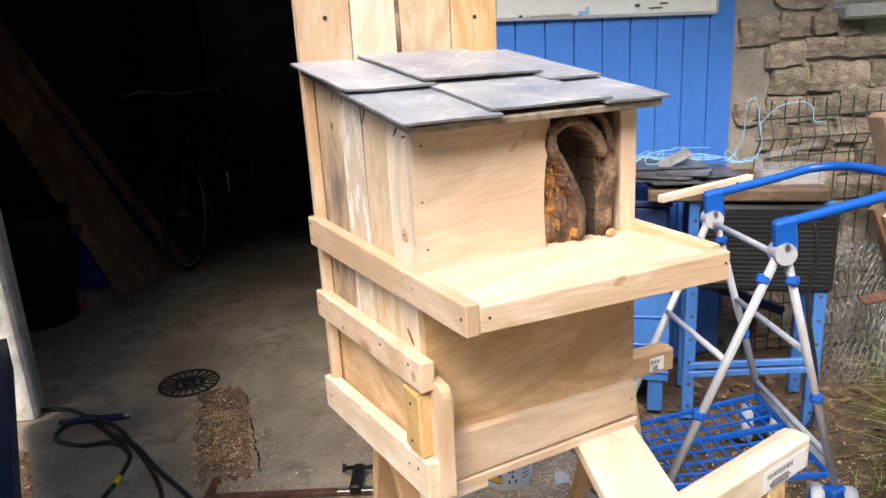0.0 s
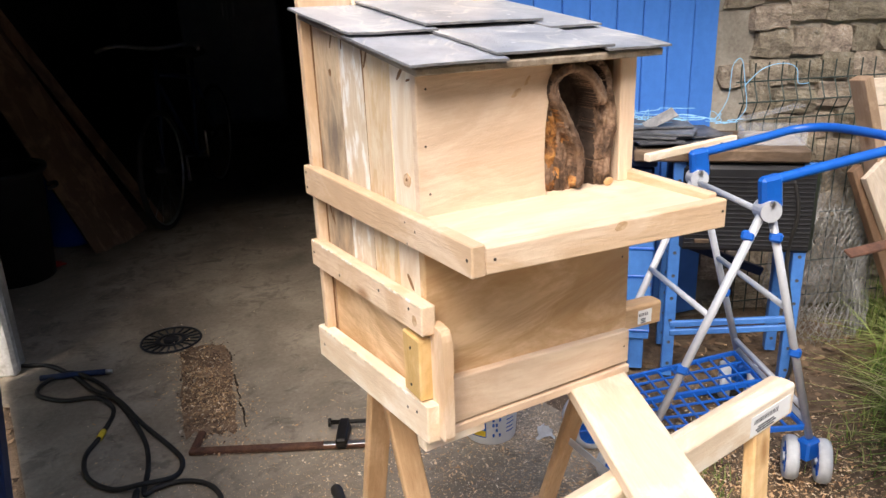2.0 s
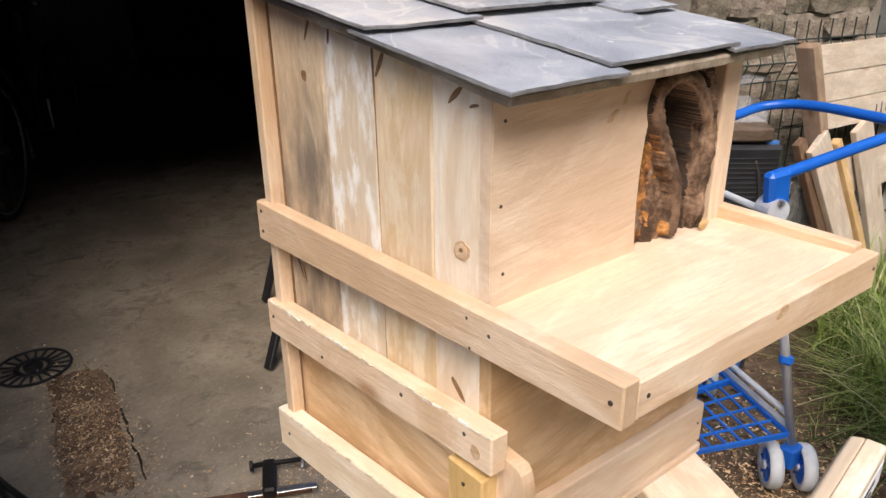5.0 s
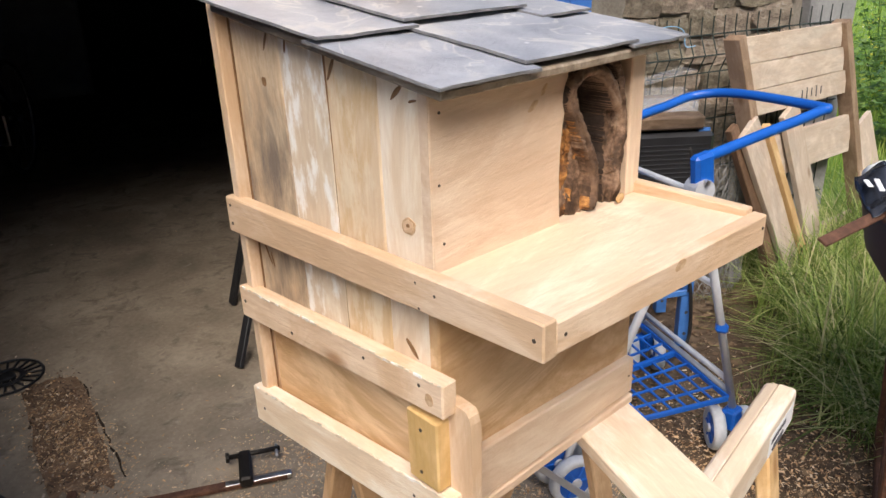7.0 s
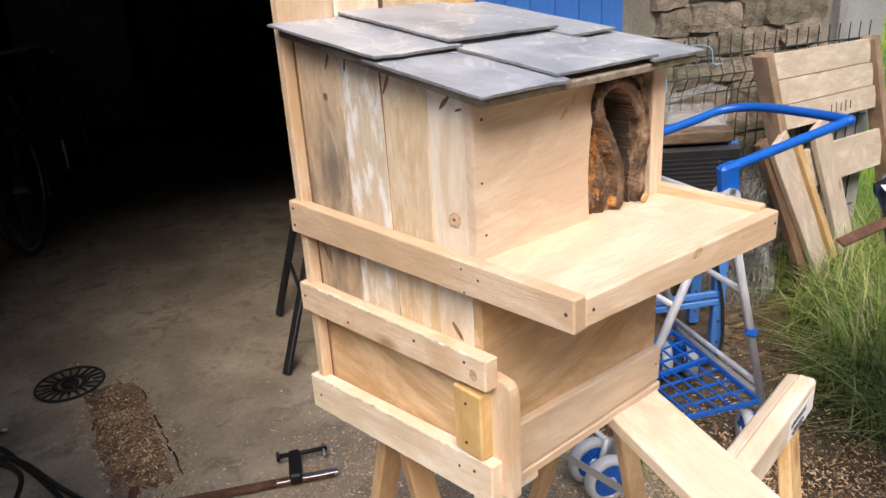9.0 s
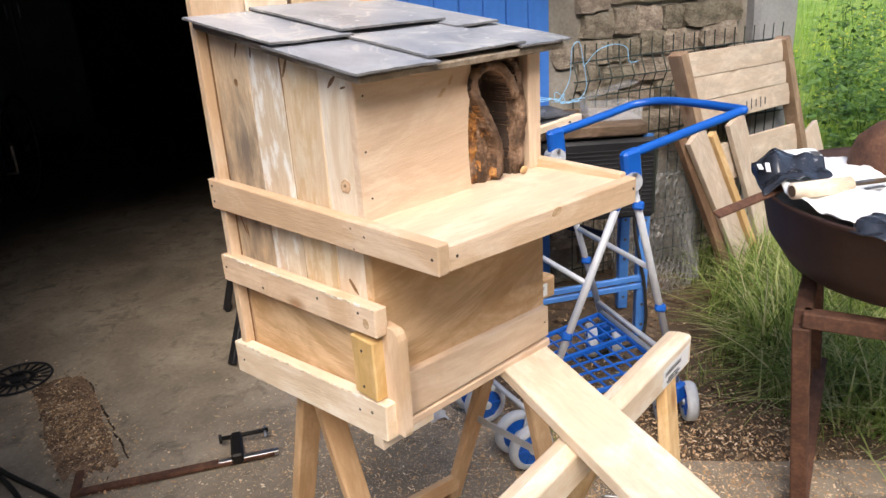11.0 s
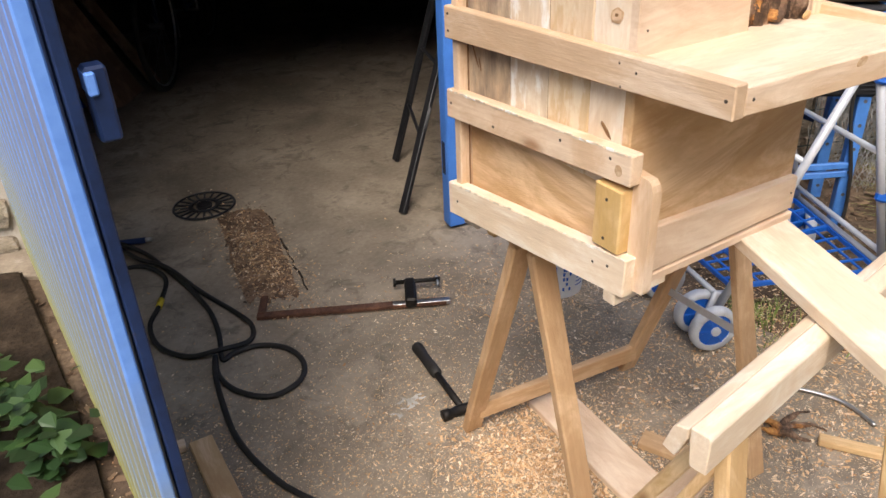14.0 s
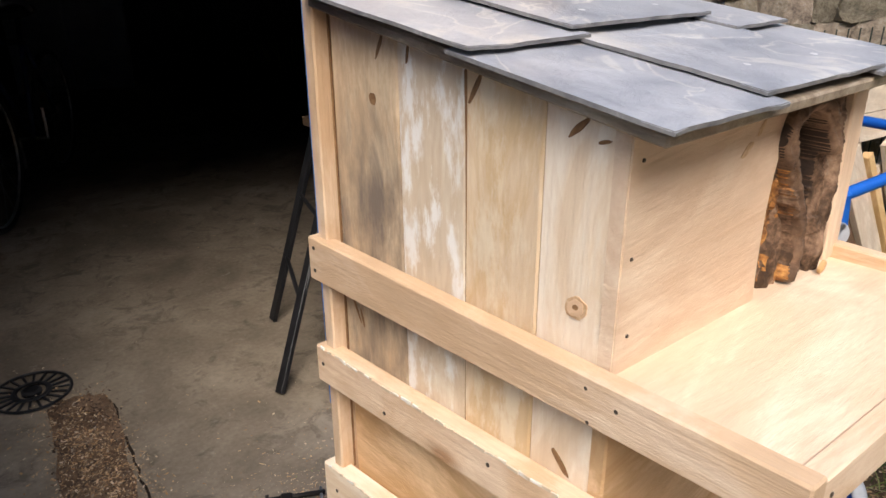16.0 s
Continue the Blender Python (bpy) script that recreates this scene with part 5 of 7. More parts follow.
        w = part("wheel", lathe([(0.10 * r, -0.014), (0.72 * r, -0.010), (0.72 * r, 0.010), (0.10 * r, 0.014)], 26), BLUE_PLASTIC, t, "blue plastic wheel", q, smooth=False)
        part("tyre", lathe([(0.72 * r, -0.014), (0.92 * r, -0.017), (r, -0.008), (r, 0.008), (0.92 * r, 0.017), (0.72 * r, 0.014), (0.72 * r, -0.014)], 30, caps=False), WHEEL_GREY, w, "pale grey tyre", q, smooth=True)
        part("hub_cap", lathe([(0.2 * r, -0.020), (0.2 * r, 0.020), (0, 0.020)], 14), WHEEL_GREY, w, "", q)
        for k in range(6):
            a = math.pi * k / 3
            part("rib", cuboid(0.5 * r, 0.006, 0.030, 0.001), BLUE_PLASTIC, w, "", q @ Euler((0, 0, a)).to_matrix().to_4x4() @ Matrix.Translation((0.45 * r, 0, 0)))
    ax = Vector((0.33, 0.944, 0.0))
    for c in (Vector((0.786, 0.450, 0.068)), Vector((0.862, 0.70, 0.068))):
        for k in (-1, 1):
            wheel(c + ax * 0.042 * k, ax, 0.066)
        part("caster_fork", tube_bm([c + Vector((0.0, 0, 0.0)), c + Vector((0.03, 0, 0.075)), c + Vector((0.06, 0.0, 0.06))], 0.010, 8), ALU, t, smooth=True)
    ax = Vector((0.70, -0.714, 0))
    for c in (Vector((1.243, 0.248, 0.062)), Vector((1.42, 0.64, 0.062))):
        for k in (-1, 1):
            wheel(c + ax * 0.040 * k, ax, 0.06)
        part("axle_block", cuboid(0.05, 0.04, 0.06, 0.006), BLUE_PLASTIC, t, "", Matrix.Translation(c + Vector((0, 0, 0.035))))


trolley()


# ---- garage doors ----
def leaf(name, hinge, free, height, z0, thick, board_w, inside, material, back_material, label):
    """A ledged door leaf of upright boards; inside: the side of the ledges."""
    h, f = Vector((*hinge, 0)), Vector((*free, 0))
    d = (f - h).normalized()
    n = Vector((-d.y, d.x, 0))
    if n.dot(Vector((*inside, 0))) < 0:
        n = -n
    t = thing(name, (*((h + f) / 2).to_2d(), 0), label, "door", "", "structure")
    count = round((f - h).length / board_w)
    w = (f - h).length / count
    for k in range(count):
        c = h + d * (k + 0.5) * w
        board("board", c + Vector((0, 0, z0)), c + Vector((0, 0, z0 + height)), w - 0.005, 0.020, material, t, d, bevel=0.002, wobble=0)
    for z in (z0 + 0.25, z0 + height - 0.3):
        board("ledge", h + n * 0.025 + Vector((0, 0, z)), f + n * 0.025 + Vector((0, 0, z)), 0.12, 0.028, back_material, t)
    return t, h, f, d, n, w


door_2, h, f, d, n, w = leaf("door_2", (1.80, 1.195), (0.566, 1.392), 2.10, 0.012, 0.045, 0.104, (0.3, 1), BLUE_DOOR, BLUE_DARK, "bright blue boarded garage door leaf with a white sign")
board("edge_post", f - d * 0.026 + n * 0.02 + Vector((0, 0, 0.012)), f - d * 0.026 + n * 0.02 + Vector((0, 0, 2.1)), 0.05, 0.05, BLUE_DOOR, door_2, d)
sign = thing("sign", tuple(h - n * 0.02 + d * 0.5 + Vector((0, 0, 1.3))), "white printed sign board fixed to the blue door", "sign")
SM = axis_frame(h + d * 0.085 - n * 0.020 + Vector((0, 0, 1.50)), h + d * 0.90 - n * 0.020 + Vector((0, 0, 1.52)), (0, 0, 1))
part("panel", cuboid(0.82, 0.006, 0.40, 0.003), PAPER, sign, "", SM)
for p0, p1 in (((-0.41, -0.2), (0.41, -0.2)), ((-0.41, 0.2), (0.41, 0.2)), ((-0.41, -0.2), (-0.41, 0.2)), ((0.41, -0.2), (0.41, 0.2))):
    a, b = SM @ Vector((p0[0], 0, p0[1])), SM @ Vector((p1[0], 0, p1[1]))
    board("sign_frame", a, b, 0.010, 0.012, ALU, sign, SM.to_3x3() @ Vector((0, 1, 0)), wobble=0)
tx = bpy.data.curves.new("lettering", "FONT")
tx.body, tx.size, tx.extrude = "Cesson Base de Loisirs", 0.017, 0.0004
tob = new("lettering", tx)
tx.materials.append(INK)
zaxis = -n
xaxis = -d
TM = Matrix((xaxis, Vector((0, 0, 1)), zaxis)).transposed().to_4x4()
TM.translation = h + d * 0.80 - n * 0.0245 + Vector((0, 0, 1.318))
me_t = bpy.data.meshes.new_from_object(tob)
bpy.data.objects.remove(tob)
me_t.materials.clear()
part("lettering", me_t, INK, sign, "", TM)
for k, (s, z, ww, hh, mat) in enumerate(((0.60, 1.325, 0.035, 0.012, TWINE), (0.585, 1.335, 0.012, 0.03, TWINE), (0.82, 1.322, 0.012, 0.016, INK), (0.40, 1.338, 0.018, 0.010, INK), (0.33, 1.327, 0.05, 0.006, INK), (0.30, 1.34, 0.03, 0.006, INK))):
    c = h + d * s - n * 0.0242 + Vector((0, 0, z))
    part("printed_mark", cuboid(ww, 0.0012, hh, 0), mat, sign, "", axis_frame(c - d * ww / 2, c + d * ww / 2, (0, 0.2 * (k % 2), 1)))

def stained_paint(name, blues, dirt, reach):
    """Blue paint with yellow-green algae and dirt creeping up from the ground."""
    m, nn, l, b = shader(name, 0.8, 0, 0.12)
    tc, mp = coords(nn, l, (1, 1, 1))
    big, small = noise_node(nn, l, mp.outputs[0], 4.0, 5), noise_node(nn, l, mp.outputs[0], 55, 4)
    r0 = ramp(nn, blues)
    l.new(mathn(nn, l, "ADD", mathn(nn, l, "MULTIPLY", big.outputs[0], 0.7), mathn(nn, l, "MULTIPLY", small.outputs[0], 0.3)), r0.inputs[0])
    sep = nn.new("ShaderNodeSeparateXYZ")
    l.new(tc.outputs["Object"], sep.inputs[0])
    low = nn.new("ShaderNodeMapRange")
    low.inputs[1].default_value, low.inputs[2].default_value = reach, -0.86
    l.new(mathn(nn, l, "ADD", sep.outputs[0], mathn(nn, l, "MULTIPLY", mathn(nn, l, "SUBTRACT", big.outputs[0], 0.5), 1.1)), low.inputs[0])
    l.new(mixc(nn, l, mathn(nn, l, "MULTIPLY", low.outputs[0], 1.0), r0.outputs[0], dirt), b.inputs["Base Color"])
    bump(nn, l, small.outputs[0], b, 0.3, 0.001)
    return m


BLUE_LEAF = stained_paint("sun_bleached_blue_paint", [(0.30, (0.045, 0.12, 0.46)), (0.5, (0.075, 0.18, 0.58)), (0.70, (0.12, 0.26, 0.66))], (0.34, 0.31, 0.09), 0.85)
BEAD = stained_paint("chalky_blue_bead", [(0.3, (0.10, 0.23, 0.62)), (0.6, (0.17, 0.34, 0.76)), (0.75, (0.33, 0.45, 0.70))], (0.34, 0.36, 0.20), -0.1)
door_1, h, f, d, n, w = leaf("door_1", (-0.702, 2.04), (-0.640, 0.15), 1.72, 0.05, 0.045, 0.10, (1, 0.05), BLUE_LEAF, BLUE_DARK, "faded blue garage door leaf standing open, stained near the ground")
for k in range(int((f - h).length / 0.09)):
    c = h + d * (k + 0.5) * 0.09 - n * 0.0098
    board("bead", c + Vector((0, 0, 0.055)), c + Vector((0, 0, 1.765)), 0.006, 0.0022, BEAD, door_1, d, bevel=0.0008, wobble=0)
board("edge_strip", f - n * 0.002 + d * 0.004 + Vector((0, 0, 0.045)), f - n * 0.002 + d * 0.004 + Vector((0, 0, 1.765)), 0.016, 0.008, BEAD, door_1, n, "pale blue edge strip")
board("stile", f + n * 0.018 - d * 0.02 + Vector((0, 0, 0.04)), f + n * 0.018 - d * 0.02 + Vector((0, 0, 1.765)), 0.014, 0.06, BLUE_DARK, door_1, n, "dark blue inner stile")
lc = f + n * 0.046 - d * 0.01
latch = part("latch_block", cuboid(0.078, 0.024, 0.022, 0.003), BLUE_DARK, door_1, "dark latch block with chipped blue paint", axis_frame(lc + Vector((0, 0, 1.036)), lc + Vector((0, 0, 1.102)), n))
part("paint_chip", cuboid(0.024, 0.033, 0.010, 0.002), BEAD, latch, "", axis_frame(lc - n * 0.0065 + Vector((0, 0, 1.080)), lc - n * 0.0065 + Vector((0, 0, 1.104)), n))


# ---- workbench with its clutter ----
BF = Vector((0.767, -0.642, 0))
BN = Vector((-0.642, -0.767, 0))
b0 = Vector((1.60, 0.63, 0))


def bp(a, c, z):
    """On the bench: a to its left along the front, c towards the wall."""
    return b0 - BF * a - BN * c + Vector((0, 0, z))


bench = thing("workbench", tuple(bp(0.25, 0.15, 0)), "old workbench with a thick wooden top and blue steel legs", "workbench")
board("bench_top", bp(-0.02, 0.14, 0.775), bp(0.50, 0.14, 0.775), 0.30, 0.04, OLDWOOD, bench, BN, "thick weathered wooden top", wobble=0.006, bevel=0.006)
for a, c in ((-0.025, 0.012), (0.355, 0.012), (-0.025, 0.25), (0.355, 0.25)):
    p, q = bp(a, c, 0.0), bp(a, c, 0.755)
    board("leg", p, q, 0.034, 0.006, BLUE_METAL, bench, BF, wobble=0, bevel=0.001)
    board("leg_flange", p - BF * 0.017 - BN * 0.018, q - BF * 0.017 - BN * 0.018, 0.038, 0.005, BLUE_METAL, bench, BN, wobble=0, bevel=0.001)
    for k in range(9):
        hole = p.lerp(q, (k + 0.6) / 9.4) + BN * 0.0034
        part("bolt_hole", lathe([(0.006, 0), (0.006, 0.0008), (0, 0.0008)], 10), INK, bench, "", Matrix.Translation(hole) @ BN.to_track_quat("Z", "Y").to_matrix().to_4x4())
for z in (0.185, 0.215):
    board("lower_rail", bp(-0.02, 0.010, z + 0.02), bp(0.355, 0.010, z - 0.02), 0.020, 0.016, BLUE_METAL, bench, wobble=0)
board("brace", bp(0.03, 0.26, 0.30), bp(0.36, 0.26, 0.42), 0.03, 0.02, BLUE_DARK, bench, wobble=0)

locker = thing("black_case", tuple(bp(0.16, 0.15, 0.46)), "black case with a woven mesh front under the bench top", "case")
CM = axis_frame(bp(0.345, 0.108, 0.605), bp(-0.055, 0.108, 0.605), (0, 0, 1))
part("body", cuboid(0.40, 0.225, 0.28, 0.012), BLACK, locker, "", CM)
for k in range(16):
    z = 0.49 + 0.0145 * k
    part("mesh_bar", tube_bm([bp(0.33, -0.005, z), bp(-0.04, -0.005, z)], 0.0024, 6), BLACK, locker)
part("badge", cuboid(0.045, 0.004, 0.014, 0.002), OLDWOOD, locker, "small tarnished badge", axis_frame(bp(0.30, -0.008, 0.50), bp(0.255, -0.008, 0.50), (0, 0, 1)))

crate = thing("blue_crate", (1.24, 1.03, 0), "blue plastic crate with handle slots on the soil", "crate")
KM = axis_frame(bp(0.70, 0.14, 0.30), bp(0.42, 0.14, 0.30), (0, 0, 1))
for dx, dy, lx, ly in ((0, -0.10, 0.28, 0.006), (0, 0.10, 0.28, 0.006), (-0.137, 0, 0.006, 0.194), (0.137, 0, 0.006, 0.194)):
    part("crate_wall", cuboid(lx, ly, 0.36, 0.002), BLUE_METAL, crate, "", KM @ Matrix.Translation((dx, dy, 0)))
part("crate_base", cuboid(0.27, 0.19, 0.01, 0.002), BLUE_METAL, crate, "", KM @ Matrix.Translation((0, 0, -0.175)))
for k in range(4):
    part("crate_rib", cuboid(0.285, 0.212, 0.012, 0.003), BLUE_PLASTIC, crate, "", KM @ Matrix.Translation((0, 0, -0.15 + 0.10 * k)))
for k in range(3):
    part("crate_foot", cuboid(0.05, 0.19, 0.13, 0.004), BLUE_METAL, crate, "", KM @ Matrix.Translation((-0.1 + 0.1 * k, 0, -0.235)))
box2 = thing("navy_box", (1.24, 1.03, 0.48), "dark blue plastic box standing on the crate", "box")
part("body", cuboid(0.26, 0.20, 0.24, 0.010), BLUE_DARK, box2, "", axis_frame(bp(0.69, 0.15, 0.605), bp(0.43, 0.15, 0.605), (0, 0, 1)))
part("lid", cuboid(0.275, 0.21, 0.02, 0.004), BLUE_DARK, box2, "", axis_frame(bp(0.697, 0.15, 0.735), bp(0.423, 0.15, 0.735), (0, 0, 1)))

# loose slates stacked on the bench
LOOSE = mottled("old_black_slate", [(0.32, (0.035, 0.037, 0.042)), (0.5, (0.085, 0.088, 0.096)), (0.66, (0.19, 0.19, 0.195)), (0.74, (0.40, 0.39, 0.37))], 14, 0.4, fine=90, relief=0.002, per_object=0.6)
r = random.Random(11)
for k in range(9):
    a, c = r.uniform(0.32, 0.50), r.uniform(0.08, 0.20)
    z = 0.797 + 0.0058 * k
    s = thing("loose_slate", tuple(bp(a, c, z)), "grey roofing slate on the bench pile", "slate", "slates on the bench")
    ang = r.uniform(-0.35, 0.35)
    pts = [(-0.13, -0.09), (-0.02, -0.095), (0.12, -0.088), (0.128, 0.0), (0.12, 0.09), (0.0, 0.094), (-0.125, 0.088), (-0.132, 0.0)]
    bm = prism([(x + r.uniform(-0.006, 0.006), y + r.uniform(-0.006, 0.006)) for x, y in pts], 0, 0.005, 0.001)
    part("sheet", bm, LOOSE, s, "", Matrix.Translation(bp(a, c, z)) @ Euler((r.uniform(-0.02, 0.02), r.uniform(-0.02, 0.02), ang - 0.70)).to_matrix().to_4x4())
s = thing("loose_slate", tuple(bp(0.42, 0.12, 0.85)), "small slate propped upright on the bench pile", "slate", "slates on the bench")
part("sheet", prism([(-0.05, -0.018), (0.055, -0.018), (0.05, 0.018), (-0.055, 0.016)], 0, 0.004, 0.001), LOOSE, s, "", Matrix.Translation(bp(0.42, 0.10, 0.868)) @ Euler((0.9, -0.45, -0.5)).to_matrix().to_4x4())
batten = thing("batten", tuple(bp(0.4, 0.0, 0.8)), "pale pine batten lying on the bench edge", "batten")
board("stick", (1.112, 0.783, 0.812), (1.506, 0.817, 0.812), 0.022, 0.022, PINE_WHITE, batten)

tw = thing("twine", tuple(bp(0.25, 0.12, 0.86)), "tangle of light blue baling twine on the bench", "twine")
r = random.Random(23)
for k in range(7):
    p = bp(r.uniform(0.2, 0.42), r.uniform(0.1, 0.2), 0.856)
    pts = [p]
    for j in range(9):
        p = p + BF * r.uniform(-0.075, 0.075) + Vector((0, 0, r.uniform(-0.05, 0.06) if k < 3 else r.uniform(-0.004, 0.006)))
        p.z = max(0.852, min(p.z, 1.03))
        pts.append(p.copy())
    part("strand", tube_bm(smooth_path(pts, 6), 0.0013, 5), TWINE, tw)
part("strand", tube_bm(smooth_path([bp(0.25, 0.14, 0.855), bp(0.215, 0.13, 0.93), bp(0.21, 0.12, 1.03), bp(0.185, 0.12, 1.05), bp(0.17, 0.12, 0.98), bp(0.16, 0.12, 0.90), bp(0.19, 0.12, 0.856)], 8), 0.0014, 5), TWINE, tw)
part("strand", tube_bm(smooth_path([bp(0.17, 0.12, 0.97), bp(0.12, 0.13, 1.02), bp(0.06, 0.14, 1.035), bp(0.02, 0.14, 1.02), bp(0.01, 0.14, 0.975), bp(-0.02, 0.14, 0.975)], 8), 0.0014, 5), TWINE, tw)


def clear_plastic():
    m, nn, l, b = shader("clear_plastic", 0.15, 0, 0.6)
    b.inputs["Base Color"].default_value = (0.80, 0.83, 0.86, 1)
    tc, mp = coords(nn, l, (1, 1, 1))
    nz = noise_node(nn, l, mp.outputs[0], 30, 4)
    bump(nn, l, nz.outputs[0], b, 0.6, 0.004)
    clear = nn.new("ShaderNodeBsdfTransparent")
    mx = nn.new("ShaderNodeMixShader")
    mx.inputs[0].default_value = 0.13
    l.new(clear.outputs[0], mx.inputs[1])
    l.new(b.outputs[0], mx.inputs[2])
    l.new(mx.outputs[0], nn["Material Output"].inputs[0])
    return m


PLASTIC = clear_plastic()
tray_box = thing("plastic_box", tuple(bp(0.1, 0.13, 0.797)), "clear plastic box with its lid standing open", "box")
PM = axis_frame((1.551, 0.830, 0.8185), (1.689, 0.714, 0.8185), (0, 0, 1))
for dx, dy, dz, lx, ly, lz in ((0, -0.07, 0, 0.18, 0.003, 0.044), (0, 0.07, 0, 0.18, 0.003, 0.044), (-0.0885, 0, 0, 0.003, 0.137, 0.044), (0.0885, 0, 0, 0.003, 0.137, 0.044), (0, 0, -0.0205, 0.174, 0.137, 0.003)):
    part("wall", cuboid(lx, ly, lz, 0.0008), PLASTIC, tray_box, "", PM @ Matrix.Translation((dx, dy, dz)))
part("lid", cuboid(0.20, 0.13, 0.004, 0.001), PLASTIC, tray_box, "clear open lid", PM @ Matrix.Translation((-0.01, 0.03, 0.062)) @ Euler((-0.12, -0.26, 0)).to_matrix().to_4x4())
cab = tube_bm(smooth_path([bp(0.02, 0.0, 0.70), bp(0.0, -0.01, 0.60), bp(0.015, 0.0, 0.45), bp(-0.01, -0.005, 0.30), bp(-0.03, -0.01, 0.18), bp(-0.02, -0.03, 0.03), bp(0.1, -0.08, 0.0), bp(0.3, -0.10, 0.0)], 8), 0.006, 8)
solid("power_cable", cab, RUBBER, "black cable hanging down the bench leg", "cable", smooth=True)


# ---- pallet and planks against the fence ----
PALLET_BROWN = wood("brown_pallet_bearer", (0.40, 0.28, 0.19), (0.28, 0.19, 0.125))
pal = thing("pallet", (2.6, 0.70, 0), "weathered wooden pallet leaning against the fence", "pallet")
TL, TR, DN = Vector((2.025, 0.770, 0.95)), Vector((2.750, 0.718, 0.925)), Vector((0.30, -0.105, -0.92)).normalized()
AC = (TR - TL).normalized()
FW = DN.cross(AC).normalized()
if FW.y > 0:
    FW = -FW
for s in (0.0, 1.0):
    p = TL.lerp(TR, s)
    board("side_bearer", p + FW * 0.004 - DN * 0.006, p + FW * 0.004 + DN * 1.04, 0.062, 0.042, PALLET_BROWN, pal, FW)
for k0, k1 in ((0.0, 0.095), (0.10, 0.195), (0.20, 0.295), (0.40, 0.56), (0.86, 0.96)):
    c = DN * (k0 + k1) / 2 + FW * 0.006
    board("slat", TL + c + AC * 0.022, TR + c - AC * 0.022, k1 - k0 - 0.004, 0.02, PALLET, pal, DN)
for k in range(5):
    c = TL + AC * (0.36 + 0.035 * k) + DN * 0.255 + FW * 0.0175
    part("pencil_mark", cuboid(0.004, 0.002, 0.03 + 0.012 * (k % 2), 0), INK, pal, "", axis_frame(c - AC * 0.008, c + AC * 0.008, DN))
for name, p0, p1, ww, th, mat, lab in (("leaning_plank", (2.06, 0.70, 0.655), (2.41, 0.59, -0.01), 0.12, 0.022, PALLET, "grey-brown plank leaning on the pallet"),
                                       ("leaning_plank", (2.155, 0.685, 0.64), (2.475, 0.575, -0.01), 0.035, 0.03, HORSE, "yellowish lath leaning on the pallet"),
                                       ("leaning_plank", (2.35, 0.695, 0.665), (2.60, 0.59, -0.01), 0.125, 0.022, PALLET, "pale plank leaning on the pallet"),
                                       ("leaning_plank", (2.00, 0.73, 0.66), (2.28, 0.61, -0.01), 0.05, 0.025, DARKBOARD, "narrow dark plank leaning on the pallet"),
                                       ("leaning_plank", (2.98, 0.66, 0.50), (3.14, 0.56, -0.01), 0.19, 0.02, PALLET, "broken notched board leaning on the fence")):
    t = thing(name, ((p0[0] + p1[0]) / 2, (p0[1] + p1[1]) / 2, 0), lab, "plank", "leaning planks")
    board("board", p0, p1, ww, th, mat, t, (1, 0.05, 0.35), wobble=0.003)


# ---- wire fence and roll of netting ----
fence = thing("wire_fence", tuple(wl(3.3, -0.09, 0)), "dark green welded wire fence panel before the stone wall", "fence")




zs = [0.0, 0.2, 0.4, 0.6, 0.78, 0.85, 0.92, 0.985]
for k in range(21):
    s = 2.70 + 0.0525 * k
    pts = [wl(s, -0.035 - (0.035 if z == 0.85 else 0.0), z) for z in zs]
    part("upright_wire", tube_bm(pts, 0.0026, 5), FENCE_GREEN, fence)
for z in (0.05, 0.2, 0.4, 0.6, 0.78, 0.92):
    part("cross_wire", tube_bm([wl(2.68, -0.040, z), wl(3.79, -0.040, z)], 0.003, 5), FENCE_GREEN, fence)
part("cross_wire", tube_bm([wl(2.68, -0.073, 0.85), wl(3.79, -0.073, 0.85)], 0.003, 5), FENCE_GREEN, fence)


def netting():
    """Crumpled chicken wire: hexagons along a folded roll."""
    bm = bmesh.new()
    r = random.Random(3)

    def surf(u, v, layer):
        a = u * 1.9 + layer * 0.9
        s = 2.98 + 0.20 * math.sin(a * 1.3 + layer) * (0.8 + 0.2 * layer / 3) + 0.05 * noise.noise(Vector((u * 2, v * 3, layer)))
        dd = -0.24 + 0.10 * math.cos(a * 1.3 + layer) + 0.05 * noise.noise(Vector((u * 2.5, v * 4, layer + 5)))
        return wl(s, dd, 0.0 + 0.56 * v * (1 - 0.08 * layer) + 0.03 * noise.noise(Vector((u * 3, v * 3, layer + 9))))
    cols_n, rows_n = 52, 17
    for layer in range(3):
        for i in range(cols_n):
            for j in range(rows_n):
                off = 0.5 * (j % 2)
                u, v = (i + off) / cols_n * 3.6, j / rows_n
                a = surf(u, v, layer)
                b = surf(u, v + 0.32 / rows_n, layer)
                c = surf(u + 0.5 / cols_n * 3.6, v + 1.0 / rows_n, layer)
                e = surf(u - 0.5 / cols_n * 3.6, v + 1.0 / rows_n, layer)
                for p, q in ((a, b), (b, c), (b, e)):
                    tube_bm([p, q], 0.0007, 3, False, bm)
    me = mesh_of(bm, "chicken_wire")
    me.materials.append(WIRE)
    ob = new("chicken_wire", me)
    WORLD[ob] = Matrix()
    return tagged(ob, "crumpled roll of grey galvanised chicken wire by the wall", "wire netting", "", "stuff")


netting()


# ---- brazier ----
C0 = Vector((1.052, -0.213, 0))
TILT_OUT = Vector((-0.115, 0.006, 0))
E1, E2 = Vector((0.33, -0.944, 0)), Vector((0.944, 0.33, 0))
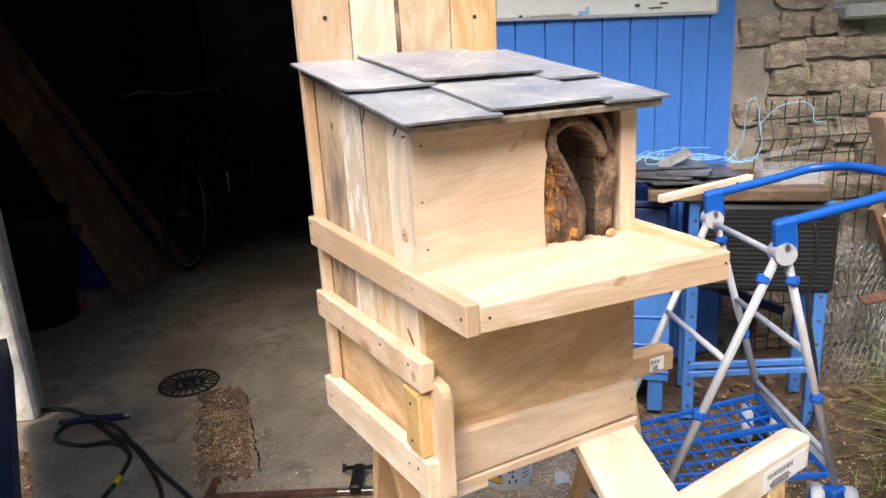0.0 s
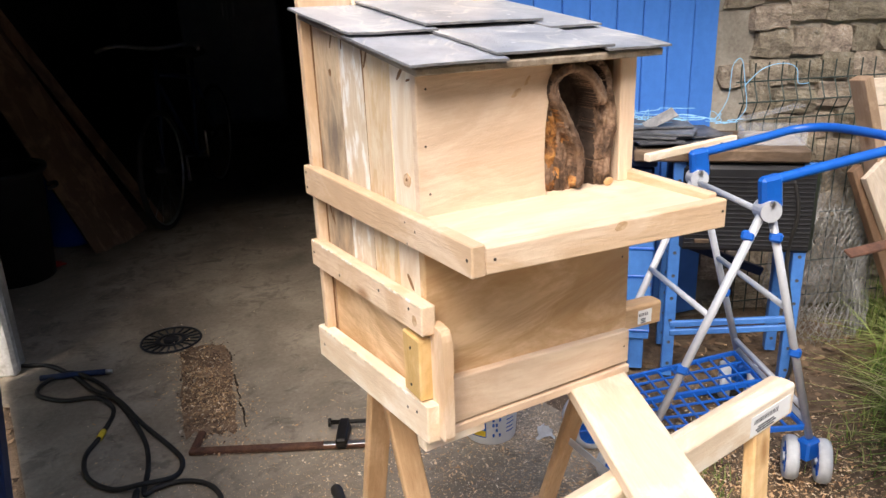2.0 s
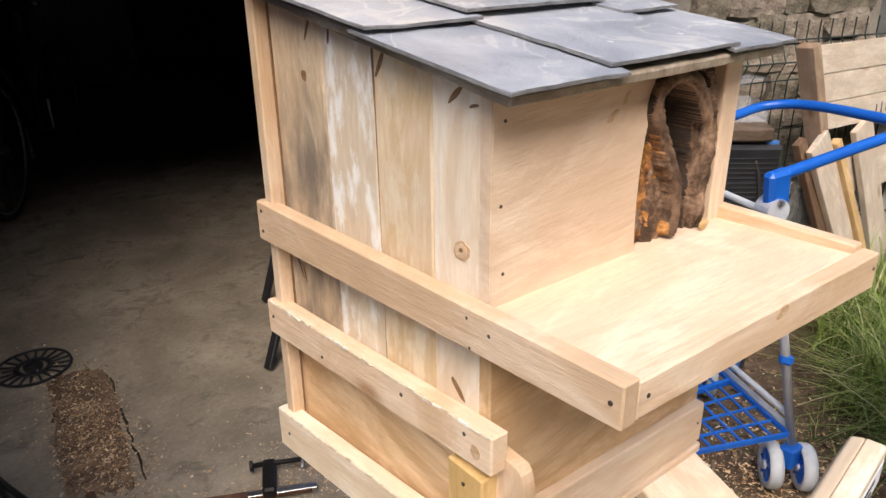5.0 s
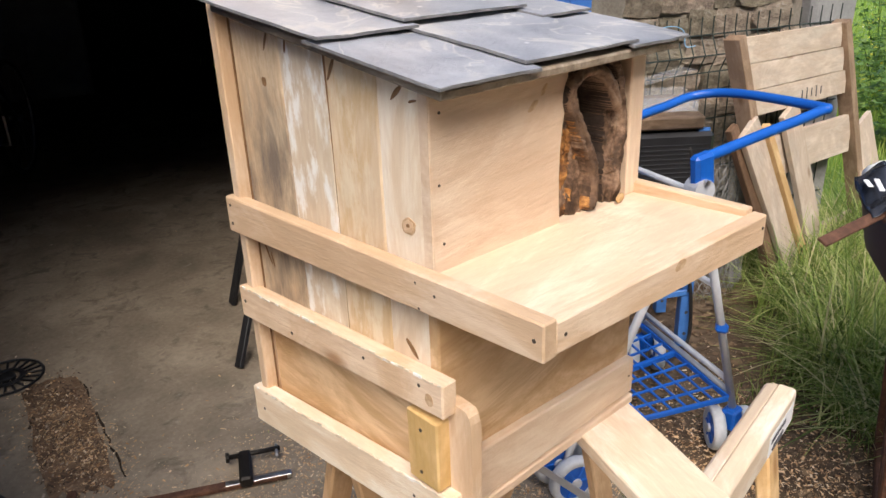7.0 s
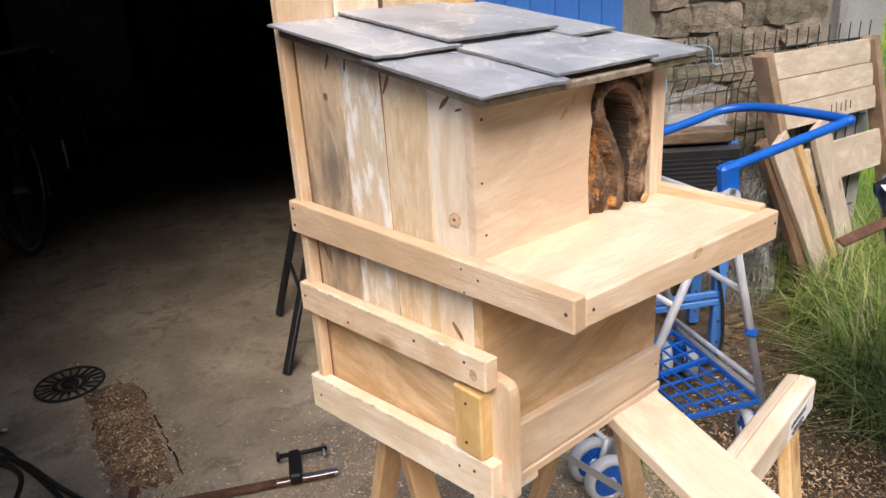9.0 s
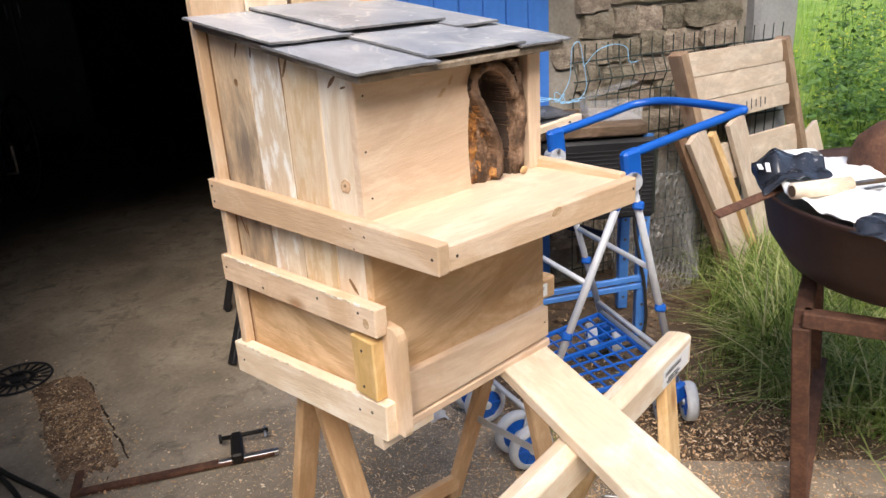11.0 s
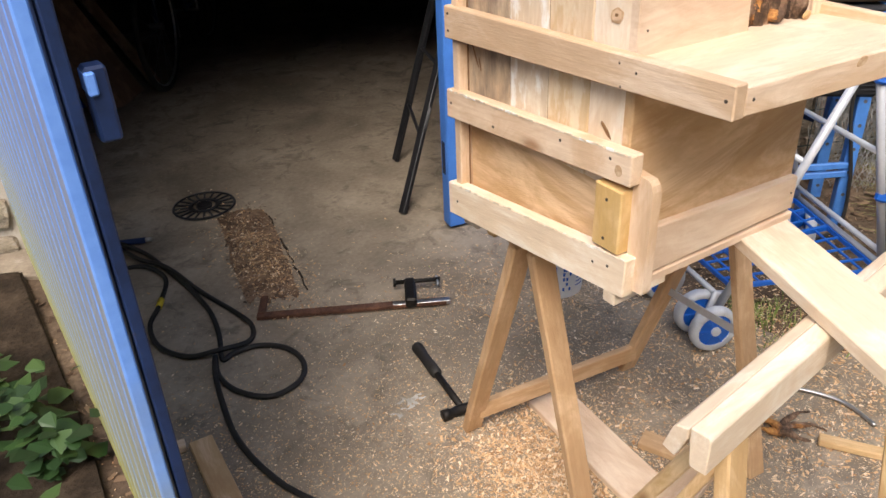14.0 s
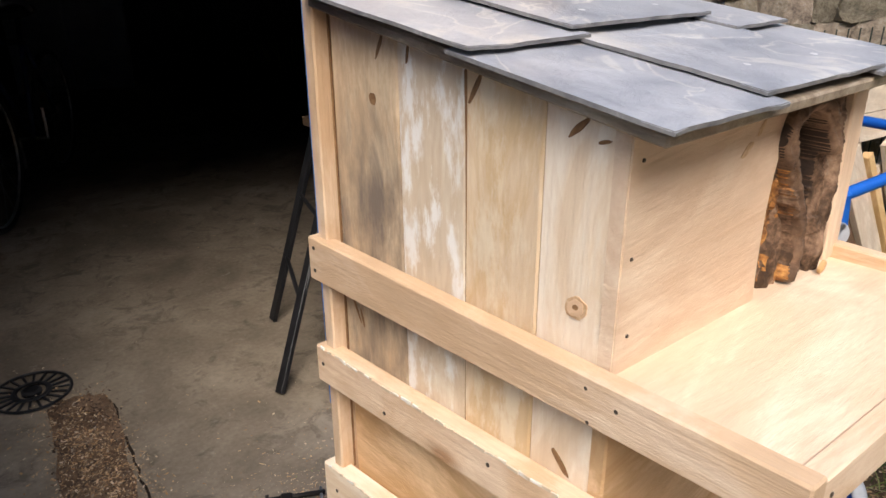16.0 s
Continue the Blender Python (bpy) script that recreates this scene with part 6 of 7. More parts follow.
stand = thing("steel_stand", tuple(C0 + (E1 + E2) * 0.21), "rusty square-tube steel stand on the concrete", "stand")
L = 0.484
corners = [C0, C0 + E1 * L, C0 + (E1 + E2) * L, C0 + E2 * L]
for i, c in enumerate(corners):
    board("leg", c, c + TILT_OUT + Vector((0, 0, 0.590)), 0.036, 0.036, RUST, stand, E1, wobble=0, bevel=0.003)
    nx = corners[(i + 1) % 4]
    board("top_rail", c + TILT_OUT + Vector((0, 0, 0.607)), nx + TILT_OUT + Vector((0, 0, 0.607)), 0.035, 0.036, RUST, stand, wobble=0, bevel=0.003)
    if i in (0, 3):
        board("foot_rail", c + Vector((0, 0, 0.02)), nx + Vector((0, 0, 0.02)), 0.036, 0.034, RUST, stand, wobble=0, bevel=0.003)
board("diagonal", C0 + Vector((0, 0, 0.06)), C0 + E2 * L + Vector((0, 0, 0.20)), 0.034, 0.034, RUST, stand, wobble=0)
PC = Vector((1.385, -0.312, 0))
RB, RZ = 0.385, 0.80
pot = thing("fire_bowl", (PC.x, PC.y, 0.57), "wide brown sooty metal fire bowl on the rusty stand", "fire bowl")
part("bowl", lathe([(0.08, 0.571), (0.23, 0.582), (0.315, 0.62), (0.362, 0.69), (RB, RZ - 0.012), (RB + 0.007, RZ), (RB, RZ + 0.004), (RB - 0.012, RZ - 0.006), (0.35, 0.70), (0.28, 0.64), (0, 0.61)], 64), DRUM, pot, "", Matrix.Translation((PC.x, PC.y, 0)), smooth=True)
hd = Vector((-0.93, -0.37, 0)).normalized()
hs = Vector((-hd.y, hd.x, 0))
hp = PC + hd * 0.372
part("ring_handle", tube_bm(smooth_path([hp + hs * 0.06 + Vector((0, 0, 0.735)), hp + hd * 0.03 + hs * 0.062 + Vector((0, 0, 0.712)), hp + hd * 0.045 + Vector((0, 0, 0.700)), hp + hd * 0.03 - hs * 0.062 + Vector((0, 0, 0.712)), hp - hs * 0.06 + Vector((0, 0, 0.742)), hp + hd * 0.010 + Vector((0, 0, 0.752))], 8, True), 0.007, 8, True), STEEL, pot, "worn bare steel ring handle", smooth=True)
part("ash", lathe([(0.355, 0.735), (0.2, 0.755), (0.1, 0.76), (0, 0.76)], 32), MORTAR, pot, "grey ash filling the bowl", Matrix.Translation((PC.x, PC.y, 0)))
BLACK_SHINE = mottled("shiny_black_film", [(0.3, (0.010, 0.011, 0.015)), (0.62, (0.028, 0.031, 0.040)), (0.70, (0.30, 0.30, 0.32))], 20, 0.2, fine=90, relief=0.003, strength=0.6, spec=0.6)


def crease(x, y, seed):
    """Height of crumpled film: sharp folds at two sizes."""
    a = abs(noise.noise(Vector((x * 9, y * 9, seed))))
    b = abs(noise.noise(Vector((x * 23 + 4, y * 23, seed))))
    return 0.045 * a + 0.016 * b


def bag():
    t = thing("empty_sack", (PC.x, PC.y, RZ), "torn black and white plastic sack crumpled in the fire bowl", "sack")

    def sheet(name, a0, a1, r0, r1, mat, seed, lift, label=""):
        bm = bmesh.new()
        nu, nv = 70, 26
        g = []
        for j in range(nv + 1):
            row = []
            for i in range(nu + 1):
                a = a0 + (a1 - a0) * i / nu
                rr = r0 + (r1 - r0) * j / nv * (1 + 0.10 * noise.noise(Vector((a * 4.5, 0.3, seed))))
                x, y = PC.x + rr * math.cos(a), PC.y + rr * math.sin(a)
                z = RZ - 0.012 + lift(a, rr) + crease(x, y, seed)
                if rr > RB - 0.015:
                    z -= (rr - RB + 0.015) * 0.9
                row.append(bm.verts.new((x, y, z)))
            g.append(row)
        for j in range(nv):
            for i in range(nu):
                bm.faces.new((g[j][i], g[j][i + 1], g[j + 1][i + 1], g[j + 1][i]))
        ob = part(name, bm, mat, t, label, smooth=True)
        md = ob.modifiers.new("thickness", "SOLIDIFY")
        md.thickness = 0.001
    bump_at = lambda a, c, w: max(0.0, 1 - abs(a - c) / w)
    sheet("white_side", 1.25, 4.3, 0.02, 0.375, PAPER, 2, lambda a, q: 0.012 + 0.05 * bump_at(a, 2.0, 0.7) * q / RB, "white printed plastic")
    sheet("black_side", 2.12, 2.42, 0.26, 0.412, BLACK_SHINE, 5, lambda a, q: 0.026 + 0.070 * bump_at(a, 2.15, 0.4) * q / RB, "shiny black plastic")
    sheet("torn_edge", 3.0, 3.9, 0.31, 0.40, BLACK_SHINE, 8, lambda a, q: 0.026, "shiny black plastic")
    for k, (x, y) in enumerate(((1.262, -0.045), (1.296, -0.050))):
        z = RZ + 0.022 + 0.012 + crease(x, y, 2)
        part("printed_ring", tube_bm([(x + 0.012 * math.cos(q), y + 0.012 * math.sin(q), z) for q in (2 * math.pi * j / 14 for j in range(14))], 0.0035, 5, True), INK, t)
    for x, y, w0, tn in ((1.10, -0.03, 0.07, 0.5), (1.115, -0.005, 0.04, 0.6), (1.20, -0.20, 0.06, -0.5), (1.22, -0.22, 0.05, -0.5)):
        z = RZ + 0.026 + crease(x, y, 2)
        part("print_bar", cuboid(w0, 0.010, 0.003, 0.001), PAPER if x < 1.15 else INK, t, "", Matrix.Translation((x, y, z + (0.03 if x < 1.15 else 0.0))) @ Euler((0, 0, tn)).to_matrix().to_4x4())
    return t


sack = bag()
roll = thing("cardboard_roll", (1.12, -0.14, 0.83), "pale cardboard tube lying on the sack", "tube")
q0, q1 = Vector((1.058, -0.108, 0.838)), Vector((1.178, -0.182, 0.838))
part("tube", tube_bm([q0, q1], 0.0185, 18), PINE_WHITE, roll, smooth=True)
part("tube_mouth", lathe([(0.0125, 0.0), (0.0125, 0.0012), (0, 0.0012)], 16), OLDWOOD, roll, "", Matrix.Translation(q0) @ (q0 - q1).to_track_quat("Z", "Y").to_matrix().to_4x4())
part("dowel", tube_bm([q1, q1 + (q1 - q0).normalized() * 0.10], 0.006, 8), OLDWOOD, roll, smooth=True)
bar = thing("rusty_bar", (1.1, -0.04, 0.80), "flat rusty iron bar lying across the fire bowl rim", "bar")
board("flat", (0.912, -0.012, 0.803), (1.20, -0.050, 0.811), 0.022, 0.007, RUST, bar, (0.2, 1, 0.5), wobble=0, bevel=0.002)
hood = thing("iron_lid", (1.46, -0.19, 0.84), "domed rusty iron lid lying in the fire bowl", "lid")
part("dome", lathe([(0.125, 0.80), (0.122, 0.84), (0.108, 0.88), (0.07, 0.915), (0.03, 0.928), (0, 0.93)], 32), RUST, hood, "", Matrix.Translation((1.475, -0.195, 0)), smooth=True)


# the bowl and what lies in it stand a little nearer and higher
REST = Matrix.Translation((-0.666, -0.790, 1.358)) @ Matrix.Scale(0.93, 4) @ Matrix.Translation((0.666, 0.790, -1.358))
for t in (pot, sack, roll, bar, hood):
    t.matrix_basis = REST @ t.matrix_basis


# ---- inside the garage ----
def lean_board(p0, p1, ww, th):
    t = thing("leaning_board", (p0[0], p0[1], 0), "old brown board leaning against the garage wall", "board", "boards in the garage")
    board("board", p0, p1, ww, th, DARKBOARD, t, (1, 0.3, 0.3), wobble=0.002)


for k, (x, y, w0) in enumerate(((-0.17, 3.42, 0.13), (-0.07, 3.50, 0.15), (0.02, 3.62, 0.10), (0.16, 3.75, 0.06))):
    lean_board((x, y, 0.0), (x - 0.66 - 0.05 * k, y + 0.05, 1.78 - 0.06 * k), w0, 0.025)


def bicycle(cx, cy, ang):
    t = thing("bicycle", (cx, cy, 0), "old dark bicycle standing in the unlit garage", "bicycle")
    d, up = Vector((math.cos(ang), math.sin(ang), 0)), Vector((0, 0, 1))
    nrm_b = d.cross(up)
    c = Vector((cx, cy, 0.335))
    hubs = (c, c + d * 1.02)
    for hub in hubs:
        q = Matrix.Translation(hub) @ nrm_b.to_track_quat("Z", "Y").to_matrix().to_4x4()
        ring = [(math.cos(a), math.sin(a)) for a in (2 * math.pi * k / 48 for k in range(48))]
        wh = part("wheel", tube_bm([(0.305 * a, 0.305 * b, 0) for a, b in ring], 0.008, 6, True), STEEL, t, "steel rim", q, smooth=True)
        part("tyre", tube_bm([(0.32 * a, 0.32 * b, 0) for a, b in ring], 0.016, 8, True), RUBBER, wh, "", q, smooth=True)
        for k in range(16):
            a = 2 * math.pi * k / 16
            part("spoke", tube_bm([(0.02 * math.cos(a + 0.5), 0.02 * math.sin(a + 0.5), 0.02 * (-1) ** k), (0.30 * math.cos(a), 0.30 * math.sin(a), 0)], 0.0013, 4), STEEL, wh, "", q)
        part("hub", lathe([(0.02, -0.035), (0.02, 0.035), (0, 0.035)], 12), STEEL, wh, "", q)
    f0, r0 = hubs
    crank, seat, head = c + d * 0.58 - up * 0.05, c + d * 0.72 + up * 0.42, c + d * 0.13 + up * 0.45
    for p, q in ((head, crank), (head + up * 0.06, seat), (crank, seat + up * 0.12), (crank, r0), (seat, r0), (head + up * 0.14, f0)):
        part("frame_tube", tube_bm([p, q], 0.014, 8), BLUE_DARK, t, smooth=True)
    part("saddle", cuboid(0.24, 0.13, 0.05, 0.02), RUBBER, t, "", axis_frame(seat + up * 0.15 - d * 0.12, seat + up * 0.15 + d * 0.12, up))
    part("handlebar", tube_bm(smooth_path([head + up * 0.2 - nrm_b * 0.28 - d * 0.1, head + up * 0.22 - nrm_b * 0.2, head + up * 0.2, head + up * 0.22 + nrm_b * 0.2, head + up * 0.2 + nrm_b * 0.28 - d * 0.1], 6), 0.011, 8), STEEL, t, smooth=True)
    part("crank", tube_bm([crank - nrm_b * 0.07 - up * 0.16, crank - nrm_b * 0.07, crank + nrm_b * 0.07, crank + nrm_b * 0.07 + up * 0.16], 0.010, 8), STEEL, t)


bicycle(0.20, 3.62, radians(60))
bin_t = thing("dustbin", (-0.60, 3.25, 0), "black plastic dustbin in the garage", "dustbin")
part("tub", lathe([(0.17, 0.0), (0.20, 0.5), (0.215, 0.51), (0.215, 0.53), (0.19, 0.53), (0.16, 0.02), (0, 0.02)], 28), BLACK, bin_t, "", Matrix.Translation((-0.60, 3.25, 0)), smooth=True)
for k in (-1, 1):
    part("side_handle", tube_bm(smooth_path([(-0.60 + 0.205 * k, 3.20, 0.42), (-0.60 + 0.245 * k, 3.21, 0.43), (-0.60 + 0.245 * k, 3.29, 0.43), (-0.60 + 0.205 * k, 3.30, 0.42)], 6), 0.008, 8), BLACK, bin_t, smooth=True)
part("rim", lathe([(0.213, 0.515), (0.224, 0.52), (0.224, 0.540), (0.213, 0.542), (0.213, 0.515)], 28, caps=False), BLACK, bin_t, "", Matrix.Translation((-0.60, 3.25, 0)), smooth=True)
drum = thing("blue_drum", (-0.30, 3.72, 0), "blue plastic drum in the dim garage", "drum")
part("shell", lathe([(0.14, 0.0), (0.15, 0.01), (0.15, 0.20), (0.154, 0.21), (0.15, 0.22), (0.15, 0.40), (0.12, 0.43), (0, 0.43)], 28), BLUE_PLASTIC, drum, "", Matrix.Translation((-0.30, 3.72, 0)), smooth=True)
fun = thing("funnel", (-0.42, 3.60, 0.44), "white plastic funnel lying on the drum", "funnel")
part("cone", lathe([(0.008, 0.0), (0.012, 0.07), (0.06, 0.14), (0.062, 0.16), (0.055, 0.14), (0, 0.08)], 20), WHITE, fun, "", Matrix.Translation((-0.49, 3.55, 0.49)) @ Euler((0, radians(78), 0.2)).to_matrix().to_4x4(), smooth=True)
crumpled("red_rag", (-0.44, 3.28, 0.0), (0.05, 0.03, 0.012), "small red rag on the garage floor", RED, 8)
cup = thing("cupboard", tuple(wl(0.35, 5.2, 0)), "tall grey metal cupboard in the dark garage", "cupboard")
UM = WALL_M @ Matrix.Translation((0.35, 5.25, 0.95))
part("carcass", cuboid(0.9, 0.5, 1.9, 0.01), RENDER_GREY, cup, "", UM)
for k in (-1, 1):
    dd = part("door", cuboid(0.43, 0.02, 1.8, 0.006), RENDER_GREY, cup, "", UM @ Matrix.Translation((0.222 * k, -0.262, 0)))
    part("handle", cuboid(0.02, 0.02, 0.12, 0.005), STEEL, dd, "", UM @ Matrix.Translation((0.05 * k, -0.282, 0.1)))
tr = thing("folding_trestle", (0.62, 1.7, 0), "black metal folding trestle standing behind the door", "trestle")
for p, q in (((0.487, 1.583, 0.008), (0.905, 1.83, 0.70)), ((0.70, 2.015, 0.008), (0.905, 1.965, 0.70)), ((1.28, 1.72, 0.008), (0.935, 1.83, 0.70)), ((1.16, 2.08, 0.008), (0.935, 1.965, 0.70))):
    board("leg", p, q, 0.034, 0.016, BLACK, tr, (0, 1, 0), wobble=0)
for k in (0.34, 0.66):
    a, b = Vector((0.487, 1.583, 0.008)).lerp(Vector((0.905, 1.83, 0.70)), k), Vector((0.70, 2.015, 0.008)).lerp(Vector((0.905, 1.965, 0.70)), k)
    part("cross_bar", tube_bm([a, b], 0.007, 8), BLACK, tr)
    part("hinge_plate", cuboid(0.10, 0.010, 0.045, 0.006), BLACK, tr, "", axis_frame(a - (a - b) * 0.02, a + Vector((0.06, 0.035, 0.10)), (0, 1, 0)))
board("top_bar", (0.92, 1.80, 0.715), (0.92, 2.0, 0.715), 0.09, 0.03, OLDWOOD, tr, (1, 0, 0))


# ---- stones of the walls ----
def stone_mesh(seed):
    bm = bmesh.new()
    bmesh.ops.create_cube(bm, size=1.0)
    bmesh.ops.subdivide_edges(bm, edges=list(bm.edges), cuts=2, use_grid_fill=True)
    for v in bm.verts:
        c = v.co
        k = 0.5 / max(0.5, (abs(c.x) ** 4 + abs(c.y) ** 4 + abs(c.z) ** 4) ** 0.25)
        v.co = c * (0.55 + 0.45 * k) * 1.12 + 0.11 * noise.noise_vector(c * 2.6 + Vector((seed * 3.1, seed, 0)))
    return mesh_of(bm, "stone", False)


STONES = []
for k in range(14):
    me = stone_mesh(k + 1)
    me.materials.append(STONE)
    STONES.append(me)


def lay_stones(parent, s0, s1, z0, z1, d, seed, skip=None):
    r = random.Random(seed)
    z = z0
    while z < z1:
        hgt = r.uniform(0.07, 0.13)
        s = s0 - r.uniform(0, 0.08)
        while s < s1:
            ln = r.uniform(0.09, 0.20)
            hh = hgt * r.uniform(0.72, 1.06)
            c = (s + ln / 2, d + r.uniform(-0.012, 0.014), z + hgt / 2 + r.uniform(-0.012, 0.012))
            if s0 <= c[0] - ln * 0.35 and c[0] + ln * 0.35 <= s1 and not (skip and skip(c)):
                m = WALL_M @ Matrix.Translation(c) @ Euler((r.uniform(-0.08, 0.08), r.uniform(-0.09, 0.09), r.uniform(-0.06, 0.06))).to_matrix().to_4x4() @ Matrix.Diagonal((ln * 0.93, 0.08, hh * 0.95, 1))
                part("stone", STONES[r.randrange(len(STONES))], STONE, parent, "", m)
            s += ln
        z += hgt


lay_stones(wall_front, 2.64, 3.62, -0.02, 2.0, 0.042, 4, lambda c: 2.98 < c[0] < 3.62 and 1.24 < c[2] < 1.82)
lay_stones(wall_pier, -1.3, -0.06, -0.02, 2.0, 0.042, 9)


# ---- loose litter: sawdust, chips, leaves ----
def flake(p, size, r, flat=0.5):
    a = r.uniform(0, 6.283)
    u = Vector((math.cos(a), math.sin(a), r.uniform(-flat, flat))).normalized()
    w = Vector((-u.y, u.x, r.uniform(-flat, flat))).normalized()
    l, b = size * r.uniform(0.6, 1.6), size * r.uniform(0.25, 0.7)
    c = Vector(p) + Vector((0, 0, 0.4 * size * flat + 0.001))
    return [c - u * l - w * b, c + u * l - w * b * r.uniform(0.3, 1), c + u * l * 0.8 + w * b, c - u * l * 0.9 + w * b]


r = random.Random(31)
chips = []


def scatter(n, cx, cy, sx, sy, size, flat=0.35, z=0.0):
    for _ in range(int(n * 1.5)):
        x, y = r.gauss(cx, sx), r.gauss(cy, sy)
        chips.append(flake((x, y, z), size * (0.26 + 1.25 * r.random() ** 3.5), r, flat))


scatter(5200, 0.16, 0.33, 0.10, 0.12, 0.0042, 0.6)
scatter(2600, 0.45, 0.12, 0.25, 0.25, 0.0036)
scatter(3600, 0.62, 0.45, 0.28, 0.36, 0.0036)
scatter(2600, 0.75, -0.15, 0.30, 0.28, 0.0036)
scatter(1500, 0.45, 1.02, 0.16, 0.14, 0.0032)
scatter(300, 0.25, 0.95, 0.30, 0.25, 0.0028)
scatter(2600, -0.06, 1.60, 0.06, 0.20, 0.0034, z=0.007)
scatter(1100, -0.47, 0.75, 0.07, 0.22, 0.0030)
scatter(3200, 0.03, 0.48, 0.20, 0.20, 0.0024)
scatter(1600, -0.30, 0.55, 0.16, 0.20, 0.0022)
scatter(450, -0.1, 0.7, 0.3, 0.35, 0.0028)
scatter(5200, -0.15, 0.72, 0.30, 0.28, 0.0019, 0.15)
scatter(2600, 0.30, 0.85, 0.30, 0.22, 0.0019, 0.15)
scatter(160, -0.1, 1.4, 0.4, 0.4, 0.0024)
scatter(120, 0.2, 2.6, 0.5, 0.6, 0.0032)
scatter(5200, 1.2, 0.15, 0.26, 0.25, 0.0040, z=0.004)
scatter(4200, 1.05, -0.20, 0.28, 0.22, 0.0034)
scatter(2500, 0.9, 0.42, 0.16, 0.2, 0.0036)
scatter(1600, 0.25, 0.42, 0.28, 0.24, 0.0024)
scatter(3500, 0.12, 0.30, 0.09, 0.10, 0.0034, 0.6, 0.003)
stuff("wood_shavings", chips, CHIPS, "pale sawdust and wood shavings strewn over the concrete", "wood shavings")
chips = []
scatter(7000, 0.62, -0.02, 0.26, 0.20, 0.0017, 0.15)
scatter(5000, 0.42, 0.30, 0.20, 0.20, 0.0016, 0.15)
scatter(4500, 0.16, 0.33, 0.12, 0.13, 0.0018, 0.3)
scatter(3000, -0.02, 0.40, 0.16, 0.18, 0.0015, 0.15)
scatter(2600, 0.74, 0.84, 0.08, 0.07, 0.0026, 0.3)
scatter(1800, 0.62, 0.66, 0.12, 0.10, 0.0018, 0.15)
stuff("sawdust", chips, DUST, "fine pale sawdust dusted over the concrete round the sawhorses", "sawdust")

litter = []
for _ in range(3800):
    x, y = r.uniform(0.9, 2.7), r.uniform(-0.2, 1.05)
    if x < 1.05 + 0.2 * y * 0 or (Vector((x, y, 0)) - WALL_O).dot(WALL_IN) > -0.02:
        continue
    litter.append(flake((x, y, soil_height(x, y)), r.uniform(0.004, 0.018), r, 0.5))
for _ in range(900):
    x, y = r.uniform(-1.1, -0.66), r.uniform(0.2, 1.9)
    litter.append(flake((x, y, soil_height(x, y)), r.uniform(0.004, 0.014), r, 0.5))
stuff("leaf_litter", litter, LITTER, "dead leaves and bark litter on the soil", "leaf litter")

# rubble patch where the slab is broken
def patch_edge(a, grow=1.0):
    """The ragged outline of the broken patch, a sheared rectangle."""
    ux, uy = max(-1, min(1, 1.3 * math.cos(a))), max(-1, min(1, 1.3 * math.sin(a)))
    rag = 1 + 0.16 * noise.noise(Vector((math.cos(a) * 3.1, math.sin(a) * 3.1, 4.0))) + 0.08 * noise.noise(Vector((math.cos(a) * 11, math.sin(a) * 11, 1.0)))
    ux, uy = ux * rag * grow, uy * rag * grow
    return (-0.050 + 0.082 * ux + 0.062 * uy, 1.655 + 0.315 * uy - 0.03 * ux)


EARTH = mottled("red_brown_earth", [(0.32, (0.10, 0.062, 0.038)), (0.5, (0.20, 0.128, 0.080)), (0.66, (0.32, 0.215, 0.14))], 9.0, 0.95, 0, 90, 0.012, 0.9, 0.15)
solid("rubble_patch", prism([patch_edge(2 * math.pi * t / 90) for t in range(90)], 0.0005, 0.004, 0.002), EARTH, "broken patch of gravel and earth in the concrete", "gravel", "stuff")
peb = []
for _ in range(2000):
    x, y = patch_edge(r.uniform(0, 6.283), math.sqrt(r.random()) * r.choice((1.0, 1.0, 1.0, 1.18)))
    peb.append(flake((x, y, 0.004), r.uniform(0.0015, 0.0055), r, 0.9))
stuff("gravel", peb, islands("gravel_bits", [(0, (0.06, 0.042, 0.03)), (0.5, (0.15, 0.10, 0.065)), (0.8, (0.30, 0.20, 0.12)), (1, (0.52, 0.43, 0.33))]), "loose gravel bits in the broken patch", "gravel")


# ---- grass and plants ----
def blade(p, height, lean, width, r, segs=5):
    a = r.uniform(0, 6.283)
    d = Vector((math.cos(a), math.sin(a), 0))
    w = Vector((-d.y, d.x, 0)) * width
    prev, out = None, []
    for k in range(segs + 1):
        t = k / segs
        c = Vector(p) + d * lean * t * t + Vector((0, 0, height * (t - 0.35 * t * t * lean / max(height, 0.01))))
        ww = w * (1 - t) ** 0.7
        cur = (c - ww, c + ww)
        if prev:
            out.append((prev, cur))
        prev = cur
    return out


def blades_object(name, roots, material, label):
    vs, fs = [], []
    for p, h, lean, width in roots:
        rows = blade(p, h, lean, width, r)
        base = len(vs)
        vs.extend((tuple(rows[0][0][0]), tuple(rows[0][0][1])))
        for _, cur in rows:
            vs.extend((tuple(cur[0]), tuple(cur[1])))
        for k in range(len(rows)):
            b = base + 2 * k
            fs.append((b, b + 1, b + 3, b + 2))
    me = bpy.data.meshes.new(name)
    me.from_pydata(vs, [], fs)
    me.update()
    me.materials.append(material)
    ob = new(name, me)
    WORLD[ob] = Matrix()
    return tagged(ob, label, "grass", "", "stuff")


def grass_edge(y):
    """Where the bare soil ends and the uncut grass begins."""
    return 1.47 + max(0.0, y - 0.08) * 1.22


roots = []
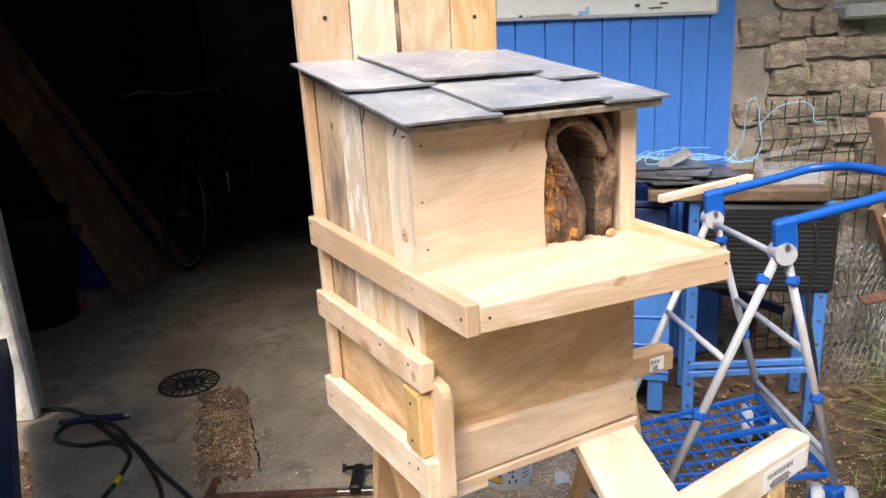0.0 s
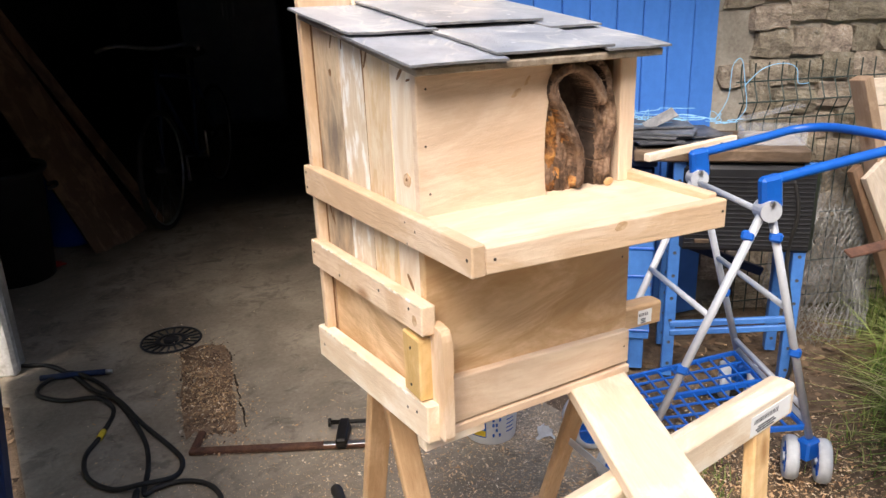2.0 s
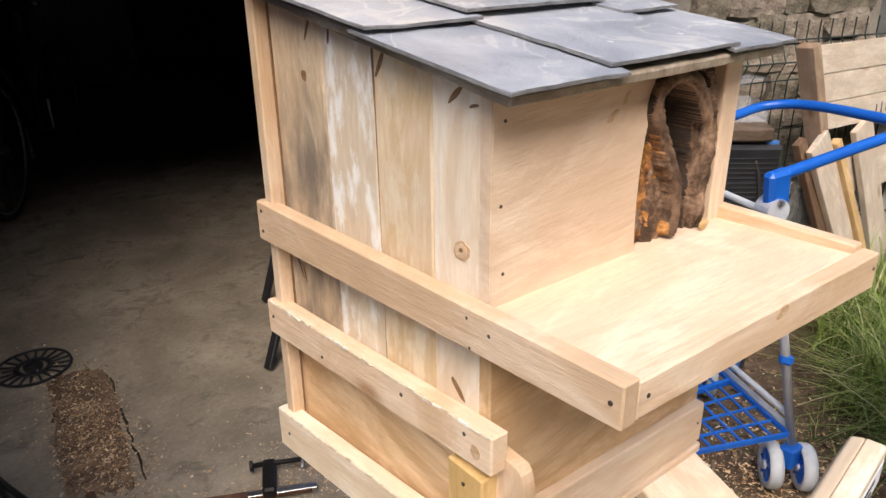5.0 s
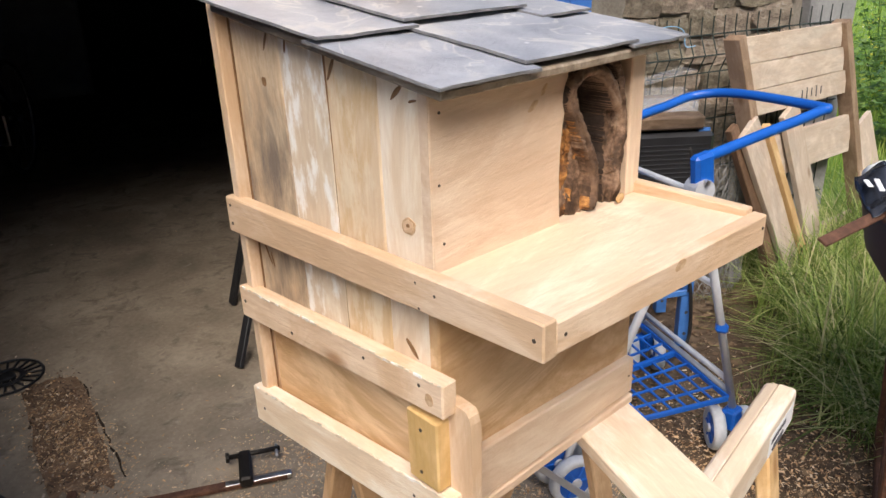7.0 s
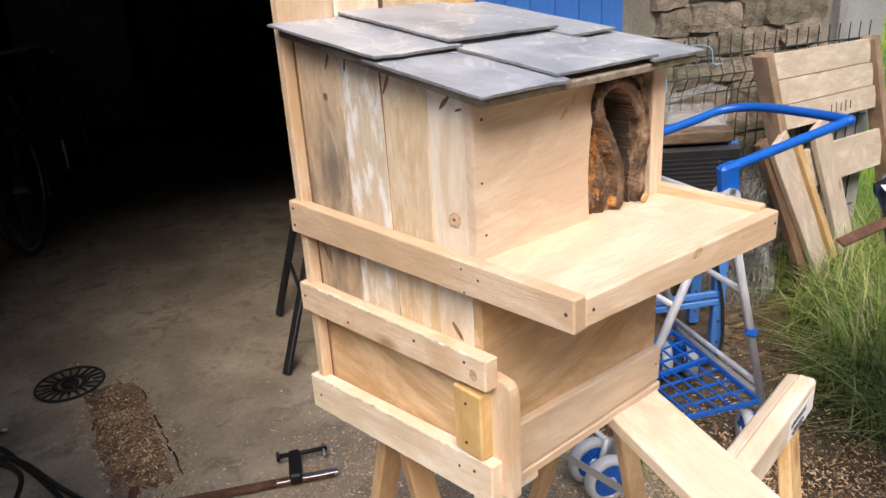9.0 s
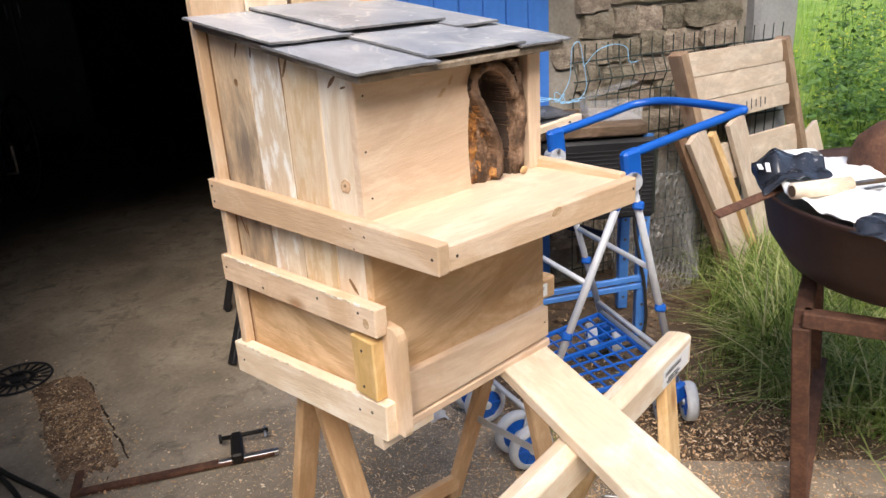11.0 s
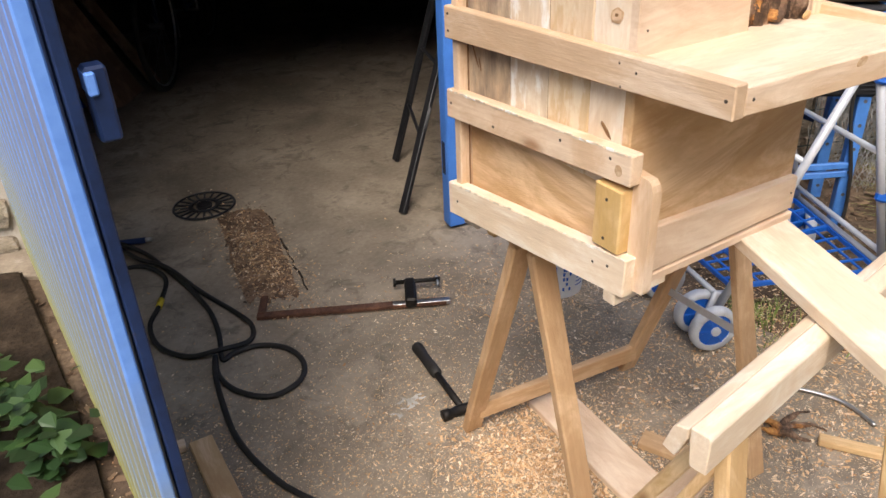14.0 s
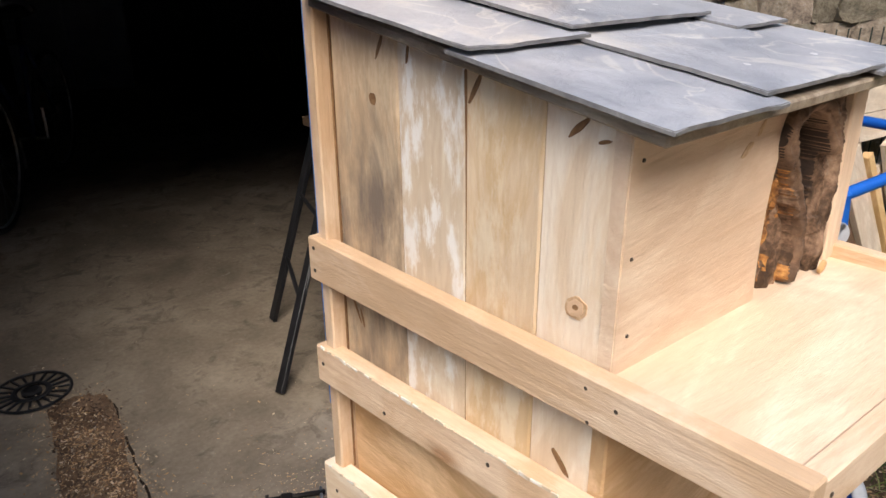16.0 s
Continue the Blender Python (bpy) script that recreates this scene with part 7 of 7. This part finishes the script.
for _ in range(190):
    cx, cy = r.uniform(1.6, 3.3), r.uniform(0.0, 0.66)
    if cy > 0.70 - 0.1 * (cx - 2.0) or cx < grass_edge(cy) + r.uniform(0.08, 0.20):
        continue
    tall = r.uniform(0.14, 0.36)
    for _ in range(95):
        x, y = r.gauss(cx, 0.05), r.gauss(cy, 0.05)
        roots.append(((x, y, soil_height(x, y)), tall * r.uniform(0.4, 1.3), r.uniform(0.06, 0.42), r.uniform(0.0018, 0.0052)))
for _ in range(150):
    cx, cy = r.uniform(1.42, 3.4), r.uniform(-1.2, 0.15)
    if cx < max(1.50 - 0.30 * cy, grass_edge(cy) + r.uniform(0.04, 0.16)):
        continue
    tall = r.uniform(0.12, 0.34)
    for _ in range(75):
        x, y = r.gauss(cx, 0.06), r.gauss(cy, 0.06)
        roots.append(((x, y, soil_height(x, y)), tall * r.uniform(0.4, 1.3), r.uniform(0.06, 0.40), r.uniform(0.0018, 0.0052)))
for cx, cy, n, h in ((1.0, 0.42, 120, 0.05), (0.95, 0.52, 90, 0.05), (1.62, 0.05, 140, 0.10), (1.55, 0.30, 40, 0.07), (2.36, 0.74, 120, 0.20), (0.92, 0.28, 120, 0.04), (0.45, 1.16, 40, 0.02), (1.75, 0.30, 100, 0.10)):
    for _ in range(n):
        x, y = r.gauss(cx, 0.06), r.gauss(cy, 0.05)
        roots.append(((x, y, soil_height(x, y)), h * r.uniform(0.5, 1.4), r.uniform(0.01, h), r.uniform(0.0012, 0.003)))
blades_object("tall_grass", roots, GRASS, "uncut green grass before the fence")
roots = []
for _ in range(30000):
    x = 2.95 + abs(r.gauss(0, 4.0))
    y = r.uniform(-3.0, 9.0)
    k = 0.6 + 0.12 * math.hypot(x, y)
    roots.append(((x, y, soil_height(x, y)), r.uniform(0.06, 0.22) * min(k, 1.6), r.uniform(0.02, 0.12), 0.0022 * k))
blades_object("meadow_grass", roots, FIELD, "bright green meadow behind the fence")


def leafy(name, stems, leaf_size, n_leaf, material, label, category, heart=False):
    """Stems with many small leaves."""
    t = thing(name, (stems[0][0][0], stems[0][0][1], 0), label, category)
    bm = bmesh.new()
    polys = []
    for base, tip, spread in stems:
        b, q = Vector(base), Vector(tip)
        mid = b.lerp(q, 0.5) + Vector((r.uniform(-0.05, 0.05), r.uniform(-0.05, 0.05), 0.02))
        path = smooth_path([b, mid, q], 5)
        tube_bm(path, 0.004, 5, False, bm, [1 - 0.07 * i for i in range(len(path))])
        for _ in range(n_leaf):
            p = path[r.randrange(2, len(path))] + Vector((r.gauss(0, spread), r.gauss(0, spread), r.gauss(0, spread * 0.8)))
            p.z = max(p.z, 0.01)
            a = r.uniform(0, 6.283)
            u = Vector((math.cos(a), math.sin(a), r.uniform(-0.7, 0.3))).normalized()
            w = u.cross(Vector((r.uniform(-0.3, 0.3), r.uniform(-0.3, 0.3), 1))).normalized()
            s = leaf_size * r.uniform(0.6, 1.3)
            k = u.cross(w) * s * 0.12
            if heart:
                polys.append([p, p + w * s * 0.42 + u * s * 0.05, p + w * s * 0.5 + u * s * 0.45, p + u * s * 1.1 - k, p - w * s * 0.5 + u * s * 0.45, p - w * s * 0.42 + u * s * 0.05])
            else:
                polys.append([p, p + w * s * 0.28 + u * s * 0.4 + k, p + u * s, p - w * s * 0.28 + u * s * 0.4 + k])
    part("stem", bm, material, t)
    me = soup(polys)
    me.materials.append(material)
    ob = place(new("foliage", me), t, Matrix())
    tagged(ob, kind="stuff")
    return t


bed = [(-0.74, 0.0), (-0.715, 1.0), (-0.745, 1.98), (-1.2, 2.16), (-1.9, 2.4), (-2.0, 0.0)]
# Dark soil whose colour also holds the shade beside the open door.
SHADE_SOIL = mottled("shade_dark_soil", [(0.32, (0.014, 0.010, 0.007)), (0.5, (0.034, 0.024, 0.016)), (0.66, (0.075, 0.054, 0.036))], 8, 0.95, 0, 60, 0.02, 0.9, 0.15)
bm = prism(bed, -0.05, 0.012, 0.01)
solid("flower_bed", bm, SHADE_SOIL, "dark soil along the open door with shade in its colour", "ground", "structure")
for k in range(4):
    wx, wy = -0.90 - 0.06 * (k % 2), 0.75 + 0.22 * k
    leafy("weed", [((wx, wy, 0), (wx + r.uniform(-0.06, 0.04), wy + r.uniform(-0.06, 0.06), r.uniform(0.06, 0.14)), 0.05) for _ in range(2)], 0.040, 10, LEAF_DARK, "dark green weed in the soil beside the open door", "plant", True)
leafy("weed", [((-0.80, 1.12, 0), (-0.80, 1.05, 0.13), 0.05), ((-0.86, 1.2, 0), (-0.92, 1.15, 0.15), 0.06), ((-0.78, 1.0, 0), (-0.75, 0.92, 0.10), 0.04), ((-0.95, 1.3, 0), (-1.0, 1.3, 0.2), 0.07)], 0.05, 34, LEAF_DARK, "broad-leaved green weed growing by the open door", "plant", True)
for k, (x, y, h) in enumerate(((4.5, 0.95, 0.55), (5.0, 0.75, 0.8), (5.3, 1.35, 0.7), (5.9, 1.15, 1.1), (6.5, 1.8, 1.0), (4.3, 0.40, 0.8), (7.2, 1.3, 1.5))):
    leafy("shrub", [((x, y, 0), (x + r.uniform(-0.25, 0.25), y + r.uniform(-0.25, 0.25), h * r.uniform(0.6, 1.0)), 0.11) for _ in range(9)], 0.065, 60, LEAF, "loose green shrub at the edge of the meadow", "shrub")


# small white and yellow flowers in the meadow
for nm, mat_c, n_f, lab in (("white_flowers", (0.80, 0.80, 0.74), 500, "small white meadow flowers"), ("yellow_flowers", (0.72, 0.60, 0.06), 420, "small yellow meadow flowers")):
    polys = []
    for _ in range(n_f):
        x, y = r.uniform(3.6, 9.0), r.uniform(0.2, 5.0)
        if nm == "yellow_flowers":
            x, y = r.gauss(5.6, 0.5), r.gauss(1.1, 0.35)
        z = soil_height(x, y) + r.uniform(0.12, 0.30 if nm == "white_flowers" else 0.8)
        polys.append(flake((x, y, z), 0.010, r, 0.6))
    stuff(nm, polys, islands(nm + "_petals", [(0, mat_c), (1, tuple(c * 0.8 for c in mat_c))], 0.6, 0.3, 0.3), lab, "flowers")


# dark crack along the broken slab
rc = random.Random(6)
spine = [(0.078 - 0.085 * k / 14 + rc.uniform(-0.007, 0.007), 1.87 - 0.55 * k / 14) for k in range(15)]
crack = [(x - rc.uniform(0.001, 0.004), y) for x, y in spine] + [(x + rc.uniform(0.001, 0.005), y) for x, y in reversed(spine)]
solid("floor_crack", prism(crack, 0.0005, 0.0030, 0.0), SHADE_SOIL, "dark crack along the broken concrete", "crack", "structure")
